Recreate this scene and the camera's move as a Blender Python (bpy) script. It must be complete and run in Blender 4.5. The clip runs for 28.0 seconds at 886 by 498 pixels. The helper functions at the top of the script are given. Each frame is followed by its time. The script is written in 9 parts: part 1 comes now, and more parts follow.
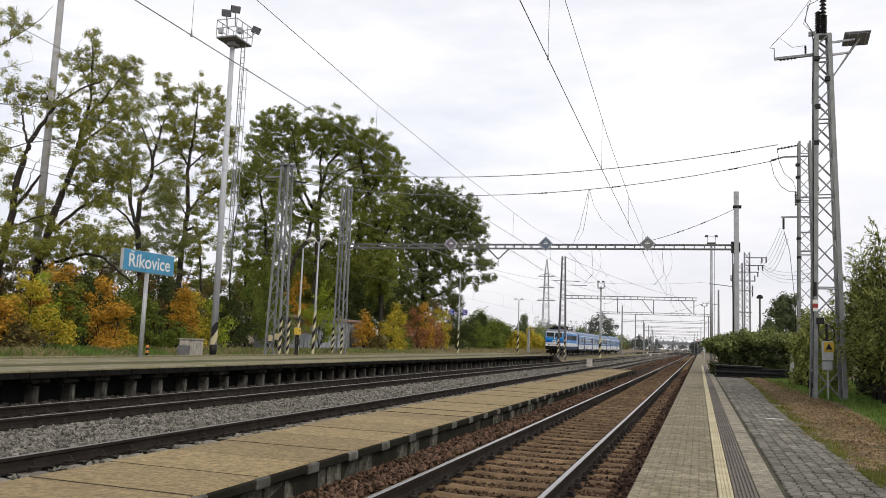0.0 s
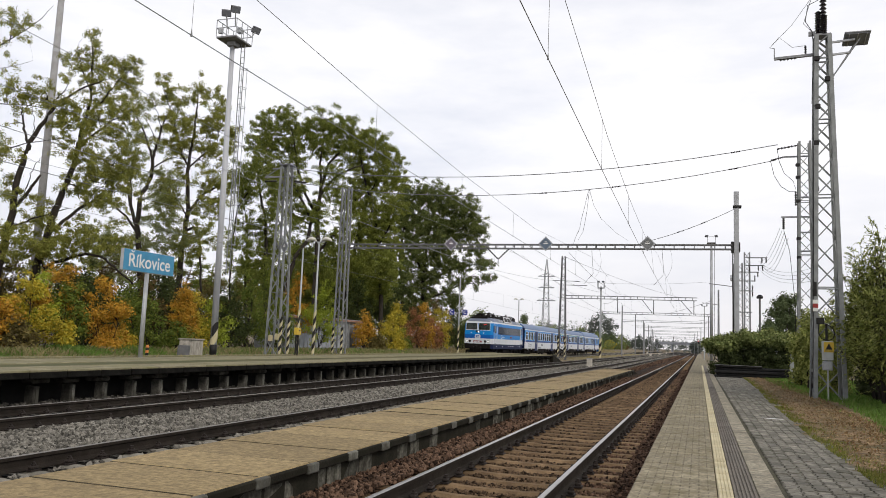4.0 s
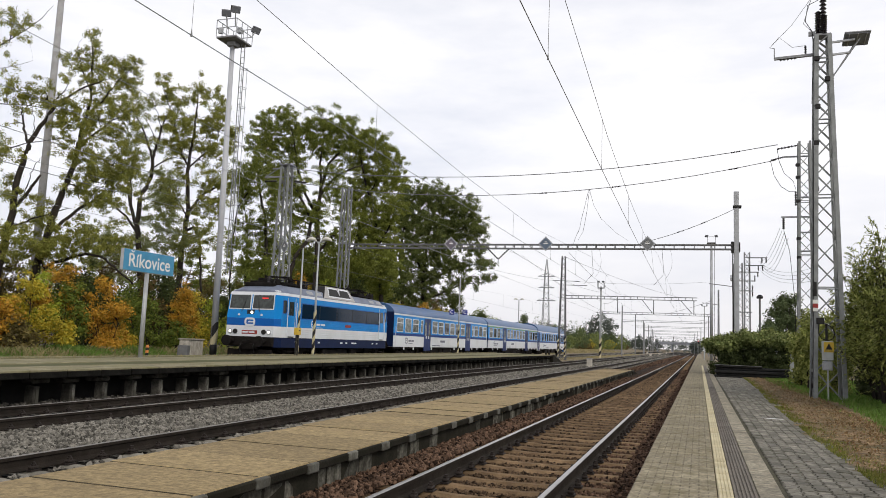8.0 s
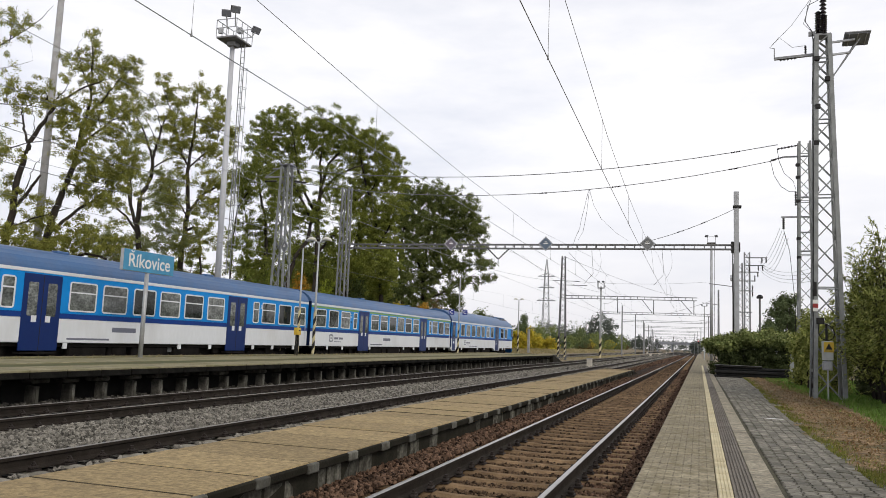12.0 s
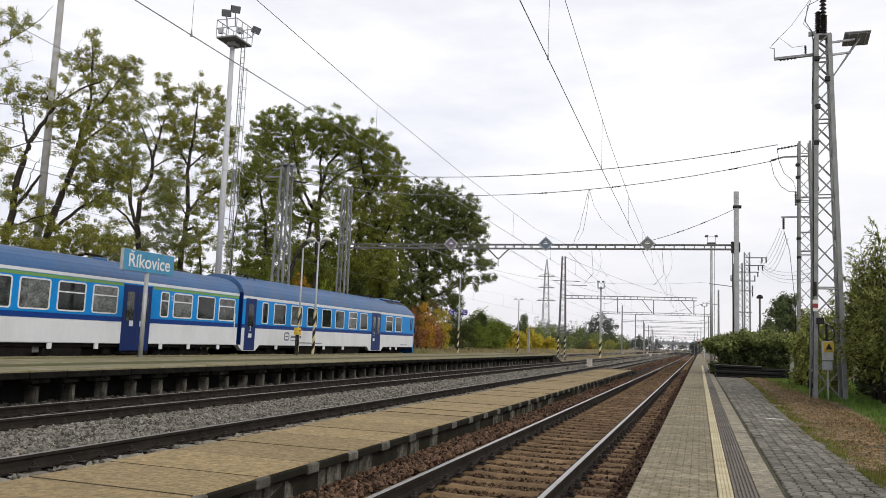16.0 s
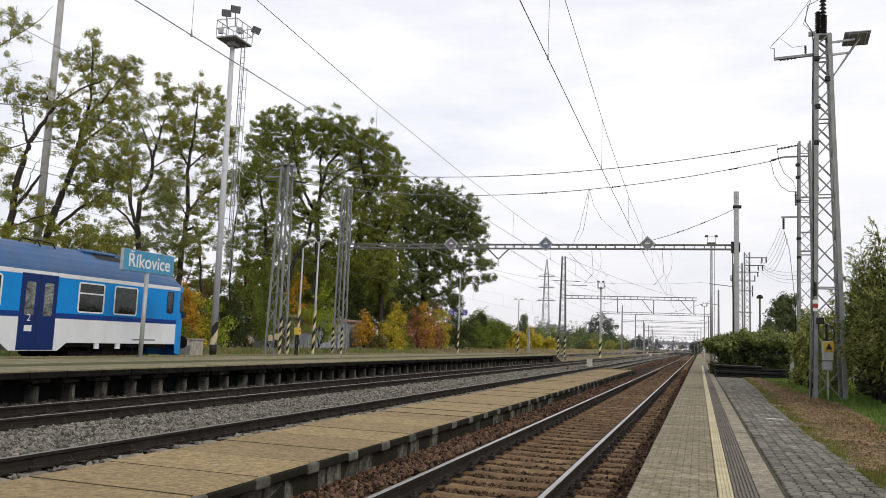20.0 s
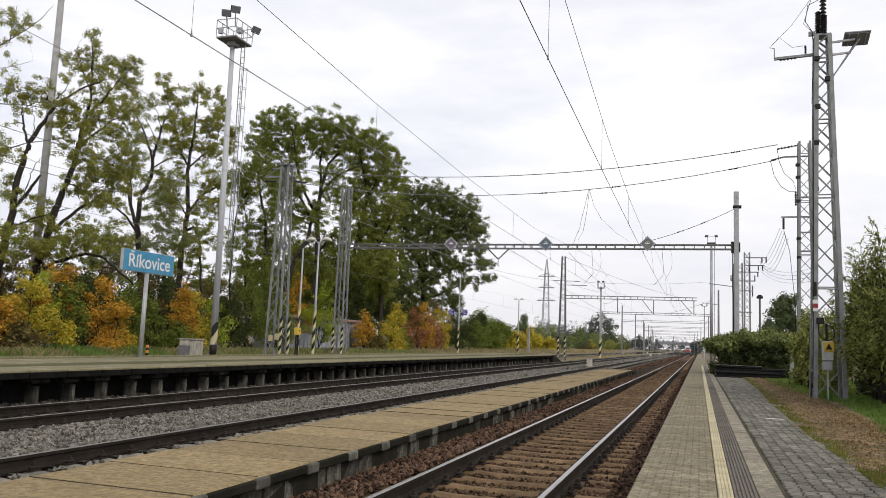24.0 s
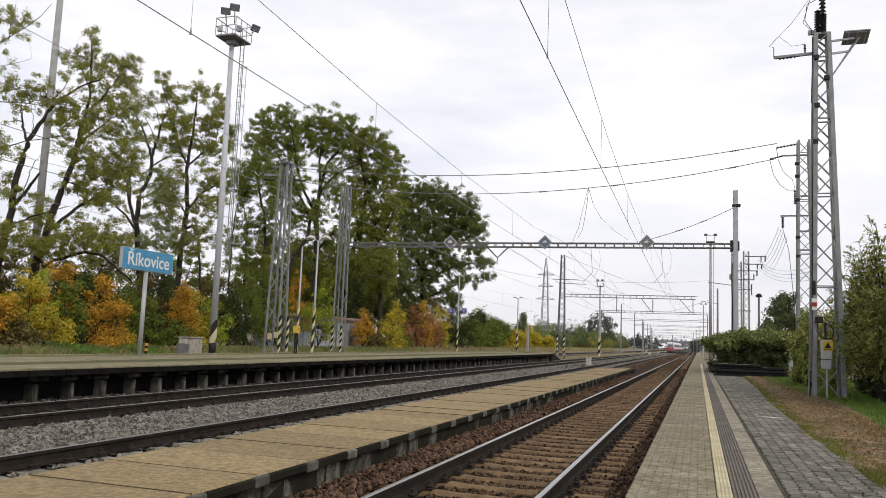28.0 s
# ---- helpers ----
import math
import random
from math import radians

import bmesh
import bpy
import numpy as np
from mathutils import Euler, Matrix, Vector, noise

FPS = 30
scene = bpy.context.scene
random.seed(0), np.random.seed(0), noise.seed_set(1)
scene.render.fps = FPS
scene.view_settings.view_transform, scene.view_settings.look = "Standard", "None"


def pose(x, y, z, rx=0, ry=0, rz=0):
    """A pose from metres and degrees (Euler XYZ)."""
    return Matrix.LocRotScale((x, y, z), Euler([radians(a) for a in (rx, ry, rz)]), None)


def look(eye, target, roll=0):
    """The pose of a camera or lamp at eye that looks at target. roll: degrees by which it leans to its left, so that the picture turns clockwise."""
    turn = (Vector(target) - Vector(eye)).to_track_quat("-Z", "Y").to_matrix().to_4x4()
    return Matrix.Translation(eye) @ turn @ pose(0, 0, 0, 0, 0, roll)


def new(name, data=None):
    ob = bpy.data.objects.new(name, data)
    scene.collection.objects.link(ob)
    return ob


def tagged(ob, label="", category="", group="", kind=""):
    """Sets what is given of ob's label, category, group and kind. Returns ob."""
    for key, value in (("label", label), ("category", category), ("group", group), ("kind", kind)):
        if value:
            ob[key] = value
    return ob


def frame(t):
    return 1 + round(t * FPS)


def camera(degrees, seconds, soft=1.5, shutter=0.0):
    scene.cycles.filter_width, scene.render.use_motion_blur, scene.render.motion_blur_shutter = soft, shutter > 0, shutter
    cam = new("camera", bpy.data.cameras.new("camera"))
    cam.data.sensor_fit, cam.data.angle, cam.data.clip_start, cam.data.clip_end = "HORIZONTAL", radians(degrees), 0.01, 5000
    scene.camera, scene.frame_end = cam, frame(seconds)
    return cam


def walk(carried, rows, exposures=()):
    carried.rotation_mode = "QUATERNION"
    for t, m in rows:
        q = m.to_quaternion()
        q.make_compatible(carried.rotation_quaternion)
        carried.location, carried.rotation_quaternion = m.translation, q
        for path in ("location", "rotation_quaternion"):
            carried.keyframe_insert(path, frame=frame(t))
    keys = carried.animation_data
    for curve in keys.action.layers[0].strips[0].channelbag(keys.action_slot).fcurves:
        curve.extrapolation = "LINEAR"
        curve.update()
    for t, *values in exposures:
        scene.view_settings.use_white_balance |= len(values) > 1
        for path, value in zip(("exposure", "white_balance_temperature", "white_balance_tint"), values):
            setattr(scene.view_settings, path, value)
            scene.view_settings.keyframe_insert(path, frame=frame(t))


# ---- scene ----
EYE = Vector((0.0, 0.0, 1.527))
AHEAD = Vector((-0.31183, 0.94301, 0.11614))
cam = camera(59.07, 28.0, soft=0.85)


def view(pan, tilt, lean):
    """The camera's pose, turned a little (degrees) from its resting direction."""
    turn = Matrix.Rotation(radians(pan), 3, "Z") @ Matrix.Rotation(radians(tilt), 3, Vector((0.943, 0.312, 0)))
    return look(EYE, EYE + turn @ AHEAD, lean)


walk(cam, [
    (0.0, view(0, 0, 2.256)),
    (26.5, view(0, 0, 2.256)),
    (26.8, view(-0.02, -0.02, 2.16)),
    (27.0, view(-0.02, -0.01, 2.07)),
    (27.3, view(-0.05, -0.10, 2.24)),
    (27.6, view(-0.06, -0.11, 2.29)),
    (28.0, view(-0.06, -0.11, 2.30)),
])

# ---- sky and sun ----
world = bpy.data.worlds.new("world")
scene.world = world
world.use_nodes = True
wn, wl = world.node_tree.nodes, world.node_tree.links
wn.clear()
w_out = wn.new("ShaderNodeOutputWorld")
w_bg = wn.new("ShaderNodeBackground")
w_sky = wn.new("ShaderNodeTexSky")
w_sky.sky_type = "NISHITA"
w_sky.sun_disc = False
w_sky.sun_elevation = radians(38)
w_sky.sun_rotation = radians(128)
w_dim = wn.new("ShaderNodeVectorMath")
w_dim.operation = "SCALE"
w_dim.inputs["Scale"].default_value = 0.10
w_co = wn.new("ShaderNodeTexCoord")
w_map = wn.new("ShaderNodeMapping")
w_map.inputs["Scale"].default_value = (1.0, 1.0, 3.2)
w_cloud = wn.new("ShaderNodeTexNoise")
w_cloud.inputs["Scale"].default_value = 2.3
w_cloud.inputs["Detail"].default_value = 6
w_cloud.inputs["Roughness"].default_value = 0.55
w_ramp = wn.new("ShaderNodeValToRGB")
w_ramp.color_ramp.elements[0].position = 0.37
w_ramp.color_ramp.elements[0].color = (0.86, 0.88, 0.97, 1)
w_ramp.color_ramp.elements[1].position = 0.60
w_ramp.color_ramp.elements[1].color = (1.16, 1.14, 1.15, 1)
w_mix = wn.new("ShaderNodeMix")
w_mix.data_type = "RGBA"
w_mix.inputs["Factor"].default_value = 0.90
wl.new(w_co.outputs["Generated"], w_map.inputs["Vector"])
wl.new(w_map.outputs["Vector"], w_cloud.inputs["Vector"])
wl.new(w_cloud.outputs["Fac"], w_ramp.inputs["Fac"])
wl.new(w_sky.outputs["Color"], w_dim.inputs[0])
wl.new(w_dim.outputs["Vector"], w_mix.inputs["A"])
# the overcast is brighter towards the horizon than overhead, and faintly warm low down
w_sep = wn.new("ShaderNodeSeparateXYZ")
w_high = wn.new("ShaderNodeMapRange")
w_high.interpolation_type = "SMOOTHSTEP"
w_high.inputs["From Min"].default_value, w_high.inputs["From Max"].default_value = 0.35, 0.85
w_high.inputs["To Min"].default_value, w_high.inputs["To Max"].default_value = 1.0, 0.58
w_lit = wn.new("ShaderNodeVectorMath")
w_lit.operation = "SCALE"
w_low = wn.new("ShaderNodeMapRange")
w_low.inputs["From Min"].default_value, w_low.inputs["From Max"].default_value = 0.0, 0.24
w_low.inputs["To Min"].default_value, w_low.inputs["To Max"].default_value = 0.8, 0.0
w_warm = wn.new("ShaderNodeMix")
w_warm.data_type = "RGBA"
w_warm.inputs["B"].default_value = (0.94, 0.91, 0.942, 1)
wl.new(w_co.outputs["Generated"], w_sep.inputs[0])
wl.new(w_sep.outputs["Z"], w_high.inputs["Value"])
wl.new(w_sep.outputs["Z"], w_low.inputs["Value"])
wl.new(w_low.outputs["Result"], w_warm.inputs["Factor"])
wl.new(w_ramp.outputs["Color"], w_warm.inputs["A"])
wl.new(w_warm.outputs["Result"], w_lit.inputs[0])
wl.new(w_high.outputs["Result"], w_lit.inputs["Scale"])
wl.new(w_lit.outputs["Vector"], w_mix.inputs["B"])
wl.new(w_mix.outputs["Result"], w_bg.inputs["Color"])
wl.new(w_bg.outputs["Background"], w_out.inputs["Surface"])
w_bg.inputs["Strength"].default_value = 1.0

sun = new("sun", bpy.data.lights.new("sun", "SUN"))
sun.data.energy = 1.3
sun.data.angle = radians(14)
sun.data.color = (1.0, 0.93, 0.82)
sun.matrix_world = look((0, 0, 60), (-39.4, 30.8, 60 - 39))
scene.view_settings.exposure = 0.0


# ---- materials ----
def mat(name, color, rough=0.8, metal=0.0, vary=0.25, scale=3.0, grain=60.0, bump=0.3, stain=None, stain_amount=0.0,
        stain_scale=0.7, by_piece=0.0, by_island=0.0, island_ramp=None, spec=0.35, stretch=(1, 1, 1), depth=0.01, thin=0.0):
    """A procedural surface: base colour varied at two scales, stains, fine relief, and variation piece by piece."""
    m = bpy.data.materials.new(name)
    m.use_nodes = True
    n, l = m.node_tree.nodes, m.node_tree.links
    b = n["Principled BSDF"]
    b.inputs["Roughness"].default_value = rough
    b.inputs["Metallic"].default_value = metal
    b.inputs["Specular IOR Level"].default_value = spec
    co = n.new("ShaderNodeTexCoord")
    mp = n.new("ShaderNodeMapping")
    mp.inputs["Scale"].default_value = stretch
    l.new(co.outputs["Object"], mp.inputs["Vector"])
    if by_piece:
        # each piece takes its own stretch of the pattern
        oi, off = n.new("ShaderNodeObjectInfo"), n.new("ShaderNodeMath")
        off.operation = "MULTIPLY"
        off.inputs[1].default_value = 90.0
        l.new(oi.outputs["Random"], off.inputs[0])
        l.new(off.outputs[0], mp.inputs["Location"])

    def tex(s, detail=5):
        t = n.new("ShaderNodeTexNoise")
        t.inputs["Scale"].default_value = s
        t.inputs["Detail"].default_value = detail
        l.new(mp.outputs["Vector"], t.inputs["Vector"])
        return t.outputs["Fac"]

    def blend(kind, fac, a, c):
        x = n.new("ShaderNodeMix")
        x.data_type, x.blend_type = "RGBA", kind
        for socket, value in (("Factor", fac), ("A", a), ("B", c)):
            if isinstance(value, bpy.types.NodeSocket):
                l.new(value, x.inputs[socket])
            else:
                x.inputs[socket].default_value = value if socket == "Factor" else (*value, 1)
        return x.outputs["Result"]

    def ramp(source, lo, hi, a, c):
        r = n.new("ShaderNodeMapRange")
        r.inputs["From Min"].default_value, r.inputs["From Max"].default_value = lo, hi
        r.inputs["To Min"].default_value, r.inputs["To Max"].default_value = a, c
        l.new(source, r.inputs["Value"])
        return r.outputs["Result"]

    col = color
    if island_ramp:
        geo = n.new("ShaderNodeNewGeometry")
        cr = n.new("ShaderNodeValToRGB")
        cr.color_ramp.interpolation = "LINEAR"
        els = cr.color_ramp.elements
        while len(els) < len(island_ramp):
            els.new(0.5)
        for i, c in enumerate(island_ramp):
            els[i].position = i / max(1, len(island_ramp) - 1)
            els[i].color = (*c, 1)
        l.new(geo.outputs["Random Per Island"], cr.inputs["Fac"])
        col = cr.outputs["Color"]
    big, fine = tex(scale), tex(grain, 3)
    v = ramp(big, 0.3, 0.7, 1 - vary, 1 + vary)
    g = ramp(fine, 0.3, 0.7, 1 - vary * 0.6, 1 + vary * 0.6)
    mul = n.new("ShaderNodeMath")
    mul.operation = "MULTIPLY"
    l.new(v, mul.inputs[0])
    l.new(g, mul.inputs[1])
    last = mul.outputs[0]
    for amount, kind in ((by_piece, "ObjectInfo"), (by_island, "NewGeometry")):
        if amount:
            o = n.new("ShaderNode" + kind)
            r = ramp(o.outputs["Random" if kind == "ObjectInfo" else "Random Per Island"], 0, 1, 1 - amount, 1 + amount)
            m2 = n.new("ShaderNodeMath")
            m2.operation = "MULTIPLY"
            l.new(last, m2.inputs[0])
            l.new(r, m2.inputs[1])
            last = m2.outputs[0]
    comb = n.new("ShaderNodeCombineColor")
    for i in range(3):
        l.new(last, comb.inputs[i])
    col = blend("MULTIPLY", 1.0, col, comb.outputs["Color"])
    if stain:
        s = ramp(tex(stain_scale, 8), 0.45, 0.68, 0, stain_amount)
        col = blend("MIX", s, col, stain)
    l.new(col, b.inputs["Base Color"])
    if bump:
        bp = n.new("ShaderNodeBump")
        bp.inputs["Strength"].default_value = bump
        bp.inputs["Distance"].default_value = depth
        l.new(fine, bp.inputs["Height"])
        l.new(bp.outputs["Normal"], b.inputs["Normal"])
    if thin:
        tr = n.new("ShaderNodeBsdfTranslucent")
        l.new(col, tr.inputs["Color"])
        mx = n.new("ShaderNodeMixShader")
        mx.inputs["Fac"].default_value = thin
        l.new(b.outputs["BSDF"], mx.inputs[1])
        l.new(tr.outputs["BSDF"], mx.inputs[2])
        l.new(mx.outputs["Shader"], n["Material Output"].inputs["Surface"])
    return m


def glass_mat(name, color, rough=0.04, spec=0.5):
    m = bpy.data.materials.new(name)
    m.use_nodes = True
    b = m.node_tree.nodes["Principled BSDF"]
    b.inputs["Base Color"].default_value = (*color, 1)
    b.inputs["Roughness"].default_value = rough
    b.inputs["Specular IOR Level"].default_value = spec
    return m


def glow_mat(name, color, strength):
    m = bpy.data.materials.new(name)
    m.use_nodes = True
    b = m.node_tree.nodes["Principled BSDF"]
    b.inputs["Base Color"].default_value = (*color, 1)
    b.inputs["Emission Color"].default_value = (*color, 1)
    b.inputs["Emission Strength"].default_value = strength
    return m


M_SOIL = mat("soil_and_grass", (0.215, 0.170, 0.112), 0.95, vary=0.4, scale=0.25, grain=9, stain=(0.13, 0.135, 0.058), stain_amount=0.6, stain_scale=0.12, bump=0.8, depth=0.05)
M_TAN = mat("trodden_tan_soil", (0.30, 0.24, 0.175), 0.95, vary=0.25, scale=0.5, grain=6, stain=(0.15, 0.14, 0.07), stain_amount=0.6, stain_scale=0.2)
# both bed colours are kept dark to paint the shade between loose stones
M_BALLAST_BROWN = mat("rusty_gap_shade_ballast", (0.040, 0.027, 0.019), 0.95, spec=0.1, vary=0.45, scale=1.2, grain=22, bump=1.0, depth=0.04)
M_BALLAST_GREY = mat("grey_gap_shade_ballast", (0.022, 0.02, 0.017), 0.95, spec=0.1, vary=0.5, scale=1.0, grain=22, bump=1.0, depth=0.04)
M_STONE_BROWN = mat("rusty_stone", (0.104, 0.064, 0.043), 0.9, spec=0.12, vary=0.2, grain=40, by_island=0.9, bump=0.2)
M_STONE_TAN = mat("rust_dusted_stone", (0.096, 0.063, 0.038), 0.9, spec=0.12, vary=0.2, grain=40, by_island=0.9, bump=0.2)
M_STONE_GREY = mat("grey_stone", (0.182, 0.170, 0.146), 0.9, spec=0.12, vary=0.2, grain=40, by_island=0.68, bump=0.2)
# darker copy of the grey stone, with the overhang's shade in its colour
M_STONE_SHADED = mat("shaded_grey_stone", (0.088, 0.082, 0.072), 0.95, spec=0.1, vary=0.2, grain=40, by_island=0.7, bump=0.2)
M_RAIL_SIDE = mat("rusty_rail_steel", (0.034, 0.028, 0.023), 0.8, 0.2, vary=0.3, scale=4, grain=70, bump=0.3, spec=0.08)
M_RAIL_TOP = mat("polished_rail_head", (0.40, 0.38, 0.365), 0.33, 0.9, vary=0.08, scale=8, grain=40, bump=0.05)
M_RAIL_DULL = mat("worn_rail_head", (0.26, 0.24, 0.22), 0.5, 0.7, vary=0.15, scale=8, grain=40, bump=0.05)
M_SLEEPER = mat("rust_dusted_concrete_sleeper", (0.208, 0.140, 0.080), 0.9, vary=0.28, scale=5, grain=50, by_piece=0.2, stain=(0.105, 0.070, 0.045), stain_amount=0.7, stain_scale=3, spec=0.08)
M_SLEEPER_GREY = mat("grey_concrete_sleeper", (0.25, 0.23, 0.19), 0.9, vary=0.25, scale=5, grain=50, by_piece=0.18)
M_CLIP = mat("dark_fastening_steel", (0.035, 0.027, 0.023), 0.75, 0.3, vary=0.3)
M_SLAB_SAND = mat("sandy_weathered_concrete", (0.325, 0.242, 0.122), 0.9, vary=0.32, scale=17, grain=44, by_piece=0.14, stain=(0.17, 0.13, 0.07), stain_amount=0.5, stain_scale=7, bump=0.6)
# weathered, and lowered further so the colour holds the upright faces' shade
M_EDGE_DARK = mat("weathered_shade_dark_edge_concrete", (0.022, 0.020, 0.015), 0.95, vary=0.35, scale=3, grain=40, by_piece=0.2, stain=(0.018, 0.017, 0.011), stain_amount=0.8, stain_scale=2, spec=0.08)
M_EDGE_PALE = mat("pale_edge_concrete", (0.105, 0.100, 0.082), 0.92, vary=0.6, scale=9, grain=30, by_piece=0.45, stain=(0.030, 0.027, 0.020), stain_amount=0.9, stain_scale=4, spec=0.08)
M_BLOCK_PALE = mat("pale_edge_block", (0.13, 0.127, 0.108), 0.92, vary=0.35, scale=8, grain=30, by_piece=0.5, stain=(0.05, 0.045, 0.03), stain_amount=0.8, stain_scale=5)
M_MAST_DARK = mat("dark_weathered_mast_steel", (0.15, 0.15, 0.155), 0.7, 0.2, vary=0.2, scale=3, grain=30, bump=0.1)
M_MAST = mat("weathered_mast_steel", (0.25, 0.26, 0.255), 0.6, 0.3, vary=0.2, scale=3, grain=40, bump=0.1)
M_SLAB_GREY = mat("worn_grey_platform_slab", (0.275, 0.237, 0.160), 0.92, vary=0.34, scale=15.0, grain=42, by_piece=0.16, stain=(0.150, 0.126, 0.060), stain_amount=0.7, stain_scale=4.5)
M_SLAB_PALE = mat("pale_border_slab", (0.315, 0.280, 0.208), 0.92, vary=0.4, scale=14, grain=34, by_piece=0.12, stain=(0.13, 0.12, 0.095), stain_amount=0.6, stain_scale=4)
M_TACTILE_YELLOW = mat("worn_yellow_tactile", (0.62, 0.55, 0.36), 0.85, vary=0.12, scale=3, grain=50, by_piece=0.06, stain=(0.45, 0.36, 0.19), stain_amount=0.5, stain_scale=2)
M_TACTILE_GREY = mat("grooved_grey_tactile", (0.170, 0.148, 0.122), 0.9, vary=0.15, scale=3, grain=50, by_piece=0.08)
M_JOINT = mat("dark_joint_dirt", (0.025, 0.023, 0.017), 1.0, vary=0.3, scale=4, spec=0.08)
M_MOSS_JOINT = mat("mossy_joint_dirt", (0.060, 0.054, 0.034), 1.0, vary=0.5, scale=9, grain=40, stain=(0.10, 0.095, 0.05), stain_amount=0.7, stain_scale=4)
M_JOINT_SAND = mat("sandy_joint_dirt", (0.085, 0.068, 0.042), 1.0, vary=0.5, scale=3, grain=20)
M_PAVER = mat("grey_paving_brick", (0.168, 0.156, 0.128), 0.92, vary=0.38, scale=8, grain=30, by_piece=0.3, by_island=0.36, stain=(0.095, 0.092, 0.066), stain_amount=0.6, stain_scale=1.2)
M_LITTER = mat("moss_and_leaf_litter", (0.235, 0.160, 0.088), 1.0, vary=0.6, scale=6.0, grain=30, stain=(0.085, 0.078, 0.028), stain_amount=0.9, stain_scale=2.2, bump=1.0, depth=0.03)
M_FAR_TOP = mat("mossy_platform_surface", (0.112, 0.103, 0.044), 0.95, vary=0.2, scale=1.0, grain=30, stain=(0.07, 0.08, 0.025), stain_amount=0.85, stain_scale=0.8, stretch=(1.6, 0.25, 1))
M_FAR_EDGE = mat("pale_platform_edge_slab", (0.245, 0.218, 0.132), 0.92, vary=0.28, scale=3, grain=25, by_piece=0.08, stain=(0.19, 0.18, 0.075), stain_amount=0.7, stain_scale=1.1)
M_FAR_FACE = mat("near_black_lip_concrete", (0.012, 0.0115, 0.010), 0.95, vary=0.4, scale=3, grain=30, spec=0.08)
# near-black base paints the shade in the hollow below the slabs
M_CORE = mat("shade_dark_core_concrete", (0.022, 0.021, 0.02), 1.0, vary=0.3, spec=0.08)
# random stains over a base lowered to carry the recess's shade
M_POST_CONC = mat("mottled_shade_dark_concrete", (0.078, 0.073, 0.063), 0.95, vary=0.4, scale=4, grain=30, by_piece=0.45, stain=(0.012, 0.011, 0.009), stain_amount=0.85, stain_scale=3, spec=0.08)
M_GALV = mat("galvanised_steel", (0.42, 0.43, 0.44), 0.55, 0.35, vary=0.12, scale=3, grain=40, bump=0.1)
M_POLE_PALE = mat("pale_galvanised_pole", (0.50, 0.51, 0.54), 0.6, 0.15, vary=0.07, scale=2, grain=40, bump=0.05)
# the bridge's haze is mixed into this concrete colour
M_HAZED_CONC = mat("hazed_concrete", (0.30, 0.31, 0.34), 0.9, vary=0.1, scale=0.3, grain=4)
M_GALV_DARK = mat("weathered_lattice_steel", (0.25, 0.255, 0.26), 0.6, 0.3, vary=0.2, scale=3, grain=40, bump=0.1)
M_GALV_FAR = mat("dull_grey_lattice_steel", (0.17, 0.17, 0.17), 0.7, 0.2, vary=0.2, scale=3, grain=40, bump=0.1)
M_CONC_POLE = mat("spun_concrete_pole", (0.36, 0.358, 0.36), 0.9, vary=0.15, scale=2, grain=40, stain=(0.25, 0.24, 0.21), stain_amount=0.5, stain_scale=1.5)
M_CABINET = mat("sandy_cabinet_concrete", (0.42, 0.39, 0.33), 0.9, vary=0.25, scale=6, grain=30, by_piece=0.1, stain=(0.16, 0.15, 0.12), stain_amount=0.6, stain_scale=5, stretch=(1, 3, 0.6))
M_WIRE = mat("dark_wire", (0.24, 0.245, 0.25), 0.6, 0.3, vary=0.1, bump=0)
M_WIRE_THIN = mat("pale_wire", (0.16, 0.16, 0.16), 0.6, 0.3, vary=0.1, bump=0)
M_BLACK = mat("black_paint", (0.015, 0.014, 0.013), 0.6, vary=0.2)
M_YELLOW = mat("faded_yellow_paint", (0.58, 0.51, 0.31), 0.7, vary=0.12, by_piece=0.05)
M_BOX_YELLOW = mat("yellow_enamel", (0.62, 0.42, 0.05), 0.5, vary=0.08)
M_WHITE = mat("white_paint", (0.74, 0.74, 0.72), 0.55, vary=0.06)
M_RED = mat("red_paint", (0.3, 0.04, 0.035), 0.55, vary=0.1)
M_ORANGE = mat("orange_paint", (0.75, 0.28, 0.08), 0.6, vary=0.1)
M_SIGN_BLUE = mat("faded_blue_sign", (0.06, 0.27, 0.46), 0.5, vary=0.12, scale=3, stain=(0.11, 0.33, 0.50), stain_amount=0.5, stain_scale=4)
M_DEEP_BLUE = mat("deep_blue_sign", (0.03, 0.05, 0.30), 0.5, vary=0.08)
M_INSULATOR = mat("dark_glazed_insulator", (0.030, 0.026, 0.028), 0.25, vary=0.1, spec=0.6, bump=0)
M_LAMP_SHELL = mat("cream_lamp_shell", (0.62, 0.60, 0.53), 0.5, vary=0.08, bump=0)
M_PALE_BOX = mat("weathered_pale_plastic", (0.46, 0.48, 0.46), 0.6, vary=0.12, bump=0)
M_MARKER = mat("weathered_cream_paint", (0.58, 0.54, 0.47), 0.7, vary=0.2, scale=4, grain=20, stain=(0.36, 0.30, 0.22), stain_amount=0.5, stain_scale=5)
M_FLOOD = mat("grey_floodlight_metal", (0.15, 0.15, 0.16), 0.5, 0.3, vary=0.15, bump=0)
M_PANEL = mat("dark_solar_glass", (0.19, 0.20, 0.225), 0.2, vary=0.1, spec=0.6, bump=0)
M_RUBBER = mat("black_matting", (0.012, 0.012, 0.012), 0.8, vary=0.4, scale=3, grain=20, by_piece=0.3)
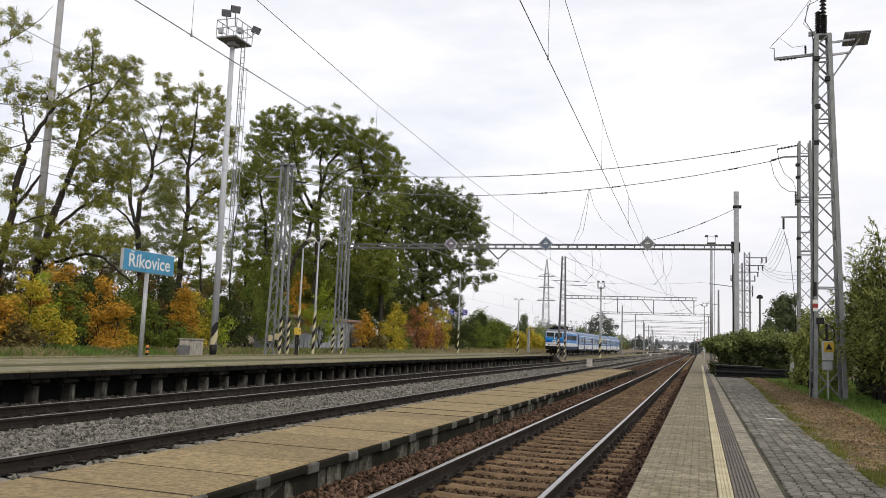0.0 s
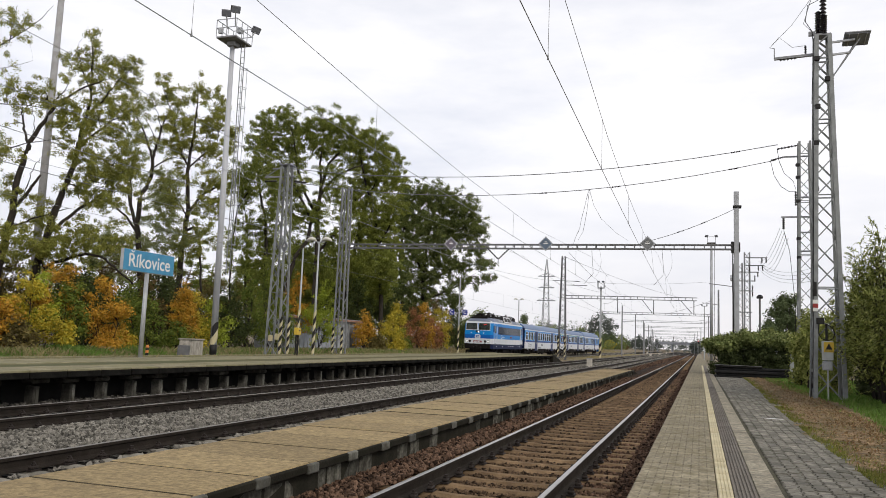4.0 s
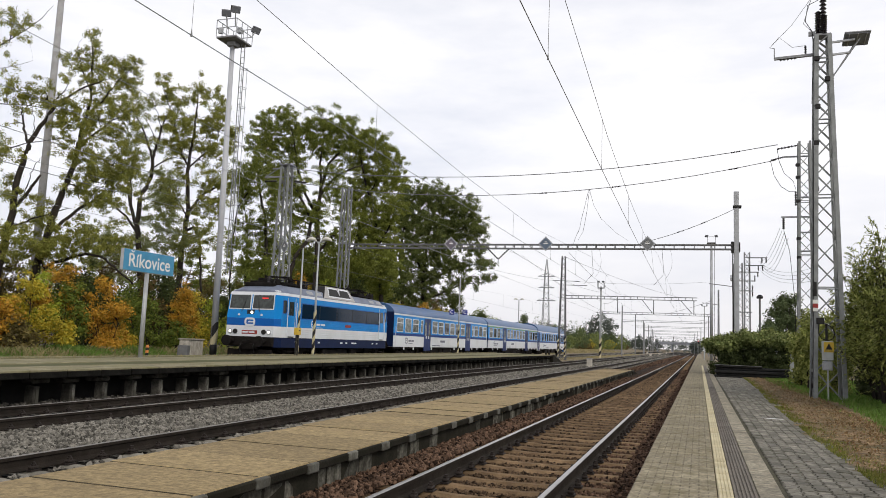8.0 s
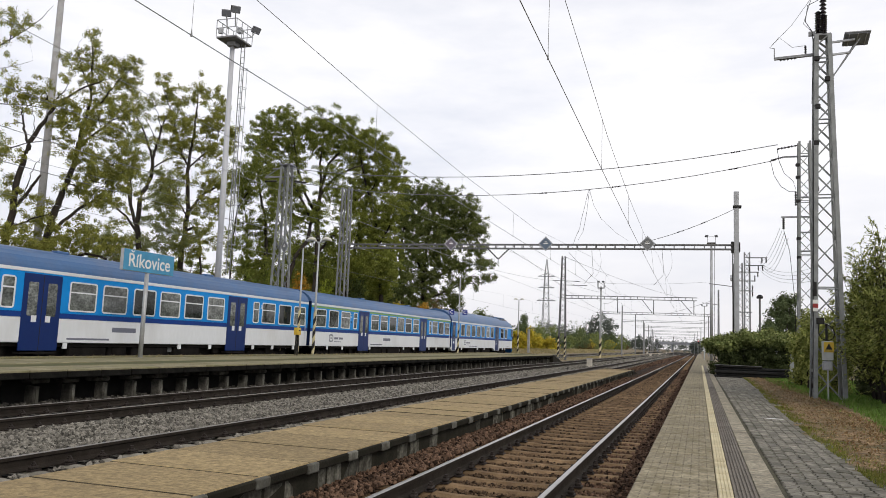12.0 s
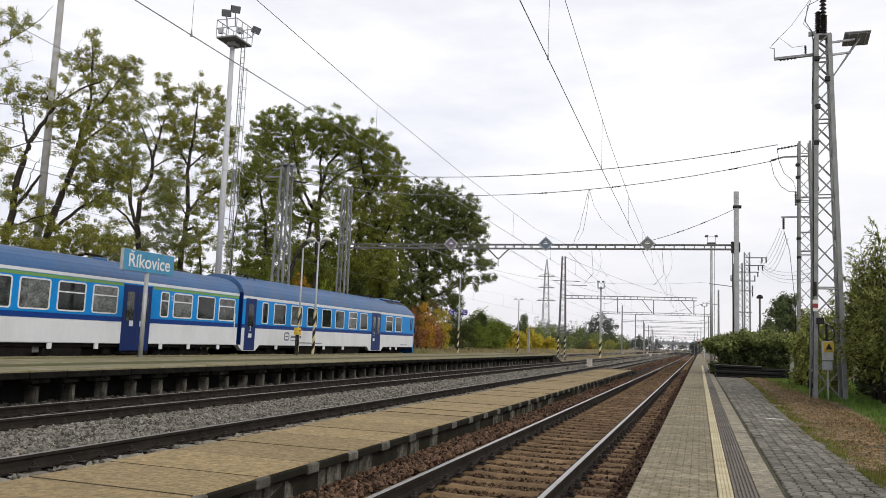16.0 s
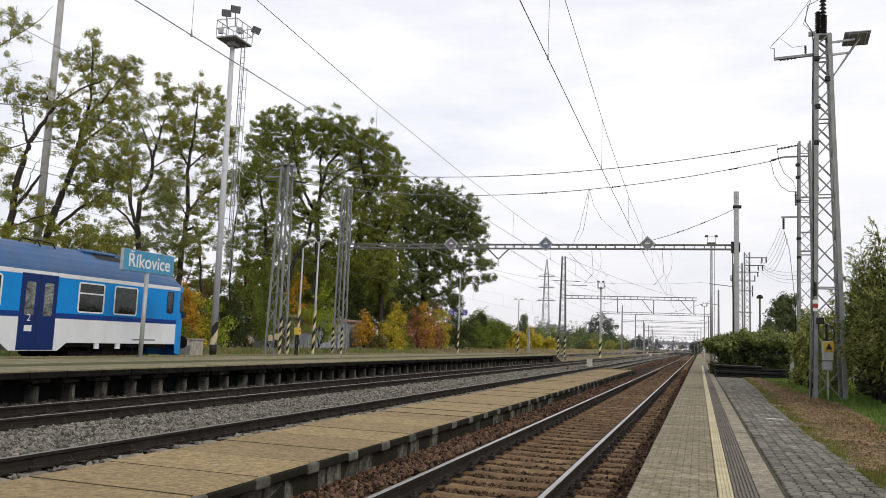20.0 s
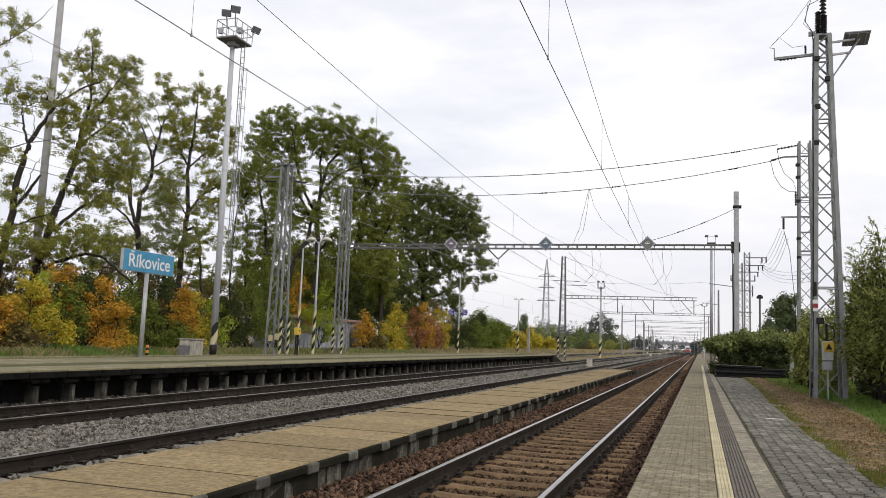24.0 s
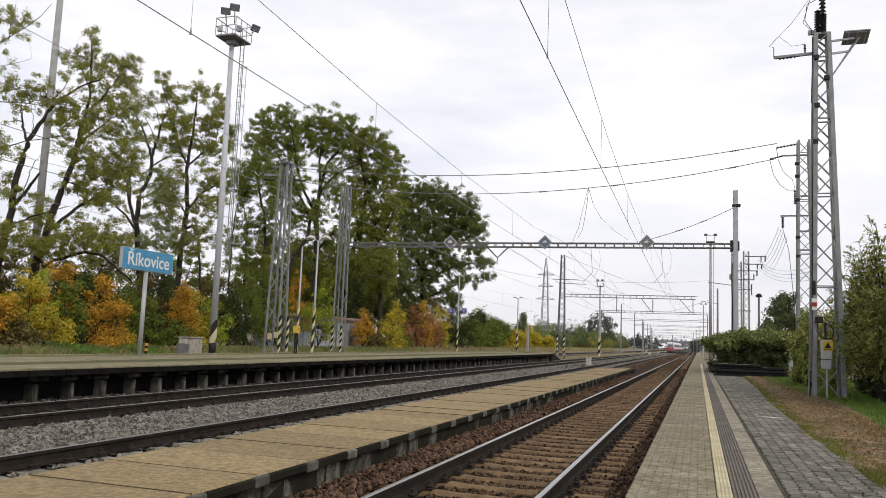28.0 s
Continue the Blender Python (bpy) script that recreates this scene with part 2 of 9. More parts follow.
M_HUT = mat("grey_corrugated_sheet", (0.36, 0.38, 0.41), 0.6, 0.2, vary=0.15, by_piece=0.06, stain=(0.22, 0.20, 0.18), stain_amount=0.5, stain_scale=2)
M_HUT_ROOF = mat("faded_red_roof_sheet", (0.33, 0.19, 0.14), 0.75, vary=0.2)
M_BARK = mat("grey_brown_bark", (0.040, 0.033, 0.026), 0.95, vary=0.4, scale=3, grain=18, stretch=(3, 3, 0.6), bump=0.9, depth=0.03)
M_TWIG = mat("dark_twig_bark", (0.030, 0.024, 0.018), 0.95, vary=0.3)


def leaf_mat(name, colors, thin=0.30, narrow=0.5):
    mean = [sum(c[i] for c in colors) / len(colors) for i in range(3)]
    near = [tuple(mean[i] + narrow * (c[i] - mean[i]) for i in range(3)) for c in colors]
    return mat(name, colors[0], 0.6, vary=0.26, scale=1.0, grain=5, bump=0, island_ramp=near, spec=0.08, thin=thin)


L_POPLAR = leaf_mat("poplar_leaf", [(0.096, 0.118, 0.029), (0.183, 0.206, 0.045), (0.275, 0.289, 0.064), (0.371, 0.367, 0.085), (0.472, 0.422, 0.108)], narrow=0.7)
L_DARK = leaf_mat("dark_crown_leaf", [(0.065, 0.090, 0.021), (0.147, 0.179, 0.038), (0.235, 0.270, 0.055), (0.355, 0.376, 0.080)], narrow=0.7)
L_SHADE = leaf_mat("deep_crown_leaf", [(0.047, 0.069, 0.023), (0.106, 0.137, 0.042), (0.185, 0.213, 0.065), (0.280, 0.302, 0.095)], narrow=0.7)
L_OLIVE = leaf_mat("olive_crown_leaf", [(0.088, 0.114, 0.024), (0.177, 0.206, 0.042), (0.270, 0.300, 0.061), (0.378, 0.394, 0.085)], narrow=0.7)
L_SPARSE = leaf_mat("yellowing_leaf", [(0.180, 0.228, 0.081), (0.252, 0.286, 0.100), (0.333, 0.325, 0.119), (0.225, 0.247, 0.095)])
L_ORANGE = leaf_mat("orange_leaf", [(0.519, 0.224, 0.033), (0.661, 0.342, 0.042), (0.708, 0.437, 0.055), (0.319, 0.260, 0.046), (0.389, 0.195, 0.035)])
L_YELLOW = leaf_mat("yellow_leaf", [(0.603, 0.427, 0.043), (0.702, 0.514, 0.055), (0.427, 0.389, 0.055), (0.251, 0.301, 0.048)])
L_GREEN = leaf_mat("bush_leaf", [(0.064, 0.107, 0.023), (0.110, 0.169, 0.032), (0.183, 0.232, 0.044), (0.310, 0.304, 0.055)])
L_LIME = leaf_mat("lime_leaf", [(0.232, 0.317, 0.039), (0.388, 0.466, 0.054), (0.524, 0.539, 0.070), (0.174, 0.242, 0.039)])
# darker bush leaf with the shade under trees in its colour; also spruce green
L_DEEP_SHADED = leaf_mat("deep_green_shaded_leaf", [(0.034, 0.050, 0.019), (0.068, 0.092, 0.030), (0.118, 0.138, 0.042)])
L_RED = leaf_mat("russet_leaf", [(0.36, 0.13, 0.085), (0.42, 0.20, 0.085), (0.30, 0.12, 0.08), (0.46, 0.29, 0.08)])
L_BROWN = leaf_mat("brown_twig_leaf", [(0.13, 0.085, 0.04), (0.18, 0.12, 0.05), (0.10, 0.09, 0.035), (0.22, 0.15, 0.05)])
L_THICKET = leaf_mat("olive_brown_leaf", [(0.12, 0.105, 0.04), (0.19, 0.165, 0.055), (0.27, 0.21, 0.075), (0.10, 0.075, 0.035)], narrow=0.8)
# dark leaf colour standing for the shade below hedge and willows
L_UNDERSHADE = leaf_mat("painted_undershade_leaf", [(0.030, 0.040, 0.016), (0.050, 0.064, 0.024), (0.075, 0.090, 0.032)], 0.15)
L_WILLOW = leaf_mat("willow_leaf", [(0.140, 0.178, 0.044), (0.270, 0.300, 0.080), (0.470, 0.480, 0.155), (0.080, 0.108, 0.030)], narrow=0.95)
L_HEDGE = leaf_mat("hedge_leaf", [(0.085, 0.115, 0.036), (0.170, 0.205, 0.062), (0.330, 0.360, 0.135), (0.050, 0.072, 0.022)], 0.2, narrow=0.95)
# leaf colour with distance haze painted in
L_FAR = leaf_mat("hazed_green_leaf", [(0.075, 0.105, 0.050), (0.115, 0.150, 0.068), (0.165, 0.195, 0.088)], 0.15)
L_BELT = leaf_mat("mid_green_leaf", [(0.127, 0.167, 0.057), (0.190, 0.230, 0.076), (0.265, 0.293, 0.101)], 0.2)
# horizon leaf colour, paler and greyer to paint haze
L_HAZED_WOOD = leaf_mat("hazed_grey_green_leaf", [(0.085, 0.10, 0.085), (0.11, 0.125, 0.105)], 0.1)
L_GRASS = leaf_mat("grass_blade", [(0.080, 0.175, 0.026), (0.125, 0.237, 0.042), (0.170, 0.275, 0.060), (0.220, 0.250, 0.080)])
L_MOSS = leaf_mat("yellow_green_moss", [(0.150, 0.175, 0.034), (0.230, 0.235, 0.050), (0.090, 0.115, 0.025), (0.300, 0.250, 0.090)], narrow=0.8)
L_STRAW = leaf_mat("dry_grass_blade", [(0.36, 0.29, 0.16), (0.44, 0.36, 0.19), (0.28, 0.235, 0.115), (0.20, 0.21, 0.085)])
L_FALLEN = leaf_mat("fallen_leaf", [(0.25, 0.145, 0.068), (0.14, 0.080, 0.038), (0.46, 0.34, 0.19), (0.11, 0.085, 0.038), (0.34, 0.22, 0.11)], narrow=0.95)


def dimple_shaded(m, pitch_x, pitch_y, dark):
    """Paints rows of small dark dots, the shade of worn dimples, into a slab material."""
    n, l = m.node_tree.nodes, m.node_tree.links
    co, sp = n.new("ShaderNodeTexCoord"), n.new("ShaderNodeSeparateXYZ")
    l.new(co.outputs["Object"], sp.inputs[0])
    last = None
    for axis, pitch, share in (("X", pitch_x, 0.17), ("Y", pitch_y, 0.36)):
        a = n.new("ShaderNodeMath")
        a.operation = "DIVIDE"
        a.inputs[1].default_value = pitch
        l.new(sp.outputs[axis], a.inputs[0])
        b = n.new("ShaderNodeMath")
        b.operation = "FRACT"
        l.new(a.outputs[0], b.inputs[0])
        c = n.new("ShaderNodeMath")
        c.operation = "LESS_THAN"
        c.inputs[1].default_value = share
        l.new(b.outputs[0], c.inputs[0])
        if last is None:
            last = c.outputs[0]
        else:
            d = n.new("ShaderNodeMath")
            d.operation = "MULTIPLY"
            l.new(last, d.inputs[0])
            l.new(c.outputs[0], d.inputs[1])
            last = d.outputs[0]
    e = n.new("ShaderNodeMath")
    e.operation = "MULTIPLY"
    e.inputs[1].default_value = dark
    l.new(last, e.inputs[0])
    bs = n["Principled BSDF"].inputs["Base Color"]
    src = bs.links[0].from_socket
    x = n.new("ShaderNodeMix")
    x.data_type = "RGBA"
    l.new(e.outputs[0], x.inputs["Factor"])
    l.new(src, x.inputs["A"])
    x.inputs["B"].default_value = (0.05, 0.04, 0.03, 1)
    l.new(x.outputs["Result"], bs)
    return m


dimple_shaded(M_SLAB_GREY, 0.0867, 0.081, 0.75)

# livery
M_T_BLUE = mat("azure_coach_paint", (0.004, 0.245, 0.68), 0.35, vary=0.06, scale=1.2, grain=8, bump=0, spec=0.18, stain=(0.010, 0.20, 0.52), stain_amount=0.3, stain_scale=0.9)
M_T_MID = mat("mid_blue_paint", (0.005, 0.115, 0.45), 0.4, vary=0.05, scale=1.2, grain=8, bump=0, spec=0.28)
M_T_NAVY = mat("navy_paint", (0.004, 0.022, 0.125), 0.42, vary=0.06, scale=1.2, grain=8, bump=0, spec=0.25)
M_T_STRIPE = mat("blue_waist_stripe_paint", (0.006, 0.040, 0.22), 0.4, vary=0.06, scale=1.2, grain=8, bump=0, spec=0.2)
M_T_DARK = mat("dark_navy_frame_and_shade_paint", (0.007, 0.016, 0.06), 0.6, spec=0.15, vary=0.15, scale=2, grain=10, bump=0)
M_T_WHITE = mat("grey_white_coach_paint", (0.74, 0.765, 0.80), 0.4, vary=0.04, scale=1.2, grain=9, bump=0, spec=0.4, stain=(0.50, 0.50, 0.49), stain_amount=0.35, stain_scale=1.2, stretch=(1, 1, 0.4))
M_T_TRIM = mat("white_trim_paint", (0.72, 0.74, 0.77), 0.4, vary=0.04, bump=0)
M_T_ROOF = mat("blue_grey_roof_paint", (0.050, 0.128, 0.285), 0.38, vary=0.08, scale=1.0, grain=8, bump=0.05, spec=0.32, stain=(0.13, 0.15, 0.22), stain_amount=0.35, stain_scale=0.8)
M_T_ROOF_GREY = mat("grey_loco_roof_paint", (0.19, 0.22, 0.30), 0.5, vary=0.1, scale=1.4, grain=8, bump=0.05, stain=(0.12, 0.12, 0.14), stain_amount=0.5, stain_scale=1.5)
M_T_HOUSING = mat("pale_roof_housing_paint", (0.42, 0.41, 0.40), 0.5, vary=0.1, scale=2, grain=10, bump=0)
# far train colours, with haze painted into all three
M_FAR_WHITE = mat("hazed_white_railcar_paint", (0.70, 0.70, 0.72), 0.6, vary=0.05, bump=0)
M_FAR_RED = mat("hazed_red_railcar_paint", (0.46, 0.09, 0.09), 0.6, vary=0.05, bump=0)
M_FAR_GLASS = mat("hazed_railcar_glass", (0.13, 0.14, 0.16), 0.5, vary=0.1, bump=0)
M_T_GREEN = mat("green_stripe_paint", (0.16, 0.33, 0.10), 0.4, vary=0.08, bump=0)
M_T_GEAR = mat("grimy_running_gear", (0.014, 0.012, 0.011), 0.85, 0.1, vary=0.4, scale=3, grain=20, spec=0.12)
# opaque panes: reflections, sky and interior beyond are mottled into the colour
M_T_GLASS = mat("dark_window_glass", (0.018, 0.023, 0.021), 0.04, vary=0.85, scale=3.2, grain=11, bump=0, spec=0.4, by_piece=0.35, stretch=(1, 1, 1.2))
M_T_GLASS_PALE = mat("sky_toned_window_glass", (0.105, 0.115, 0.108), 0.05, vary=0.65, scale=3.0, grain=12, bump=0, spec=0.5, by_piece=0.55, stretch=(1, 1, 1.3))
M_T_SCREEN = mat("greenish_windscreen_glass", (0.030, 0.037, 0.033), 0.05, vary=0.6, scale=2.2, grain=9, bump=0, spec=0.5)
M_T_STRIP = glass_mat("dark_blue_strip_glass", (0.004, 0.018, 0.042), 0.08, 0.14)
M_T_BELLOWS = mat("black_gangway_rubber", (0.02, 0.02, 0.022), 0.85, vary=0.2)
M_GREY_MARK = mat("grey_lettering_bar", (0.16, 0.17, 0.22), 0.6, vary=0.05, bump=0)
M_LAMP_ON = glow_mat("lit_headlamp", (1.0, 0.97, 0.90), 1.6)
M_RED_LAMP = glow_mat("red_signal_light", (1.0, 0.06, 0.07), 3.0)
M_LED_RED = glow_mat("red_destination_display", (0.8, 0.03, 0.03), 0.7)


# ---- mesh building ----
class Build:
    """Collects vertices and faces for one mesh."""

    def __init__(self):
        self.v, self.f = [], []

    def add(self, verts, faces):
        k = len(self.v)
        self.v += [tuple(p) for p in verts]
        self.f += [tuple(i + k for i in q) for q in faces]
        return self

    def box(self, x0, x1, y0, y1, z0, z1, c=0.0):
        if x1 < x0: x0, x1 = x1, x0
        if y1 < y0: y0, y1 = y1, y0
        if z1 < z0: z0, z1 = z1, z0
        c = min(c, 0.45 * (x1 - x0), 0.45 * (y1 - y0), 0.45 * (z1 - z0))
        if c <= 0:
            p = [(x, y, z) for x in (x0, x1) for y in (y0, y1) for z in (z0, z1)]
            return self.add(p, [(0, 1, 3, 2), (4, 6, 7, 5), (0, 4, 5, 1), (2, 3, 7, 6), (0, 2, 6, 4), (1, 5, 7, 3)])
        v, ids = [], {}
        for i, x in enumerate((x0, x1)):
            for j, y in enumerate((y0, y1)):
                for k, z in enumerate((z0, z1)):
                    sx, sy, sz = (c if i == 0 else -c), (c if j == 0 else -c), (c if k == 0 else -c)
                    for a, q in enumerate(((x, y + sy, z + sz), (x + sx, y, z + sz), (x + sx, y + sy, z))):
                        ids[i, j, k, a] = len(v)
                        v.append(q)
        f = []
        for s in (0, 1):
            f.append([ids[s, j, k, 0] for j, k in ((0, 0), (0, 1), (1, 1), (1, 0))])
            f.append([ids[i, s, k, 1] for i, k in ((0, 0), (1, 0), (1, 1), (0, 1))])
            f.append([ids[i, j, s, 2] for i, j in ((0, 0), (0, 1), (1, 1), (1, 0))])
        for s in (0, 1):
            for t in (0, 1):
                f.append([ids[s, t, 0, 0], ids[s, t, 1, 0], ids[s, t, 1, 1], ids[s, t, 0, 1]])
                f.append([ids[s, 0, t, 0], ids[s, 1, t, 0], ids[s, 1, t, 2], ids[s, 0, t, 2]])
                f.append([ids[0, s, t, 1], ids[1, s, t, 1], ids[1, s, t, 2], ids[0, s, t, 2]])
        for i in (0, 1):
            for j in (0, 1):
                for k in (0, 1):
                    f.append([ids[i, j, k, a] for a in range(3)])
        return self.add(v, f)

    def bar(self, p, q, w, h=None, up=(0, 0, 1)):
        """A rectangular bar from p to q."""
        h = w if h is None else h
        p, q = Vector(p), Vector(q)
        d = (q - p).normalized()
        u = Vector(up)
        if abs(d.dot(u)) > 0.98:
            u = Vector((0, 1, 0))
        s = d.cross(u).normalized()
        u = s.cross(d)
        pts = [e + s * (a * w / 2) + u * (b * h / 2) for e in (p, q) for a, b in ((-1, -1), (1, -1), (1, 1), (-1, 1))]
        return self.add(pts, [(3, 2, 1, 0), (4, 5, 6, 7), (0, 1, 5, 4), (1, 2, 6, 5), (2, 3, 7, 6), (3, 0, 4, 7)])

    def cyl(self, p, q, r, r2=None, n=10, caps=True):
        r2 = r if r2 is None else r2
        p, q = Vector(p), Vector(q)
        d = (q - p).normalized()
        s = d.cross(Vector((0, 0, 1)) if abs(d.z) < 0.95 else Vector((0, 1, 0))).normalized()
        u = s.cross(d)
        ring = lambda e, k: [e + (s * math.cos(2 * math.pi * i / n) + u * math.sin(2 * math.pi * i / n)) * k for i in range(n)]
        f = [(i, (i + 1) % n, n + (i + 1) % n, n + i) for i in range(n)]
        if caps:
            f += [tuple(range(n - 1, -1, -1)), tuple(range(n, 2 * n))]
        return self.add(ring(p, r) + ring(q, r2), f)

    def tube(self, pts, r, n=5):
        """A thin tube along points; r a number or a list."""
        pts = [Vector(p) for p in pts]
        rr = r if isinstance(r, (list, tuple)) else [r] * len(pts)
        v, f = [], []
        for i, p in enumerate(pts):
            d = (pts[min(i + 1, len(pts) - 1)] - pts[max(i - 1, 0)]).normalized()
            s = d.cross(Vector((0, 0, 1)) if abs(d.z) < 0.95 else Vector((0, 1, 0))).normalized()
            u = s.cross(d)
            v += [p + (s * math.cos(2 * math.pi * k / n) + u * math.sin(2 * math.pi * k / n)) * rr[i] for k in range(n)]
        for i in range(len(pts) - 1):
            f += [(i * n + k, i * n + (k + 1) % n, (i + 1) * n + (k + 1) % n, (i + 1) * n + k) for k in range(n)]
        f += [tuple(range(n - 1, -1, -1)), tuple(range((len(pts) - 1) * n, len(pts) * n))]
        return self.add(v, f)

    def extrude_y(self, prof, y0, y1, closed=False, caps=False):
        """Sweep an (x, z) outline along y."""
        n = len(prof)
        v = [(x, y, z) for y in (y0, y1) for x, z in prof]
        f = [(i, (i + 1) % n, n + (i + 1) % n, n + i) for i in range(n if closed else n - 1)]
        if caps:
            f += [tuple(range(n)), tuple(range(2 * n - 1, n - 1, -1))]
        return self.add(v, f)

    def mesh(self, name="mesh"):
        me = bpy.data.meshes.new(name)
        me.from_pydata(self.v, [], self.f)
        me.update()
        return me


def part(name, shape, material, parent=None, label="", at=None, smooth=False):
    """Links a shape (Build or mesh) as one mesh object under a thing."""
    me = shape.mesh(name) if isinstance(shape, Build) else shape
    if material and not me.materials:
        me.materials.append(material)
    if smooth:
        me.shade_smooth()
    ob = new(name, me)
    if parent:
        ob.parent = parent
    if at is not None:
        ob.location = at
    if label:
        ob["label"] = label
    return ob


def thing(name, label, category, at=(0, 0, 0), group="", kind="", turn=0.0):
    ob = new(name)
    ob.location = at
    ob.rotation_euler = (0, 0, radians(turn))
    ob.empty_display_size = 0.2
    return tagged(ob, label, category, group, kind)


def structure(name, shape, material, label, category):
    return tagged(part(name, shape, material), label, category, kind="structure")


# ---- the plan, in metres: x across the tracks, y along them, z = 0 at the top of the rails ----
T1, T2, T3, T4 = -2.27, -6.79, -11.37, -20.55      # track centre lines
NEAR_EDGE, NEAR_TOP = -0.62, 0.20                   # the platform underfoot
MID_L, MID_R, MID_TOP, MID_END = -5.60, -3.88, 0.20, 50.0
FAR_L, FAR_R, FAR_TOP, FAR_END = -18.9, -13.10, 0.58, 74.0


def bend(y):
    """Sideways drift of the line in the distance."""
    return -1.2e-5 * max(0.0, y - 130.0) ** 2


def sheet(xs, ys, height):
    b = Build()
    n = len(xs)
    v = [(x, y, height(x, y)) for y in ys for x in xs]
    f = [(j * n + i, j * n + i + 1, (j + 1) * n + i + 1, (j + 1) * n + i) for j in range(len(ys) - 1) for i in range(n - 1)]
    return b.add(v, f)


def steps(a, b, s):
    k = max(1, round((b - a) / s))
    return [a + (b - a) * i / k for i in range(k + 1)]


def rough(x, y, amp, s):
    return amp * noise.noise((x * s, y * s, 3.7))


GROUND = [(-3000, 0.5), (-400, 0.5), (-60, 0.45), (-30, 0.40), (-26.5, 0.34), (-24.5, 0.0), (-23.0, -0.42), (-18, -0.5), (-6, -0.5), (-0.5, -0.5), (-0.35, -0.1),
          (0.9, 0.02), (2.2, 0.11), (3.0, 0.13), (4.5, 0.16), (7, 0.2), (14, 0.3), (60, 0.3), (400, 0.3), (3000, 0.3)]


def ground_z(x):
    for (a, za), (b, zb) in zip(GROUND, GROUND[1:]):
        if a <= x <= b:
            return za + (zb - za) * (x - a) / (b - a)
    return 0.3


g_ys = [-60, -20] + steps(0, 80, 2.0) + [90, 110, 140, 180, 240, 320, 420, 560, 800, 1200, 2000, 3500]
structure("ground", sheet([g[0] for g in GROUND], g_ys, lambda x, y: ground_z(x) + (rough(x, y, 0.05, 0.35) if (x < -24 or x > 2.9) and y < 300 else 0)),
          M_SOIL, "bare soil and rough grass beside the railway", "ground")

# ballast beds
b_near = steps(-14, 1, 1.0) + steps(2, 30, 0.16) + steps(31, 70, 1.0) + [90, 120, 160, 200, 260, 320, 400, 480, 560]
b_far = steps(-14, 1, 1.0) + steps(2, 40, 0.25) + steps(41, 75, 1.0) + [90, 120, 160, 200, 260, 320, 400, 480, 560]


def bed(base, amp):
    return lambda x, y: base + rough(x, y, amp, 6.0) + rough(x, y, amp * 0.7, 1.3) if y < 75 else base


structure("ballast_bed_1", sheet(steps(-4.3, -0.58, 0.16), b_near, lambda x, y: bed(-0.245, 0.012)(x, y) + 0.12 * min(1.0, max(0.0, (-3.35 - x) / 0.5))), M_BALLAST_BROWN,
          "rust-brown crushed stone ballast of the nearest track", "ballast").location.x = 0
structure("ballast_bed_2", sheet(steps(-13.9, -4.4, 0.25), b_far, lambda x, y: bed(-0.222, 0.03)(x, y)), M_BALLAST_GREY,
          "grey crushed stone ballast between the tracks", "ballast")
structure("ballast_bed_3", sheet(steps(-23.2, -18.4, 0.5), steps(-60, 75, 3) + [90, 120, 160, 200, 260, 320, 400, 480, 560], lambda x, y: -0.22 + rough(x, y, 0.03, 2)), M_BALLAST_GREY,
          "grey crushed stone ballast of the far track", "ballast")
structure("ballast_bed_4", sheet([-18.4, -16, -13.9], [82, 100, 120, 160, 200, 260, 320, 400, 480, 560], lambda x, y: -0.28), M_TAN,
          "trodden soil between the far tracks", "ground")

# ---- rails and sleepers ----
RAIL_Y = steps(-14, 130, 24) + [160, 200, 240, 280, 320, 360, 400, 440, 480, 520, 560]


def rail_shape(x):
    half = [(0.075, -0.172), (0.075, -0.160), (0.022, -0.142), (0.010, -0.125), (0.010, -0.052), (0.036, -0.040), (0.036, -0.004)]
    prof = half + [(-a, z) for a, z in reversed(half)]
    b, n = Build(), len(half) * 2
    v = [(x + bend(y) + a, y, z) for y in RAIL_Y for a, z in prof]
    f = [(j * n + i, j * n + (i + 1) % n, (j + 1) * n + (i + 1) % n, (j + 1) * n + i) for j in range(len(RAIL_Y) - 1) for i in range(n)]
    return b.add(v, f)


def rail_top(x):
    b = Build()
    prof = [(0.030, -0.0035), (0.026, 0.001), (0.014, 0.003), (-0.014, 0.003), (-0.026, 0.001), (-0.030, -0.0035)]
    n = len(prof)
    v = [(x + bend(y) + a, y, z) for y in RAIL_Y for a, z in prof]
    f = [(j * n + i, j * n + i + 1, (j + 1) * n + i + 1, (j + 1) * n + i) for j in range(len(RAIL_Y) - 1) for i in range(n - 1)]
    return b.add(v, f)


def sleeper_mesh(name, material):
    prof = [(-0.14, -0.36), (0.14, -0.36), (0.10, -0.212), (0.06, -0.176), (-0.06, -0.176), (-0.10, -0.212)]
    n = len(prof)
    xs = [(-1.25, 1.0, 0), (-0.55, 1.0, 0), (-0.35, 0.85, -0.012), (0.35, 0.85, -0.012), (0.55, 1.0, 0), (1.25, 1.0, 0)]
    b = Build()
    v = [(x, a * k, z + dz) for x, k, dz in xs for a, z in prof]
    f = [(j * n + i, j * n + (i + 1) % n, (j + 1) * n + (i + 1) % n, (j + 1) * n + i) for j in range(len(xs) - 1) for i in range(n)]
    f += [tuple(range(n)), tuple(range(6 * n - 1, 5 * n - 1, -1))]
    b.add(v, f)
    me = b.mesh(name)
    me.materials.append(material)
    return me


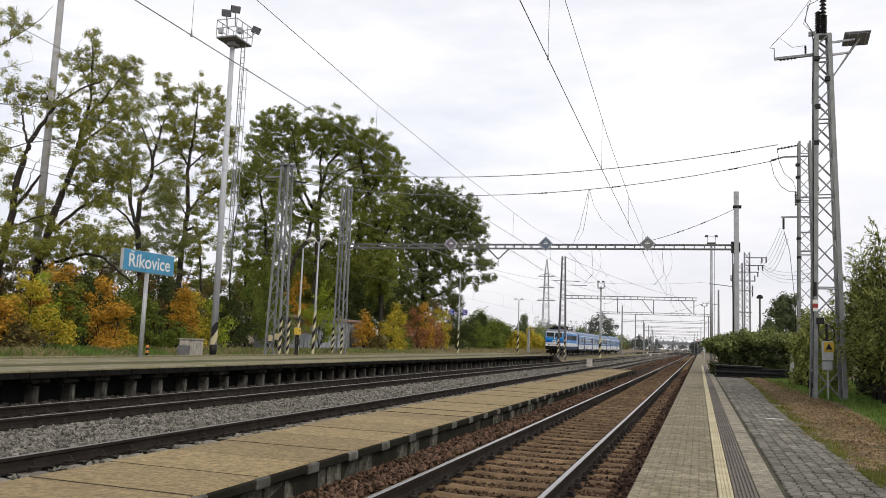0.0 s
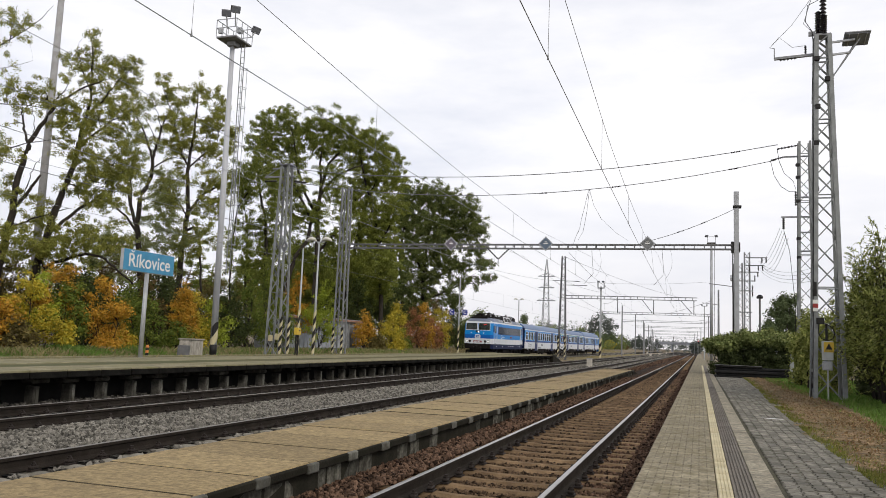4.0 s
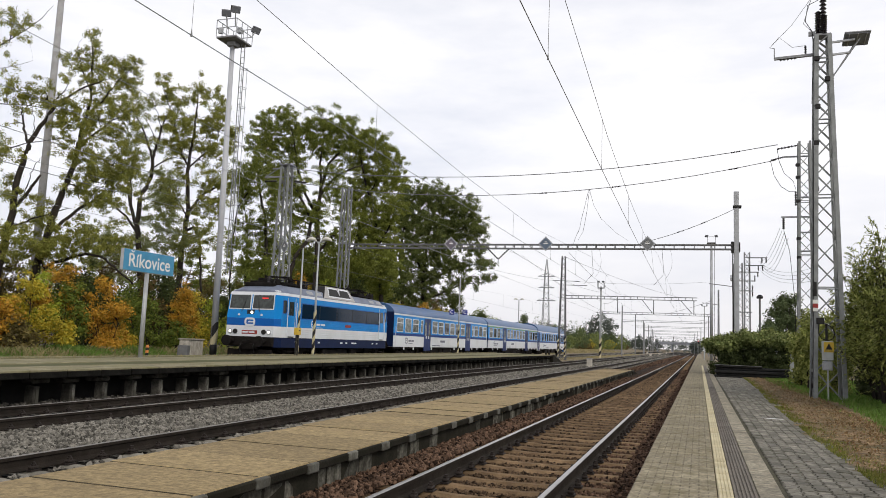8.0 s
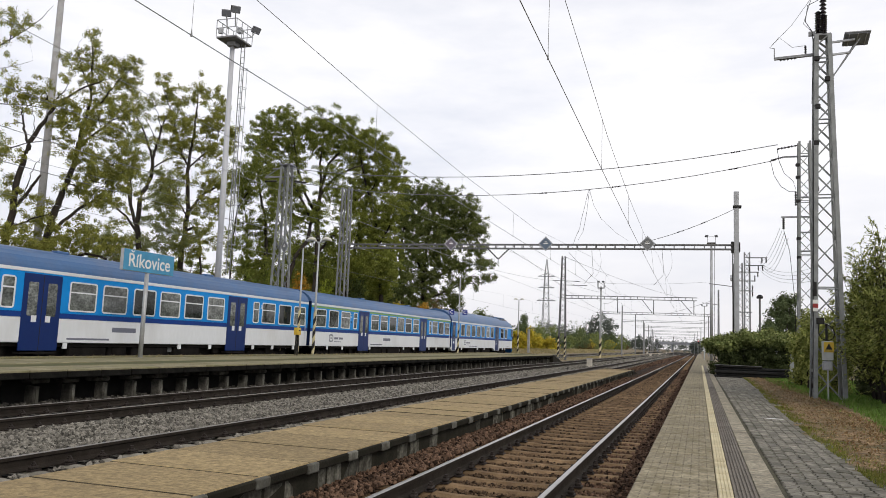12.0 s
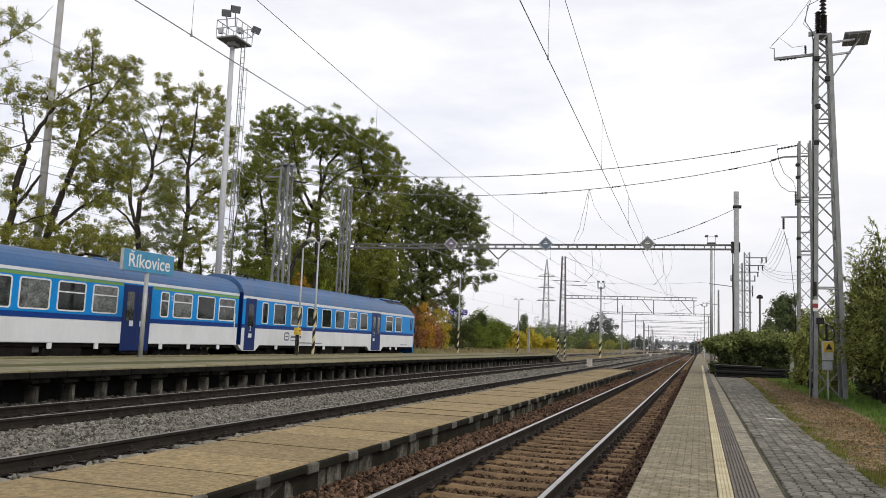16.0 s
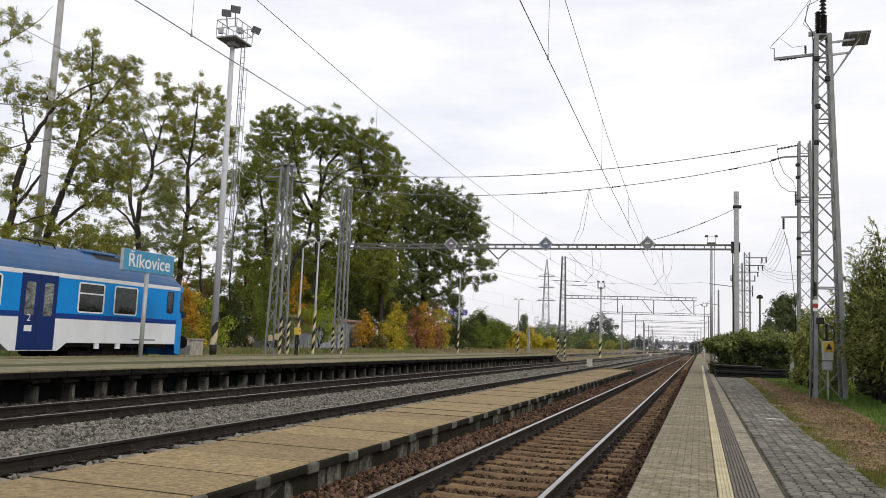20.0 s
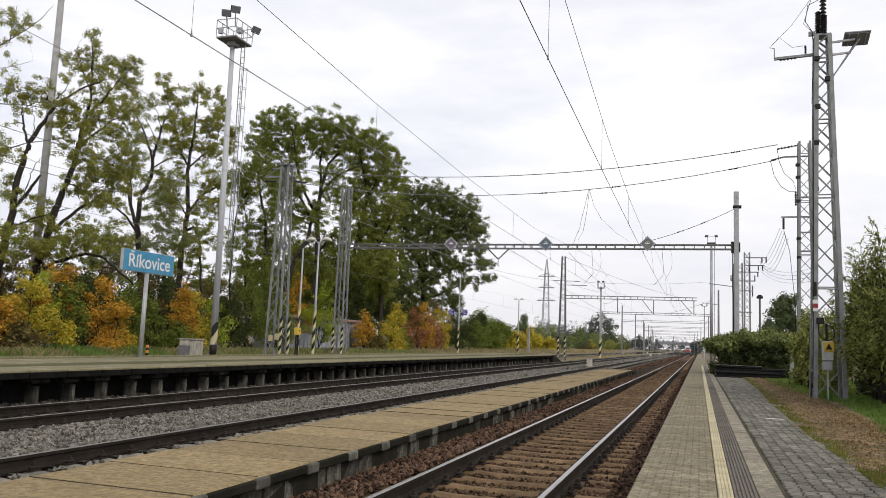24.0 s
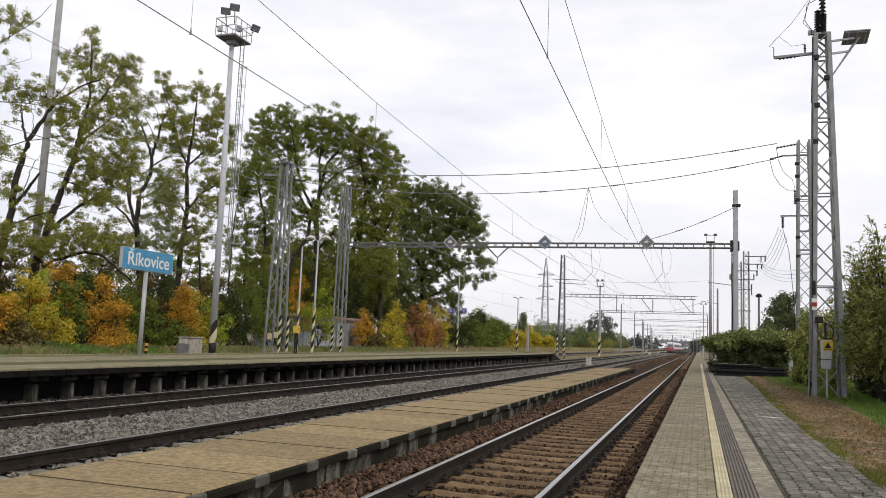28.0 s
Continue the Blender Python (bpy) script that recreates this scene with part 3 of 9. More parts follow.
def clip_shape(b, x, y):
    """Base plate, clips and bolts of one rail seat."""
    b.box(x - 0.17, x + 0.17, y - 0.075, y + 0.075, -0.176, -0.158)
    for s in (-1, 1):
        b.box(x + s * 0.085, x + s * 0.155, y - 0.055, y + 0.055, -0.158, -0.118, 0.012)
        b.cyl((x + s * 0.118, y, -0.118), (x + s * 0.118, y, -0.075), 0.021, n=6)
        b.cyl((x + s * 0.118, y, -0.118), (x + s * 0.118, y, -0.098), 0.034, n=6)


def track(name, centre, sleeper_material, top_material, label, y0, y1, far_to, fast_to):
    t = thing(name, label, "railway track", kind="structure")
    for s in (-1, 1):
        r = part("rail", rail_shape(centre + s * 0.7535), M_RAIL_SIDE, t, "rust-brown rolled steel rail")
        part("running_surface", rail_top(centre + s * 0.7535), top_material, r, "polished top of the rail")
    me = sleeper_mesh(name + "_sleeper", sleeper_material)
    y = y0
    rest, fast = Build(), Build()
    while y < far_to:
        if y < y1:
            part("sleeper", me, None, t, at=(centre + bend(y), y + random.uniform(-0.015, 0.015), random.uniform(-0.006, 0.0)))
        else:
            rest.box(centre + bend(y) - 1.25, centre + bend(y) + 1.25, y - 0.09, y + 0.09, -0.3, -0.18)
        if y < fast_to:
            for s in (-1, 1):
                clip_shape(fast, centre + s * 0.7535, y)
        y += 0.56
    if rest.v:
        tagged(part("distant_sleepers", rest, sleeper_material, t), kind="stuff")
    if fast.v:
        tagged(part("rail_fastenings", fast, M_CLIP, t, "dark bolted rail fastenings"), kind="stuff")
    return t


track("track_1", T1, M_SLEEPER, M_RAIL_TOP, "straight railway track with rust-dusted sleepers and polished rails", -12.6, 95, 240, 60)
track("track_2", T2, M_SLEEPER_GREY, M_RAIL_DULL, "railway track on grey concrete sleepers in pale ballast", -12.68, 60, 200, 45)
track("track_3", T3, M_SLEEPER_GREY, M_RAIL_DULL, "railway track with rusty rails below the high platform", -12.92, 60, 200, 50)
track("track_4", T4, M_SLEEPER_GREY, M_RAIL_DULL, "railway track behind the high platform, used by the train", 40, 60, 260, 0)


# loose stones of the ballast
def stones(name, label, material, count, zone, size, seed, z0=-0.2, skip=None):
    rng = np.random.default_rng(seed)
    x0, x1, y0, y1 = zone
    # more stones close to the camera
    u = rng.random(count)
    y = y0 * (y1 / y0) ** u if y0 > 0 else y0 + (y1 - y0) * u
    x = rng.uniform(x0, x1, count)
    count = int(count * 0.5)
    u, x, y = u[:count], x[:count], y[:count]
    base = np.array([(1.0, 0.1, -0.55), (-0.6, 0.85, -0.55), (-0.45, -0.9, -0.55), (0.5, 0.42, 0.55), (-0.62, 0.2, 0.5), (0.1, -0.62, 0.42)], float)
    tri = np.array([(3, 4, 5), (0, 1, 3), (1, 4, 3), (1, 2, 4), (2, 5, 4), (2, 0, 5), (0, 3, 5)])
    keep = np.ones(count, bool) if skip is None else ~skip(x, y)
    x, y = x[keep], y[keep]
    n = len(x)
    r = rng.uniform(0.6, 1.45, n) * size * 1.08 * (1 + 0.03 * np.maximum(0.0, y - max(y0, 0.0)))
    v = base[None] * r[:, None, None] * rng.uniform(0.75, 1.2, (n, 6, 1)) * np.array([1, 1, 1.0]) + rng.normal(0, 0.14, (n, 6, 3)) * r[:, None, None]
    tip = rng.normal(0, 0.45, n)[:, None]
    v = np.stack([v[..., 0] * np.cos(tip) + v[..., 2] * np.sin(tip), v[..., 1], v[..., 2] * np.cos(tip) - v[..., 0] * np.sin(tip)], -1)
    a = rng.uniform(0, 6.28, n)
    ca, sa = np.cos(a)[:, None], np.sin(a)[:, None]
    vx, vy = v[..., 0] * ca - v[..., 1] * sa, v[..., 0] * sa + v[..., 1] * ca
    v = np.stack([vx + x[:, None], vy + y[:, None], v[..., 2] + z0 + rng.uniform(-0.012, 0.02, n)[:, None]], -1).reshape(-1, 3)
    f = (tri[None] + 6 * np.arange(n)[:, None, None]).reshape(-1, 3)
    me = bpy.data.meshes.new(name)
    me.from_pydata(v.tolist(), [], f.tolist())
    me.materials.append(material)
    ob = new(name, me)
    return tagged(ob, label, "ballast stones", kind="stuff")


def under_rail(c):
    return lambda x, y: (np.abs(np.abs(x - c) - 0.7535) < 0.11) | ((np.abs((y - 4.2 + 0.28) % 0.56 - 0.28) < 0.085) & (np.abs(x - c) < 1.25))


stones("ballast_stones", "loose rust-brown crushed stones between the nearest rails", M_STONE_TAN, 92000, (T1 - 0.72, T1 + 0.72, 5.2, 130), 0.019, 3, -0.232, under_rail(T1))
stones("ballast_stones", "rust-brown crushed stones beside the nearest track", M_STONE_BROWN, 46000, (-3.6, T1 - 0.76, 5.2, 60), 0.021, 13, -0.222, under_rail(T1))
stones("ballast_stones", "rust-brown crushed stones below the platform edge", M_STONE_BROWN, 34000, (T1 + 0.78, -0.66, 5.2, 70), 0.020, 14, -0.214, under_rail(T1))
stones("ballast_stones", "rust-brown stones of the nearest track beside the platform", M_STONE_BROWN, 34000, (-3.7, -0.66, -11, 5.2), 0.023, 15, -0.224, under_rail(T1))
stones("ballast_stones", "grey stones between the tracks beside the platforms", M_STONE_GREY, 20000, (-10.45, -7.72, -11, 4.5), 0.028, 16, -0.19)
stones("ballast_stones", "rust-brown stones heaped against the low platform", M_STONE_BROWN, 16000, (-3.95, -3.4, 5.2, 45), 0.024, 7, -0.13)
stones("ballast_stones", "loose pale grey crushed stones between the tracks", M_STONE_GREY, 70000, (-10.45, -7.72, 4.5, 55), 0.0245, 4, -0.19)
stones("ballast_stones", "grey stones at the sleeper ends beside the low platform", M_STONE_GREY, 7000, (-7.42, -5.55, 4.0, 40), 0.032, 5, -0.205, lambda x, y: np.abs((y - 3.0 + 0.28) % 0.56 - 0.28) < 0.12)
stones("ballast_stones", "rust-brown stones beyond the end of the low platform", M_STONE_BROWN, 9000, (-5.7, -3.5, 52, 220), 0.035, 8, -0.19)
stones("ballast_stones", "grey stones round the far tracks", M_STONE_GREY, 24000, (-13.7, -5.6, 45, 240), 0.034, 9, -0.195, lambda x, y: (np.abs(np.abs(x - T2) - 0.7535) < 0.16) | (np.abs(np.abs(x - T3) - 0.7535) < 0.16))
stones("ballast_stones", "grey stones of the train's track", M_STONE_GREY, 7000, (-23.0, -18.5, 70, 240), 0.045, 10, -0.21, lambda x, y: np.abs(np.abs(x - T4) - 0.7535) < 0.18)
stones("ballast_stones", "dark grey stones under the edge of the high platform", M_STONE_SHADED, 7000, (-13.9, -12.3, 9, 60), 0.04, 6, -0.17)

# ---- platforms: cores (their slabs come last) ----
structure("platform_near", Build().box(NEAR_EDGE + 0.05, 0.80, -15, 150, -0.6, NEAR_TOP - 0.062), M_JOINT, "low platform core under worn slabs", "platform")
structure("platform_near_far_end", Build().box(NEAR_EDGE + 0.02, 0.6, 150, 330, -0.6, NEAR_TOP), M_SLAB_GREY, "low concrete platform running into the distance", "platform")
structure("paving_bed", Build().box(0.80, 2.62, -15, 44.2, -0.3, NEAR_TOP - 0.058), M_JOINT, "sand bed of the brick paving", "pavement")
structure("platform_middle", Build().box(MID_L + 0.04, MID_R - 0.06, -12, MID_END, -0.6, MID_TOP - 0.112), M_JOINT, "narrow island platform core between two tracks", "platform")
structure("platform_middle_ramp", Build().add([(MID_L, MID_END, -0.3), (MID_R, MID_END, -0.3), (MID_R, MID_END, MID_TOP), (MID_L, MID_END, MID_TOP), (MID_L, MID_END + 4, -0.3), (MID_R, MID_END + 4, -0.3),
                                              (MID_R, MID_END + 4, -0.2), (MID_L, MID_END + 4, -0.2)], [(0, 1, 2, 3), (3, 2, 6, 7), (1, 5, 6, 2), (0, 3, 7, 4), (4, 7, 6, 5)]),
          M_EDGE_DARK, "sloping end of the narrow island platform", "platform")
structure("platform_far", Build().box(FAR_L + 0.35, FAR_R - 1.0, -30, FAR_END, -0.6, FAR_TOP - 0.105).box(FAR_L + 0.3, FAR_R - 0.4, -30, FAR_END, FAR_TOP - 0.18, FAR_TOP - 0.106), M_CORE, "concrete core of the high island platform, darkened to stand for shade", "platform")
structure("platform_far_ramp", Build().add([(FAR_L, FAR_END, -0.5), (FAR_R, FAR_END, -0.5), (FAR_R, FAR_END, FAR_TOP), (FAR_L, FAR_END, FAR_TOP), (FAR_L, FAR_END + 6, -0.5), (FAR_R, FAR_END + 6, -0.5),
                                           (FAR_R, FAR_END + 6, -0.25), (FAR_L, FAR_END + 6, -0.25)], [(0, 1, 2, 3), (3, 2, 6, 7), (1, 5, 6, 2), (0, 3, 7, 4), (4, 7, 6, 5)]),
          M_EDGE_DARK, "sloping end of the high island platform", "platform")


def verge_line(y):
    return np.interp(y, (5, 10, 14, 18, 24, 31, 40, 46), (1.79, 1.78, 1.75, 1.78, 1.85, 2.05, 2.15, 2.2))


def verge_left(y):
    """Where the leaf litter ends on the bricks."""
    return float(verge_line(y)) + rough(1.0, y, 0.16, 1.1) + rough(5.0, y, 0.10, 4.0)


def verge_right(y):
    return float(np.interp(y, (5, 14.7, 20, 25, 29, 32, 40, 46), (2.75, 2.95, 3.5, 3.76, 3.35, 3.1, 3.25, 3.25)))


ver, ver_y = Build(), steps(-14, 46, 0.2)
for y in ver_y:
    for k in range(9):
        x = verge_left(y) + (verge_right(y) + 0.5 - verge_left(y)) * k / 8
        ver.v.append((x, y, (0.196, 0.212, 0.222, 0.225, 0.22, 0.21, 0.195, 0.175, 0.15)[k] + (rough(x, y, 0.018, 2.6) if k else 0)))
ver.f = [(j * 9 + i, j * 9 + i + 1, (j + 1) * 9 + i + 1, (j + 1) * 9 + i) for j in range(len(ver_y) - 1) for i in range(8)]
structure("verge", ver, M_LITTER, "verge of moss, soil and brown leaf litter", "verge")


# ---- masts, gantries, lamps ----
def lattice(t, x, y, z0, z1, w0, w1, panels, leg=0.09, brace=0.05, metal=None, faces=4, d0=None, d1=None, joined=False):
    """Four tapering legs with zigzag bracing on each face, as parts of t (in t's own space)."""
    metal = metal or M_GALV_DARK
    d0, d1 = d0 or w0, d1 or w1

    def corner(i, z):
        k = (z - z0) / (z1 - z0)
        sx, sy = ((-1, -1), (1, -1), (1, 1), (-1, 1))[i % 4]
        return Vector((x + sx * (w0 + (w1 - w0) * k) / 2, y + sy * (d0 + (d1 - d0) * k) / 2, z))
    for i in range(4):
        part("leg", Build().bar(corner(i, z0), corner(i, z1), leg), metal, t)
    cuts = [z0]
    while cuts[-1] < z1 - 0.25 and not joined:
        cuts.append(min(z1, cuts[-1] + 1.12 * (w0 + (w1 - w0) * (cuts[-1] - z0) / (z1 - z0))))
    if joined:
        cuts = [z0 + (z1 - z0) * j / panels for j in range(panels + 1)]
    for i in range(faces):
        b = Build()
        for j, (za, zb) in enumerate(zip(cuts, cuts[1:])):
            p, q = (i, i + 1) if j % 2 else (i + 1, i)
            if not joined:
                part("brace", Build().bar(corner(p, za), corner(q, zb), brace, brace * 0.4), metal, t)
                if j % 4 == 0:
                    part("strut", Build().bar(corner(i, za + 0.02), corner(i + 1, za + 0.02), brace * 0.8, brace * 0.4), metal, t)
                continue
            b.bar(corner(p, za), corner(q, zb), brace, brace * 0.4)
            if j % 4 == 0:
                b.bar(corner(i, za + 0.02), corner(i + 1, za + 0.02), brace * 0.8, brace * 0.4)
        if joined:
            tagged(part("bracing", b, metal, t), kind="stuff")


def stripes(t, x, y, z0, z1, r, n):
    """Black and pale yellow warning bands round a post."""
    h = (z1 - z0) / n
    for i in range(n):
        a, c = z0 + i * h, z0 + (i + 1) * h
        v, m, skew = [], 12, h * 0.5
        for z in (a, c):
            for j in range(m):
                an = 2 * math.pi * j / m
                v.append((x + r * math.cos(an), y + r * math.sin(an), min(max(z + skew * math.cos(an - 0.8), z0 - 0.02), z1 + 0.02)))
        f = [(j, (j + 1) % m, m + (j + 1) % m, m + j) for j in range(m)]
        part("warning_band", Build().add(v, f), M_BLACK if i % 2 else M_YELLOW, t, "black warning band" if i % 2 else "pale yellow warning band")


def insulator(b, p, q, r=0.07, n=7):
    """A ribbed body turned round the line from p to q."""
    p, q = Vector(p), Vector(q)
    pts, radii = [p], [r * 0.35]
    for i in range(n):
        for k, w in ((0.12, 0.4), (0.24, 1.0), (0.62, 0.6), (0.88, 0.4)):
            pts.append(p.lerp(q, (i + k) / n))
            radii.append(r * w)
    pts.append(q)
    radii.append(r * 0.35)
    b.tube(pts, radii, 8)


def diamond(x, y, z, s, label, colour, turn=0):
    t = thing("line_marker", label, "sign", (x, y, z), group="diamond markers on the gantry", turn=turn)
    part("plate", Build().add([(0, -0.012, s), (s, -0.012, 0), (0, -0.012, -s), (-s, -0.012, 0), (0, 0.012, s), (s, 0.012, 0), (0, 0.012, -s), (-s, 0.012, 0)],
         [(3, 2, 1, 0), (4, 5, 6, 7), (0, 1, 5, 4), (1, 2, 6, 5), (2, 3, 7, 6), (3, 0, 4, 7)]), M_GALV, t, "pale grey rim")
    k = s * 0.83
    part("face", Build().add([(0, -0.017, k), (k, -0.017, 0), (0, -0.017, -k), (-k, -0.017, 0)], [(3, 2, 1, 0)]), colour, t)
    part("symbol", Build().box(-s * 0.3, s * 0.3, -0.023, -0.02, -s * 0.05, s * 0.12).box(-s * 0.12, s * 0.12, -0.023, -0.02, s * 0.2, s * 0.3), M_WHITE, t, "pale symbol bars")
    part("bracket", Build().box(-0.03, 0.03, 0.012, 0.16, -0.2, 0.2), M_GALV_FAR, t)
    return t


def gantry_beam(name, x0, x1, y, z, depth, height, step, label, metal=None):
    metal = metal or M_GALV_FAR
    t = thing(name, label, "gantry beam", (0, y, z))
    for dy in (-depth / 2, depth / 2):
        for dz in (-height / 2, height / 2):
            part("chord", Build().bar((x0, dy, dz), (x1, dy, dz), 0.07), metal, t)
        b = Build()
        x = x0
        while x < x1:
            b.bar((x, dy, -height / 2), (x, dy, height / 2), 0.05)
            x += step
        part("posts", b, metal, t)
    b = Build()
    x = x0
    while x < x1:
        b.bar((x, -depth / 2, height / 2), (x + step, depth / 2, height / 2), 0.03)
        x += step
    part("top_bracing", b, metal, t)
    return t


# the large lattice mast beside the paving
t = thing("lattice_mast", "tall grey steel lattice mast beside the brick paving", "mast", (3.81, 27.2, 0.1))
lattice(t, 0, 0, 0, 11.8, 0.84, 0.38, 24, 0.125, 0.085, M_MAST)
for sx in (-1, 1):
    for sy in (-1, 1):
        part("foot", Build().box(sx * 0.43 - 0.16, sx * 0.43 + 0.16, sy * 0.43 - 0.16, sy * 0.43 + 0.16, -0.2, 0.06, 0.02), M_CONC_POLE, t, "concrete foot")
b = Build()
for dx, dy, h in ((0.03, 0.0, 13.25), (-0.10, 0.14, 12.75), (0.02, -0.16, 12.5)):
    b = Build()
    insulator(b, (dx, dy, 11.80), (dx + 0.02, dy, h), 0.115, 11)
    part("insulator", b, M_INSULATOR, t, "dark ribbed insulator")
part("head_plate", Build().box(-0.24, 0.24, -0.24, 0.24, 11.78, 11.84).box(-0.4, -0.2, -0.05, 0.05, 11.86, 12.00), M_GALV_DARK, t)
arm = Build().bar((-0.2, 0, 11.22), (-1.45, 0, 11.16), 0.10, 0.08).bar((-1.45, 0, 11.16), (-1.45, 0, 11.52), 0.03)
part("switch_arm", arm, M_GALV_DARK, t)
b = Build()
insulator(b, (-0.5, 0, 11.22), (-0.5, 0, 11.55), 0.05, 4)
insulator(b, (-1.3, 0, 11.12), (-0.75, 0, 11.16), 0.06, 5)
part("switch_insulators", b, M_INSULATOR, t)
part("horn_wires", Build().tube([(-0.5, 0, 11.55), (-0.9, 0, 11.52), (-1.3, 0, 11.90), (-1.6, 0, 11.55), (-1.45, 0, 11.52)], 0.008, 4)
     .tube([(-1.6, 0, 11.55), (-0.9, 0, 12.30), (-0.35, 0, 13.10), (-0.1, 0, 14.20)], 0.008, 4).tube([(-0.3, 0, 12.00), (-0.55, 0, 12.30), (-0.35, 0, 13.00), (-0.05, 0, 13.80)], 0.01, 4), M_WIRE, t)
for dz in (0.0, -0.42):
    part("panel_bracket", Build().bar((0.2, -0.1, 11.55 + dz), (0.95 + dz * 0.3, -0.1, 11.60 + dz), 0.06), M_GALV, t)
part("panel_strut", Build().bar((0.25, -0.12, 10.35), (1.05, -0.35, 11.52), 0.035).bar((0.25, 0.08, 10.35), (0.98, 0.2, 11.55), 0.035), M_GALV_DARK, t)
lift = Matrix.Rotation(radians(-20), 4, "X")
pb, pf = Build().box(0.66, 1.36, -0.30, 0.30, -0.03, 0.0, 0.008), Build().box(0.63, 1.39, -0.33, 0.33, 0.0, 0.05, 0.01)
for bb in (pb, pf):
    bb.v = [tuple(lift @ Vector(p) + Vector((0, 0, 11.65))) for p in bb.v]
part("panel", pb, M_PANEL, t, "dark glass panel")
part("panel_rim", pf, M_GALV_DARK, t)
for k in range(3):
    rb = Build().box(0.76 + k * 0.25, 0.785 + k * 0.25, -0.29, 0.29, -0.045, -0.031)
    rb.v = [tuple(lift @ Vector(p) + Vector((0, 0, 11.65))) for p in rb.v]
    part("panel_rib", rb, M_GALV, t, "pale rib under the panel")
for k in range(3):
    cable = Build().tube([(-0.47 + k * 0.03, -0.42, 0), (-0.42 + k * 0.03, -0.36, 4), (-0.30 + k * 0.03, -0.2, 9), (-0.22 + k * 0.02, -0.1, 11)], 0.018, 5)
    part("cable", cable, M_BLACK, t, "black cable clipped along a leg")
part("mark_white", Build().box(-0.46, -0.31, -0.47, -0.455, 2.78, 3.14), M_WHITE, t, "white enamel band")
part("mark_red", Build().box(-0.46, -0.31, -0.475, -0.465, 2.89, 3.02), M_RED, t, "red enamel band")
part("number_plate", Build().box(-0.43, -0.34, -0.455, -0.445, 3.25, 3.7), M_BLACK, t, "dark plate with unreadable bars")
for z, dx in ((10.9, -0.2), (10.2, 0.1), (9.3, -0.2), (8.1, -0.26), (6.6, -0.28)):
    part("clamp_box", Build().box(dx - 0.08, dx + 0.08, -0.34, -0.24, z, z + 0.16, 0.02), M_BLACK, t, "dark clamp on the mast")
part("slack_lead", Build().tube([(-0.02, -0.05, 13.1), (-0.42, -0.05, 12.9), (-0.5, -0.05, 12.35), (-0.3, -0.05, 12.0), (-0.28, -0.1, 11.5), (-0.36, -0.2, 9.5)], 0.012, 5), M_BLACK, t, "black slack lead")
part("earth_rod", Build().tube([(-0.55, -0.3, -0.1), (-0.5, -0.3, 0.5), (-0.49, -0.3, 0.9)], 0.02, 5).box(-0.53, -0.46, -0.33, -0.27, 0.4, 0.56), M_BLACK, t)
part("switch_box", Build().box(-0.37, -0.15, -0.56, -0.46, 2.38, 2.58, 0.015), M_BLACK, t, "black switch box")
part("cable_sleeve", Build().cyl((-0.10, -0.55, 1.88), (-0.10, -0.55, 2.40), 0.034, n=8), M_BLACK, t, "thick black cable sleeve")
part("cable_loop", Build().tube([(-0.30, -0.52, 2.40), (-0.33, -0.54, 2.12), (-0.24, -0.56, 1.94), (-0.08, -0.57, 1.88), (0.08, -0.56, 1.95), (0.14, -0.54, 2.12), (0.06, -0.52, 2.30), (-0.10, -0.52, 2.40)], 0.016, 5), M_BLACK, t, "black cable loop")
box = part("meter_box", Build().box(-0.24, 0.08, -0.62, -0.52, 1.28, 1.87, 0.015), M_PALE_BOX, t, "pale plastic meter box")
part("lower_box", Build().box(-0.23, 0.06, -0.62, -0.50, 0.98, 1.255, 0.02), M_GALV, t, "grey junction box")
part("warning_plate", Build().box(-0.19, 0.09, -0.64, -0.625, 1.53, 1.84), M_BOX_YELLOW, box, "yellow warning plate")
part("warning_triangle", Build().add([(-0.15, -0.645, 1.61), (0.05, -0.645, 1.61), (-0.05, -0.645, 1.80)], [(0, 1, 2)]).box(-0.16, 0.06, -0.645, -0.642, 1.56, 1.58), M_BLACK, box, "black warning triangle")
part("conduit", Build().cyl((-0.08, -0.58, -0.05), (-0.08, -0.58, 1.0), 0.024, n=8), M_PALE_BOX, t)

# second lattice mast behind it
t = thing("lattice_mast", "grey steel lattice mast with cross-arms among the shrubs", "mast", (4.78, 40.3, 0.1))
lattice(t, 0, 0, 0, 11.6, 0.75, 0.46, 24, 0.10, 0.07, M_MAST)
for z, a in ((10.9, -0.9), (7.95, -1.05), (8.9, -0.35), (7.2, -0.35), (6.3, -0.35)):
    part("cross_arm", Build().bar((0.35, 0, z), (a, 0, z), 0.07), M_GALV_DARK, t)
for p, q, r in (((-0.95, 0, 7.9), (-0.95, 0, 7.35), 0.08), ((-1.2, 0, 11.3), (-0.3, 0, 11.45), 0.06), ((-1.5, 0, 10.75), (-0.9, 0, 10.9), 0.06), ((-0.4, 0, 8.5), (-0.4, 0, 9.2), 0.07)):
    b = Build()
    insulator(b, p, q, r, 6)
    part("insulator", b, M_INSULATOR, t)
for run in ([(-1.5, 0, 10.7), (-1.35, 0, 10.0), (-1.05, 0, 9.45), (-0.7, 0, 9.2), (-0.4, 0, 9.2)], [(-1.2, 0, 11.3), (-1.12, 0, 10.7), (-0.9, 0, 10.1), (-0.5, 0, 9.7), (-0.4, 0, 9.3)], [(-0.95, 0, 7.3), (-0.7, 0, 6.3), (-0.5, 0, 4), (-0.45, 0, 1)]):
    part("jumper_wire", Build().tube(run, 0.012, 4), M_BLACK, t, "black jumper wire")
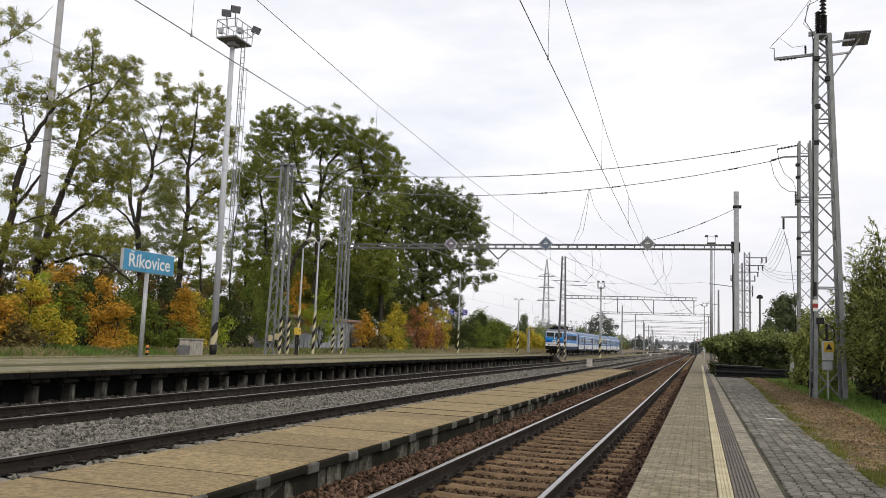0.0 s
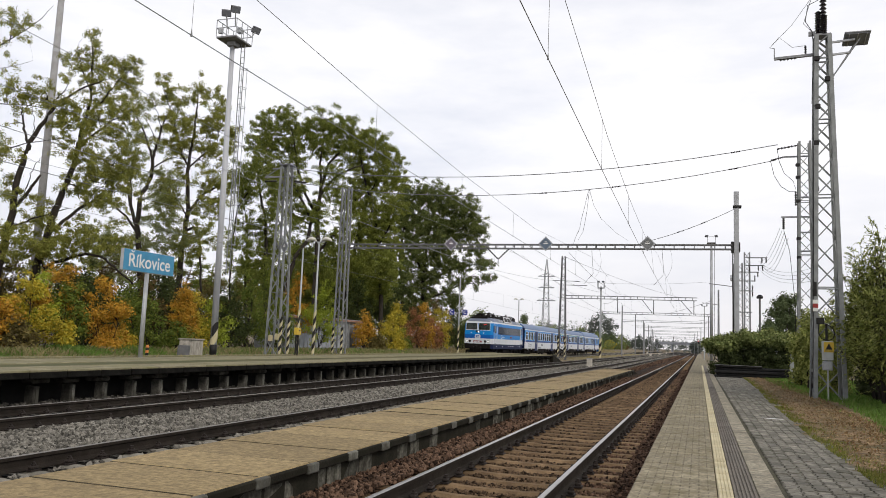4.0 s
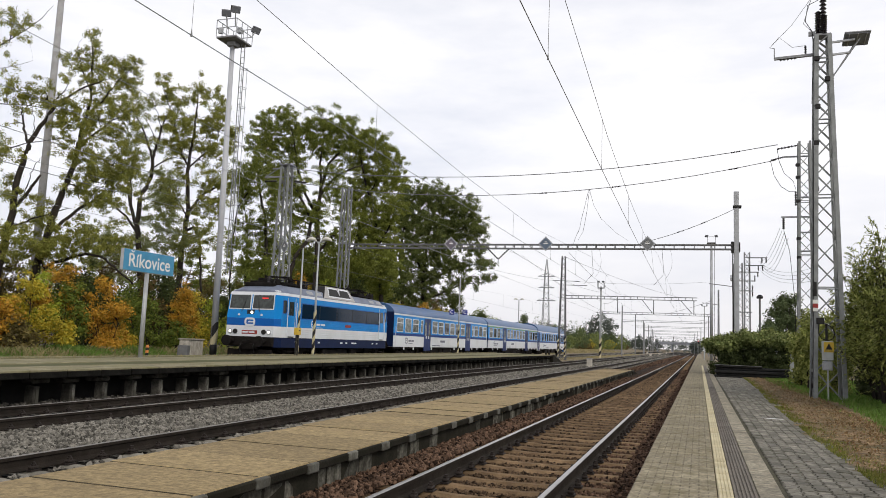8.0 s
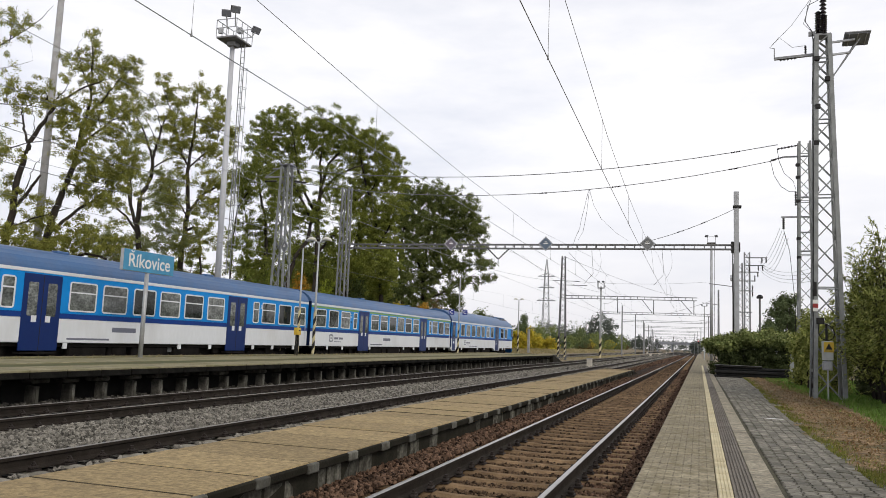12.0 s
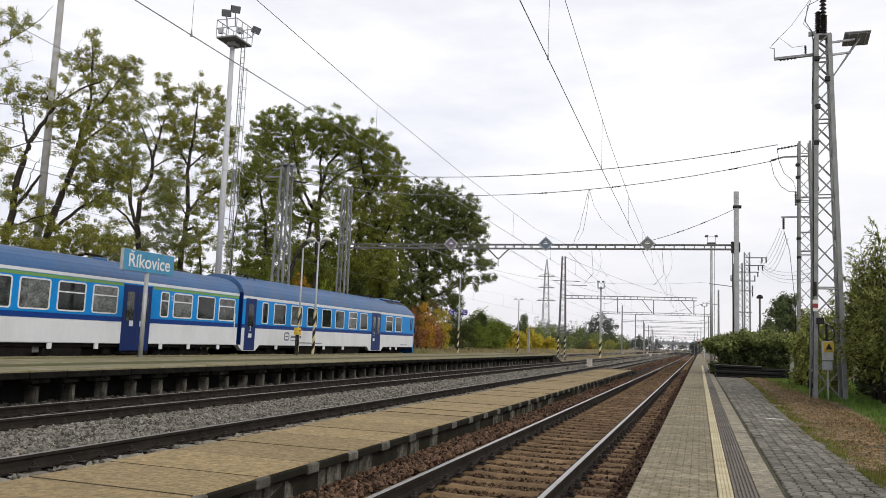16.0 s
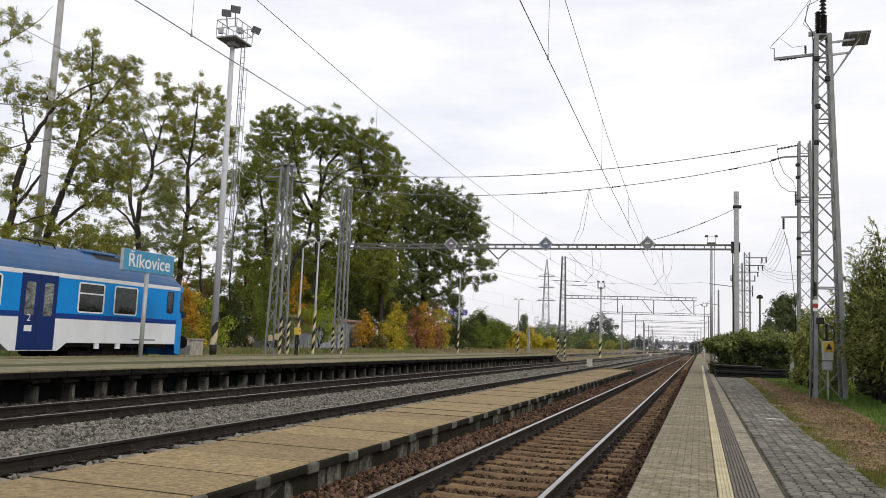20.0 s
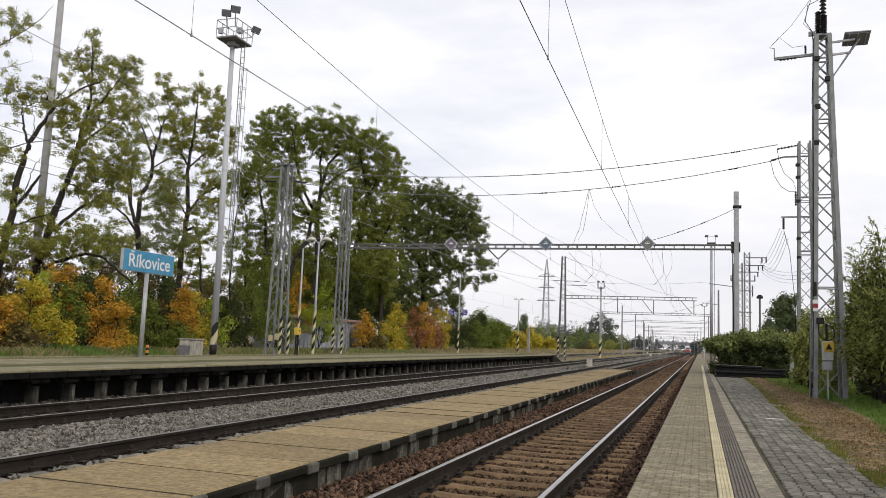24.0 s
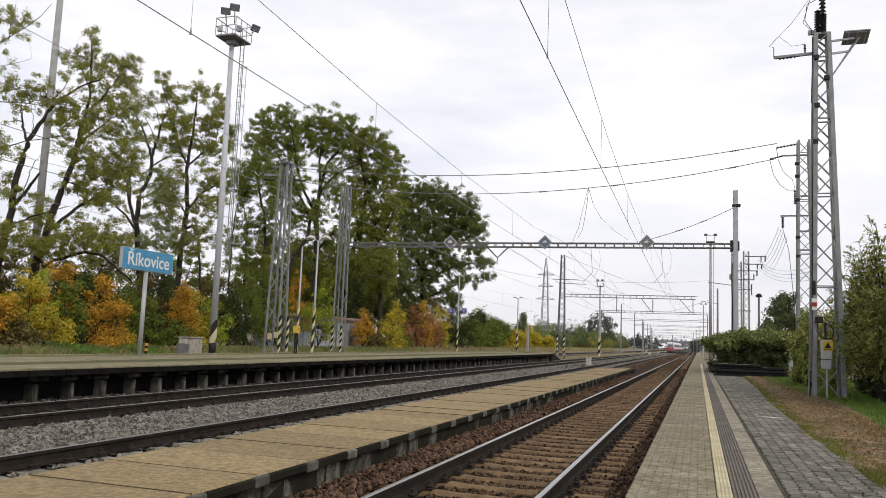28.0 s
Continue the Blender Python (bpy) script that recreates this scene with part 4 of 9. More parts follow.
for z in (10.35, 9.75, 8.6, 6.8, 5.9):
    part("clamp_box", Build().box(-0.42, -0.22, -0.36, -0.2, z, z + 0.14, 0.02), M_BLACK, t, "dark clamp on a leg")

# mast pair with cross-arms further back
t = thing("lattice_mast_pair", "pair of grey lattice masts carrying switch arms", "mast", (3.75, 75, 0.1))
lattice(t, -0.32, 0, 0, 9.4, 0.5, 0.42, 16, 0.11, 0.08, M_GALV_DARK, joined=True)
lattice(t, 0.32, 0.3, 0, 10.4, 0.5, 0.42, 18, 0.11, 0.08, M_GALV_DARK, joined=True)
for z, a, c in ((9.9, 0.2, 2.0), (9.2, 0.2, 1.7), (8.6, -0.6, 1.3), (7.8, -1.1, 1.0), (6.9, -0.6, 0.8), (5.0, -0.7, 0.7)):
    part("cross_arm", Build().bar((a, 0, z), (c, 0, z), 0.08), M_GALV_FAR, t)
for x, z in ((-1.05, 7.85), (-0.7, 7.85), (0.95, 7.85), (1.9, 9.45), (1.55, 9.45), (1.6, 8.75), (1.25, 8.75), (1.2, 8.15), (-0.1, 8.6), (0.5, 8.65), (-0.6, 6.95), (0.75, 6.95), (0.75, 6.4)):
    b = Build()
    insulator(b, (x, 0, z), (x, 0, z + 0.45), 0.09, 5)
    part("insulator", b, M_INSULATOR, t)

# the gantry across all tracks
gy = 52.0
t = thing("gantry_mast", "grey square steel mast at the end of the gantry", "mast", (2.2, gy, 0.1))
part("shaft", Build().box(-0.15, 0.15, -0.15, 0.15, 0, 11.5, 0.02), M_GALV, t)
part("beam_clamp", Build().box(-0.32, -0.15, -0.2, 0.2, 7.60, 8.30, 0.02).box(0.15, 0.22, -0.2, 0.2, 7.65, 8.25, 0.02), M_BLACK, t, "dark clamp holding the beam")
part("wire_collar", Build().box(-0.2, 0.3, -0.2, 0.2, 10.45, 10.6, 0.02), M_BLACK, t)
part("side_cable", Build().tube([(-0.22, -0.1, 7.6), (-0.24, -0.1, 6), (-0.2, -0.1, 3), (-0.2, -0.1, 0)], 0.04, 5), M_BLACK, t)
t = thing("lattice_mast", "grey lattice mast carrying the gantry beside the trees", "mast", (-24.85, gy, 0.0))
lattice(t, 0, 0, 0, 12.5, 0.7, 0.5, 26, 0.09, 0.05, M_GALV_DARK)
for sx, sy in ((-1, -1), (1, -1)):
    stripes(t, sx * 0.35, sy * 0.35, 0.3, 2.2, 0.085, 8)
gantry_beam("gantry_beam", -24.5, 1.95, gy, 8.06, 0.4, 0.27, 0.62, "long grey lattice gantry beam spanning all the tracks").rotation_euler = (0, radians(0.18), 0)
for x, c, lb in ((-16.54, M_T_ROOF_GREY, "faded pinkish diamond marker with a pale rim"), (-9.85, M_DEEP_BLUE, "blue-grey diamond marker with a pale rim"), (-3.2, M_GALV_FAR, "grey diamond marker with a pale rim")):
    diamond(x, gy - 0.24, 8.27, 0.50, lb, mat("marker_" + str(abs(int(x))), (0.17, 0.15, 0.18) if x < -12 else (0.13, 0.17, 0.23) if x < -5 else (0.18, 0.185, 0.19), 0.6, vary=0.15))
t = thing("v_hanger", "dark insulator hanger under the gantry beam", "insulator", (-13.17, gy, 7.95))
for dx in (-0.75, 0.75):
    b = Build()
    insulator(b, (dx, 0, 0), (0, 0, -0.72), 0.07, 6)
    part("insulator_string", b, M_INSULATOR, t)
part("clamp", Build().cyl((0, 0, -0.72), (0, 0, -1.0), 0.03, n=6), M_WIRE, t)
for x in (-6.8, -2.3):
    t = thing("hanger", "thin steady arm hanging under the gantry beam", "steady arm", (x, gy, 7.9))
    part("drop_tube", Build().cyl((0, 0, 0), (0.12, 0, -1.6), 0.012, n=6), M_WIRE_THIN, t)
    part("loop_wire", Build().tube([(0.5, 0, 0), (0.6, 0, -0.4), (0.63, 0, -0.8), (0.58, 0, -1.2), (0.45, 0, -1.55), (0.2, 0, -1.9)], 0.007, 4), M_WIRE_THIN, t)
    part("steady_tube", Build().cyl((0.12, 0, -1.6), (-0.5, 0, -2.3), 0.013, n=6), M_WIRE_THIN, t)

# the left switch tower
t = thing("lattice_tower", "broad grey lattice tower with a platform head beside the trees", "mast", (-23.2, 40.3, 0.2))
lattice(t, -0.06, 0, 0, 11.3, 0.88, 0.46, 18, 0.10, 0.065, M_MAST)
part("head", Build().box(-0.42, 0.34, -0.34, 0.34, 11.25, 11.31).bar((-1.5, 0, 10.6), (0.5, 0, 10.6), 0.10).bar((-0.3, 0, 11.3), (-1.5, 0, 10.6), 0.04).bar((-1.0, 0, 11.12), (0.55, 0, 11.12), 0.05), M_GALV_DARK, t)
for p, q in (((-1.5, 0, 10.35), (-0.7, 0, 10.35)), ((0.5, 0, 10.3), (1.3, 0, 10.2))):
    b = Build()
    insulator(b, p, q, 0.08, 6)
    part("insulator", b, M_INSULATOR, t)
for sx, sy in ((0.45, -0.45), (0.45, 0.45)):
    stripes(t, sx, sy, 0.2, 2.3, 0.085, 8)
part("sign_box", Build().box(-0.25, 0.0, -0.60, -0.50, 0.9, 1.25, 0.01).box(0.16, 0.40, -0.60, -0.50, 1.0, 1.35, 0.01), M_YELLOW, t, "small pale cabinets")
diamond(-22.7, 39.6, 6.55, 0.42, "grey diamond marker on the lattice tower", mat("marker_tower", (0.20, 0.21, 0.22), 0.6, vary=0.15), -30)

# masts and gantries down the line
t = thing("lattice_mast", "dark lattice mast with a striped foot at the platform end", "mast", (-15.3, 92, -0.2))
lattice(t, 0, 0, 0, 12.2, 0.86, 0.36, 20, 0.11, 0.085, M_MAST_DARK, joined=True)
for sx, sy in ((-0.39, -0.39), (0.39, -0.39)):
    stripes(t, sx, sy, 0.4, 2.8, 0.10, 8)
t = gantry_beam("gantry_beam", -15.0, -0.3, 92, 7.2, 0.3, 0.32, 0.75, "grey lattice gantry arm over the far tracks", M_GALV_DARK)
for z, x0, x1 in ((9.1, -1.2, 1.9), (8.6, 0.2, 2.8)):
    part("wire_arm", Build().bar((-15.3 + x0, 0, z - 7.2), (-15.3 + x1, 0, z - 7.25), 0.07), M_MAST_DARK, t)
for x, slant in ((-8.97, 0), (-4.95, -1.3), (-0.6, -1.45)):
    part("drop_post", Build().bar((x, 0, -0.14), (x, 0, -1.76), 0.09), M_MAST_DARK, t)
    if slant:
        part("stay", Build().bar((x + slant, 0, -0.14), (x - 0.15, 0, -1.65), 0.07), M_MAST_DARK, t)


def floodlight(parent, at, turn, tip=35, s=1.0):
    f = part("floodlight", Build().box(-0.26 * s, 0.26 * s, -0.05, 0.09, -0.19 * s, 0.19 * s, 0.02), M_FLOOD, parent, "grey floodlight housing", at=at)
    f.rotation_euler = (radians(tip), 0, radians(turn))
    part("lens", Build().box(-0.22 * s, 0.22 * s, -0.062, -0.052, -0.15 * s, 0.15 * s), M_PANEL, f, "glass front")
    return f


def striped_pole(name, label, x, y, z0, z1, r0, r1, band):
    t = thing(name, label, "lamp post", (x, y, z0))
    part("pole", Build().cyl((0, 0, 0), (0, 0, z1 - z0), r0, r1, n=14), M_GALV, t, smooth=True)
    if band:
        stripes(t, 0, 0, 0.05, band, r0 * 1.06, 5)
    return t


t = striped_pole("floodlight_mast", "slim grey floodlight mast with a striped foot", -15.3, 129.3, -0.3, 11.3, 0.20, 0.12, 3.2)
part("head_cage", Build().box(-0.5, 0.5, -0.5, 0.5, 11.3, 11.4).bar((-0.5, -0.5, 11.4), (-0.5, -0.5, 12.2), 0.07).bar((0.5, -0.5, 11.4), (0.5, -0.5, 12.2), 0.07).bar((-0.5, 0.5, 11.4), (-0.5, 0.5, 12.2), 0.07).bar((0.5, 0.5, 11.4), (0.5, 0.5, 12.2), 0.07), M_GALV_DARK, t)
for x in (-0.38, 0.38):
    floodlight(t, (x, -0.4, 12.35), 0, 40, 0.75)
gantry_beam("gantry_beam", -15.0, 1.6, 129.3, 7.05, 0.3, 0.30, 0.9, "distant grey lattice gantry beam", M_GALV_DARK)
t = striped_pole("floodlight_mast", "tall slim floodlight mast beyond the hedge", 1.5, 110, 0, 15.8, 0.22, 0.14, 0)
part("head_platform", Build().box(-0.55, 0.55, -0.5, 0.5, 15.8, 15.95).bar((-0.5, -0.5, 16), (-0.5, -0.5, 16.7), 0.05).bar((0.5, -0.5, 16), (0.5, -0.5, 16.7), 0.05).bar((-0.5, -0.5, 16.7), (0.5, -0.5, 16.7), 0.05), M_GALV_FAR, t)
for x, a in ((-0.75, 40), (0.75, -40)):
    floodlight(t, (x * 0.8, -0.3, 16.8), a, 40, 0.85)
part("ladder", Build().bar((0.4, 0.1, 0), (0.4, 0.1, 15.8), 0.05).bar((0.4, -0.3, 0), (0.4, -0.3, 15.8), 0.05), M_GALV_FAR, t)

for i, (gy2, xl, xr, h) in enumerate(((170, -15.6, 2.4, 9.5), (212, -16.0, 2.2, 9.5), (258, -17, 1.5, 9.5), (310, -18.5, 0.5, 9.5), (372, -20.5, -1.0, 9.5), (430, -23, -2.6, 9.5))):
    for x in (xl, xr):
        t = thing("gantry_mast", "distant grey steel mast of a gantry", "mast", (x, gy2, -0.3), group="distant gantries")
        part("shaft", Build().bar((0, 0, 0), (0, 0, h + (1.2 if x == xl else 1.0)), 0.24), M_GALV_DARK, t)
    gantry_beam("gantry_beam", xl, xr, gy2, 7.2, 0.25, 0.32, 2.0, "distant grey gantry beam over the tracks", M_GALV_DARK)
for x, y, h in ((-17, 262, 10), (-19, 335, 11), (3.0, 138, 12), (3.6, 92, 11.5), (2.5, 190, 11)):
    t = thing("line_mast", "distant slim grey steel mast beside the line", "mast", (x, y, -0.3), group="distant masts")
    part("shaft", Build().cyl((0, 0, 0), (0, 0, h), 0.2, 0.13, n=8), M_GALV_DARK, t)
    part("bracket", Build().bar((-0.1, 0, h - 2.5), (2.6 if x < 0 else -2.6, 0, h - 2.2), 0.08), M_GALV_DARK, t)

# big floodlight mast by the trees
t = thing("floodlight_mast", "tall white-grey floodlight mast with a basket and caged ladder", "floodlight mast", (-23.5, 34.5, 0.25))
part("pole", Build().cyl((0, 0, 0), (-0.08, -0.12, 16.55), 0.17, 0.12, n=18), M_POLE_PALE, t, "pale grey tapering steel pole", smooth=True)
part("warning_band", Build().cyl((0, 0, 0.1), (0, 0, 0.62), 0.178, n=18), M_BLACK, t, "black warning band", smooth=True)
stripes(t, 0, 0, 0.62, 1.75, 0.18, 2)
part("base_flange", Build().cyl((0, 0, 0), (0, 0, 0.1), 0.36, n=14), M_CONC_POLE, t)
part("basket_floor", Build().box(-0.62, 0.58, -0.85, 0.68, 16.55, 16.65, 0.02).box(-0.3, 0.2, -0.35, 0.15, 16.3, 16.55, 0.03), M_GALV_DARK, t, "dark grating floor")
for z in (17.1, 17.55):
    part("rail", Build().bar((-0.62, -0.85, z), (0.58, -0.85, z), 0.035).bar((0.58, -0.85, z), (0.58, 0.68, z), 0.035).bar((0.58, 0.68, z), (-0.62, 0.68, z), 0.035).bar((-0.62, 0.68, z), (-0.62, -0.85, z), 0.035), M_GALV, t)
for x in (-0.62, 0, 0.58):
    for yy in (-0.85, -0.35, 0.18, 0.68):
        if abs(x) > 0.5 or yy in (-0.85, 0.68):
            part("baluster", Build().bar((x, yy, 16.65), (x, yy, 17.55), 0.03), M_GALV, t)
for at, a in (((0.55, -1.0, 17.95), 40), ((-0.2, -0.7, 17.95), 30), ((0.75, 0.75, 17.5), 70)):
    floodlight(t, at, a, 35, 0.95)
    part("lamp_arm", Build().bar(at, (at[0] * 0.85, at[1] * 0.8, 17.15), 0.05), M_GALV_DARK, t)
part("junction_box", Build().box(-0.5, -0.25, -0.9, -0.75, 16.8, 17.1, 0.02).box(0.3, 0.55, -0.4, -0.15, 16.95, 17.25, 0.02), M_GALV, t)
for x in (0.26, 0.48):
    part("ladder_stile", Build().bar((x, 0.25, 4.2), (x, 0.2, 16.55), 0.034), M_GALV_DARK, t)
for i in range(38):
    z = 4.3 + i * 0.32
    part("rung", Build().bar((0.26, 0.24, z), (0.48, 0.24, z), 0.02), M_GALV_DARK, t)
b = Build()
for i in range(10):
    z = 5.8 + i * 1.05
    b.tube([(0.26, 0.25, z), (0.2, 0.5, z), (0.38, 0.7, z), (0.56, 0.5, z), (0.48, 0.25, z)], 0.014, 4)
b.bar((0.38, 0.7, 5.8), (0.38, 0.7, 15.4), 0.022).bar((0.2, 0.5, 5.8), (0.2, 0.5, 15.4), 0.022)
part("ladder_cage", b, M_GALV, t)

# plain concrete pole among the left trees
t = thing("concrete_pole", "tall grey spun-concrete pole standing among the trees", "pole", (-37.2, 36.1, 0.4))
part("shaft", Build().cyl((0, 0, 0), (0, 0, 24.5), 0.25, 0.17, n=16), M_CONC_POLE, t, smooth=True)
part("earth_strip", Build().bar((-0.255, -0.02, 0), (-0.175, -0.02, 24.3), 0.035), M_BLACK, t)
part("collar", Build().cyl((0, 0, 17.6), (0, 0, 17.8), 0.205, n=16), M_GALV, t)

# far power pylon
t = thing("power_pylon", "distant tapering lattice power pylon", "pylon", (-60, 319, 0))
lattice(t, 0, 0, 0, 30, 3.2, 1.5, 14, 0.22, 0.16, M_GALV_DARK, joined=True)
lattice(t, 0, 0, 30, 36.5, 1.5, 0.2, 4, 0.18, 0.12, M_GALV_DARK, joined=True)
for z, w in ((29.5, 3.4), (24.8, 3.2), (19.5, 3.8)):
    part("cross_arm", Build().bar((-w, 0, z), (w, 0, z), 0.3).bar((-w, 0, z), (0, 0, z + 1.2), 0.16).bar((w, 0, z), (0, 0, z + 1.2), 0.16), M_GALV_DARK, t)

# ---- station furniture on the high platform ----
t = thing("station_sign", "faded blue station name sign on a grey post", "sign", (-17.6, 21.75, FAR_TOP))
part("post", Build().cyl((0, 0, -0.05), (0, 0, 2.85), 0.075, 0.07, n=12), M_GALV, t, "grey steel post", smooth=True)
part("board", Build().box(-0.06, 0.075, -1.27, 1.27, 2.80, 3.50, 0.015), M_GALV, t, "pale grey box rim")
part("face", Build().box(0.076, 0.080, -1.262, 1.262, 2.812, 3.488), M_SIGN_BLUE, t, "blue enamel face")
cu = bpy.data.curves.new("lettering", "FONT")
cu.body = "Ríkovice"
cu.size = 0.62
cu.extrude = 0.002
cu.align_x, cu.align_y = "CENTER", "CENTER"
cu.offset = 0.007
letters = new("lettering", cu)
letters.parent = t
letters.matrix_basis = Matrix.Translation((0.086, 0.0, 3.13)) @ Matrix(((0, 0, 1, 0), (1, 0, 0, 0), (0, 1, 0, 0), (0, 0, 0, 1)))
letters.data.materials.append(M_WHITE)
letters["label"] = "white lettering"
CARON = -0.86
part("caron", Build().add([(0.086, CARON - 0.115, 3.468), (0.086, CARON, 3.388), (0.086, CARON + 0.115, 3.468), (0.086, CARON + 0.055, 3.468), (0.086, CARON, 3.428), (0.086, CARON - 0.055, 3.468)], [(0, 1, 4, 5), (1, 2, 3, 4)]), M_WHITE, t, "white accent over the first letter")


def lamp_post(x, y, top, arms, label, band=2.2, z0=FAR_TOP, r=0.066, reach=0.68):
    t = thing("lamp_post", label, "lamp post", (x, y, z0))
    h = top - z0
    part("pole", Build().cyl((0, 0, 0), (0, 0, h), r, r * 0.62, n=12), M_GALV, t, smooth=True)
    stripes(t, 0, 0, 0.02, band, r * 1.12, 7)
    for d in arms:
        part("arm", Build().tube([(0, 0, h - 0.12), (d * 0.12, 0, h), (d * reach * 0.5, 0, h + 0.04)], 0.03, 6), M_GALV, t)
        hd, seg, rings = Build(), 10, 7
        for q in range(rings):
            f = q / (rings - 1)
            wide = 0.05 + 0.15 * math.sin(math.pi * min(1.0, 0.12 + 0.80 * f)) ** 0.8
            for j in range(seg):
                an = 2 * math.pi * j / seg
                hd.v.append((d * reach * (0.28 + 0.72 * f), wide * math.cos(an), h + 0.06 + 0.07 * math.sin(math.pi * f) - 0.02 * f + wide * 0.62 * math.sin(an) * (1.0 if math.sin(an) > 0 else 0.6)))
        hd.f = [(q * seg + j, q * seg + (j + 1) % seg, (q + 1) * seg + (j + 1) % seg, (q + 1) * seg + j) for q in range(rings - 1) for j in range(seg)]
        hd.f += [tuple(range(seg)), tuple(range((rings - 1) * seg, rings * seg))]
        part("lamp_head", hd, M_LAMP_SHELL, t, "cream-white rounded lamp head", smooth=True)
    return t


lamp_post(-18.3, 35.35, 6.25, (-1, 1), "grey platform lamp post with two white lamp heads")
lamp_post(-18.2, 33.55, 5.70, (), "thin bare grey post beside the yellow box", r=0.055)
lamp_post(-25.0, 111.8, 7.85, (-1.1, 1.1), "distant double-headed lamp post by the yellow bushes", 3.4, -0.1, 0.12)
t = lamp_post(-18.3, 60.1, 6.6, (), "thin platform post carrying two sector signs")
part("sign_arm", Build().bar((-0.8, 0, 3.24), (0.75, 0, 3.24), 0.04), M_GALV, t)
for dx in (-0.60, 0.50):
    s = part("sector_sign", Build().box(dx - 0.20, dx + 0.20, -0.07, -0.02, 3.03, 3.45, 0.01), M_DEEP_BLUE, t, "blue sector sign with a white letter")
    for k, (turn, off) in enumerate(((0, 0.046),)):
        cu = bpy.data.curves.new("sector_letter", "FONT")
        cu.body, cu.size, cu.extrude = "C", 0.36, 0.002
        cu.align_x, cu.align_y, cu.offset = "CENTER", "CENTER", 0.012
        lt = new("sector_letter", cu)
        lt.parent = s
        lt.matrix_basis = Matrix.Translation((dx, -0.076, 3.24)) @ Matrix.Rotation(radians(90), 4, "X")
        cu.materials.append(M_WHITE)
t = thing("ticket_validator", "yellow metal box on two dark posts on the platform", "machine box", (-18.0, 33.1, FAR_TOP))
for dy in (-0.09, 0.09):
    part("post", Build().box(-0.03, 0.03, dy - 0.028, dy + 0.028, -0.05, 1.0), M_BLACK, t)
part("box", Build().box(-0.11, 0.11, -0.16, 0.16, 0.94, 1.28, 0.02), M_BOX_YELLOW, t)
part("slot", Build().box(0.111, 0.115, -0.07, 0.07, 1.12, 1.17), M_BLACK, t)

# small things behind the far track
t = thing("concrete_cabinet", "low weathered concrete cable cabinet in the grass", "cabinet", (-23.4, 32.5, 0.1))
part("body", Build().box(-0.35, 0.35, -0.45, 0.50, 0.05, 0.98, 0.02), M_CABINET, t)
part("lid", Build().box(-0.4, 0.4, -0.5, 0.55, 0.98, 1.04, 0.01), M_CABINET, t)
for k in range(5):
    part("panel_rib", Build().box(0.351, 0.362, -0.42 + k * 0.18, -0.29 + k * 0.18, 0.12, 0.92), M_CABINET, t)
part("side_box", Build().box(-0.25, 0.3, -0.70, -0.46, 0.05, 0.72, 0.02), M_GALV_FAR, t, "dark grey side box")
t = thing("marker_post", "short orange and white striped marker post in the grass", "marker post", (-24.0, 30.1, 0.1))
for k in range(5):
    part("band", Build().cyl((0, 0, 0.1 + k * 0.12), (0, 0, 0.22 + k * 0.12), 0.07, n=10), M_ORANGE if k % 2 == 0 else M_BLACK, t, "orange band" if k % 2 == 0 else "dark band")
t = thing("sheet_metal_hut", "low hut of grey corrugated sheets with a faded red roof", "hut", (-31.2, 60.2, 0.4))
for face in range(2):
    for k in range(40):
        if face == 0:
            part("wall_sheet", Build().box(1.40, 1.46 + (0.03 if k % 2 else 0), -6.8 + k * 0.34, -6.47 + k * 0.34, 0, 2.65), M_HUT, t)
        elif k < 9:
            part("wall_sheet", Build().box(-1.5 + k * 0.33, -1.18 + k * 0.33, -6.86 - (0.03 if k % 2 else 0), -6.8, 0, 2.65), M_HUT, t)
part("roof", Build().add([(-1.8, -7.1, 2.75), (1.75, -7.1, 2.42), (1.75, 7.1, 2.42), (-1.8, 7.1, 2.75), (-1.8, -7.1, 2.87), (1.75, -7.1, 2.58), (1.75, 7.1, 2.58), (-1.8, 7.1, 2.87)],
     [(3, 2, 1, 0), (4, 5, 6, 7), (0, 1, 5, 4), (1, 2, 6, 5), (2, 3, 7, 6), (3, 0, 4, 7)]), M_HUT_ROOF, t, "faded red sheet roof")
part("door", Build().box(1.495, 1.53, 4.2, 5.2, 0, 2.0), M_GALV_FAR, t, "dark grey door")
part("back_wall", Build().box(-1.5, -1.44, -6.8, 6.85, 0, 2.45).box(-1.5, 1.44, 6.8, 6.85, 0, 2.45), M_HUT, t)

for x, y in ((-9.0, 68.6), (-10.4, 182), (-10.8, 232), (-16.0, 262), (-11.5, 300)):
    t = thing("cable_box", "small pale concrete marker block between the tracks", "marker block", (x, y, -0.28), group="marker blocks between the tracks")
    part("block", Build().box(-0.22, 0.22, -0.2, 0.2, 0, 0.72, 0.03), M_MARKER, t)
    part("cap", Build().box(-0.25, 0.25, -0.23, 0.23, 0.72, 0.78, 0.02), M_CONC_POLE, t)

t = thing("concrete_post", "short grey concrete post among the yellow bushes", "post", (-24.1, 115, 0.2))
part("shaft", Build().box(-0.16, 0.16, -0.16, 0.16, 0, 3.45, 0.03), M_CONC_POLE, t)
part("cap", Build().box(-0.19, 0.19, -0.19, 0.19, 3.45, 3.52, 0.02), M_CONC_POLE, t)

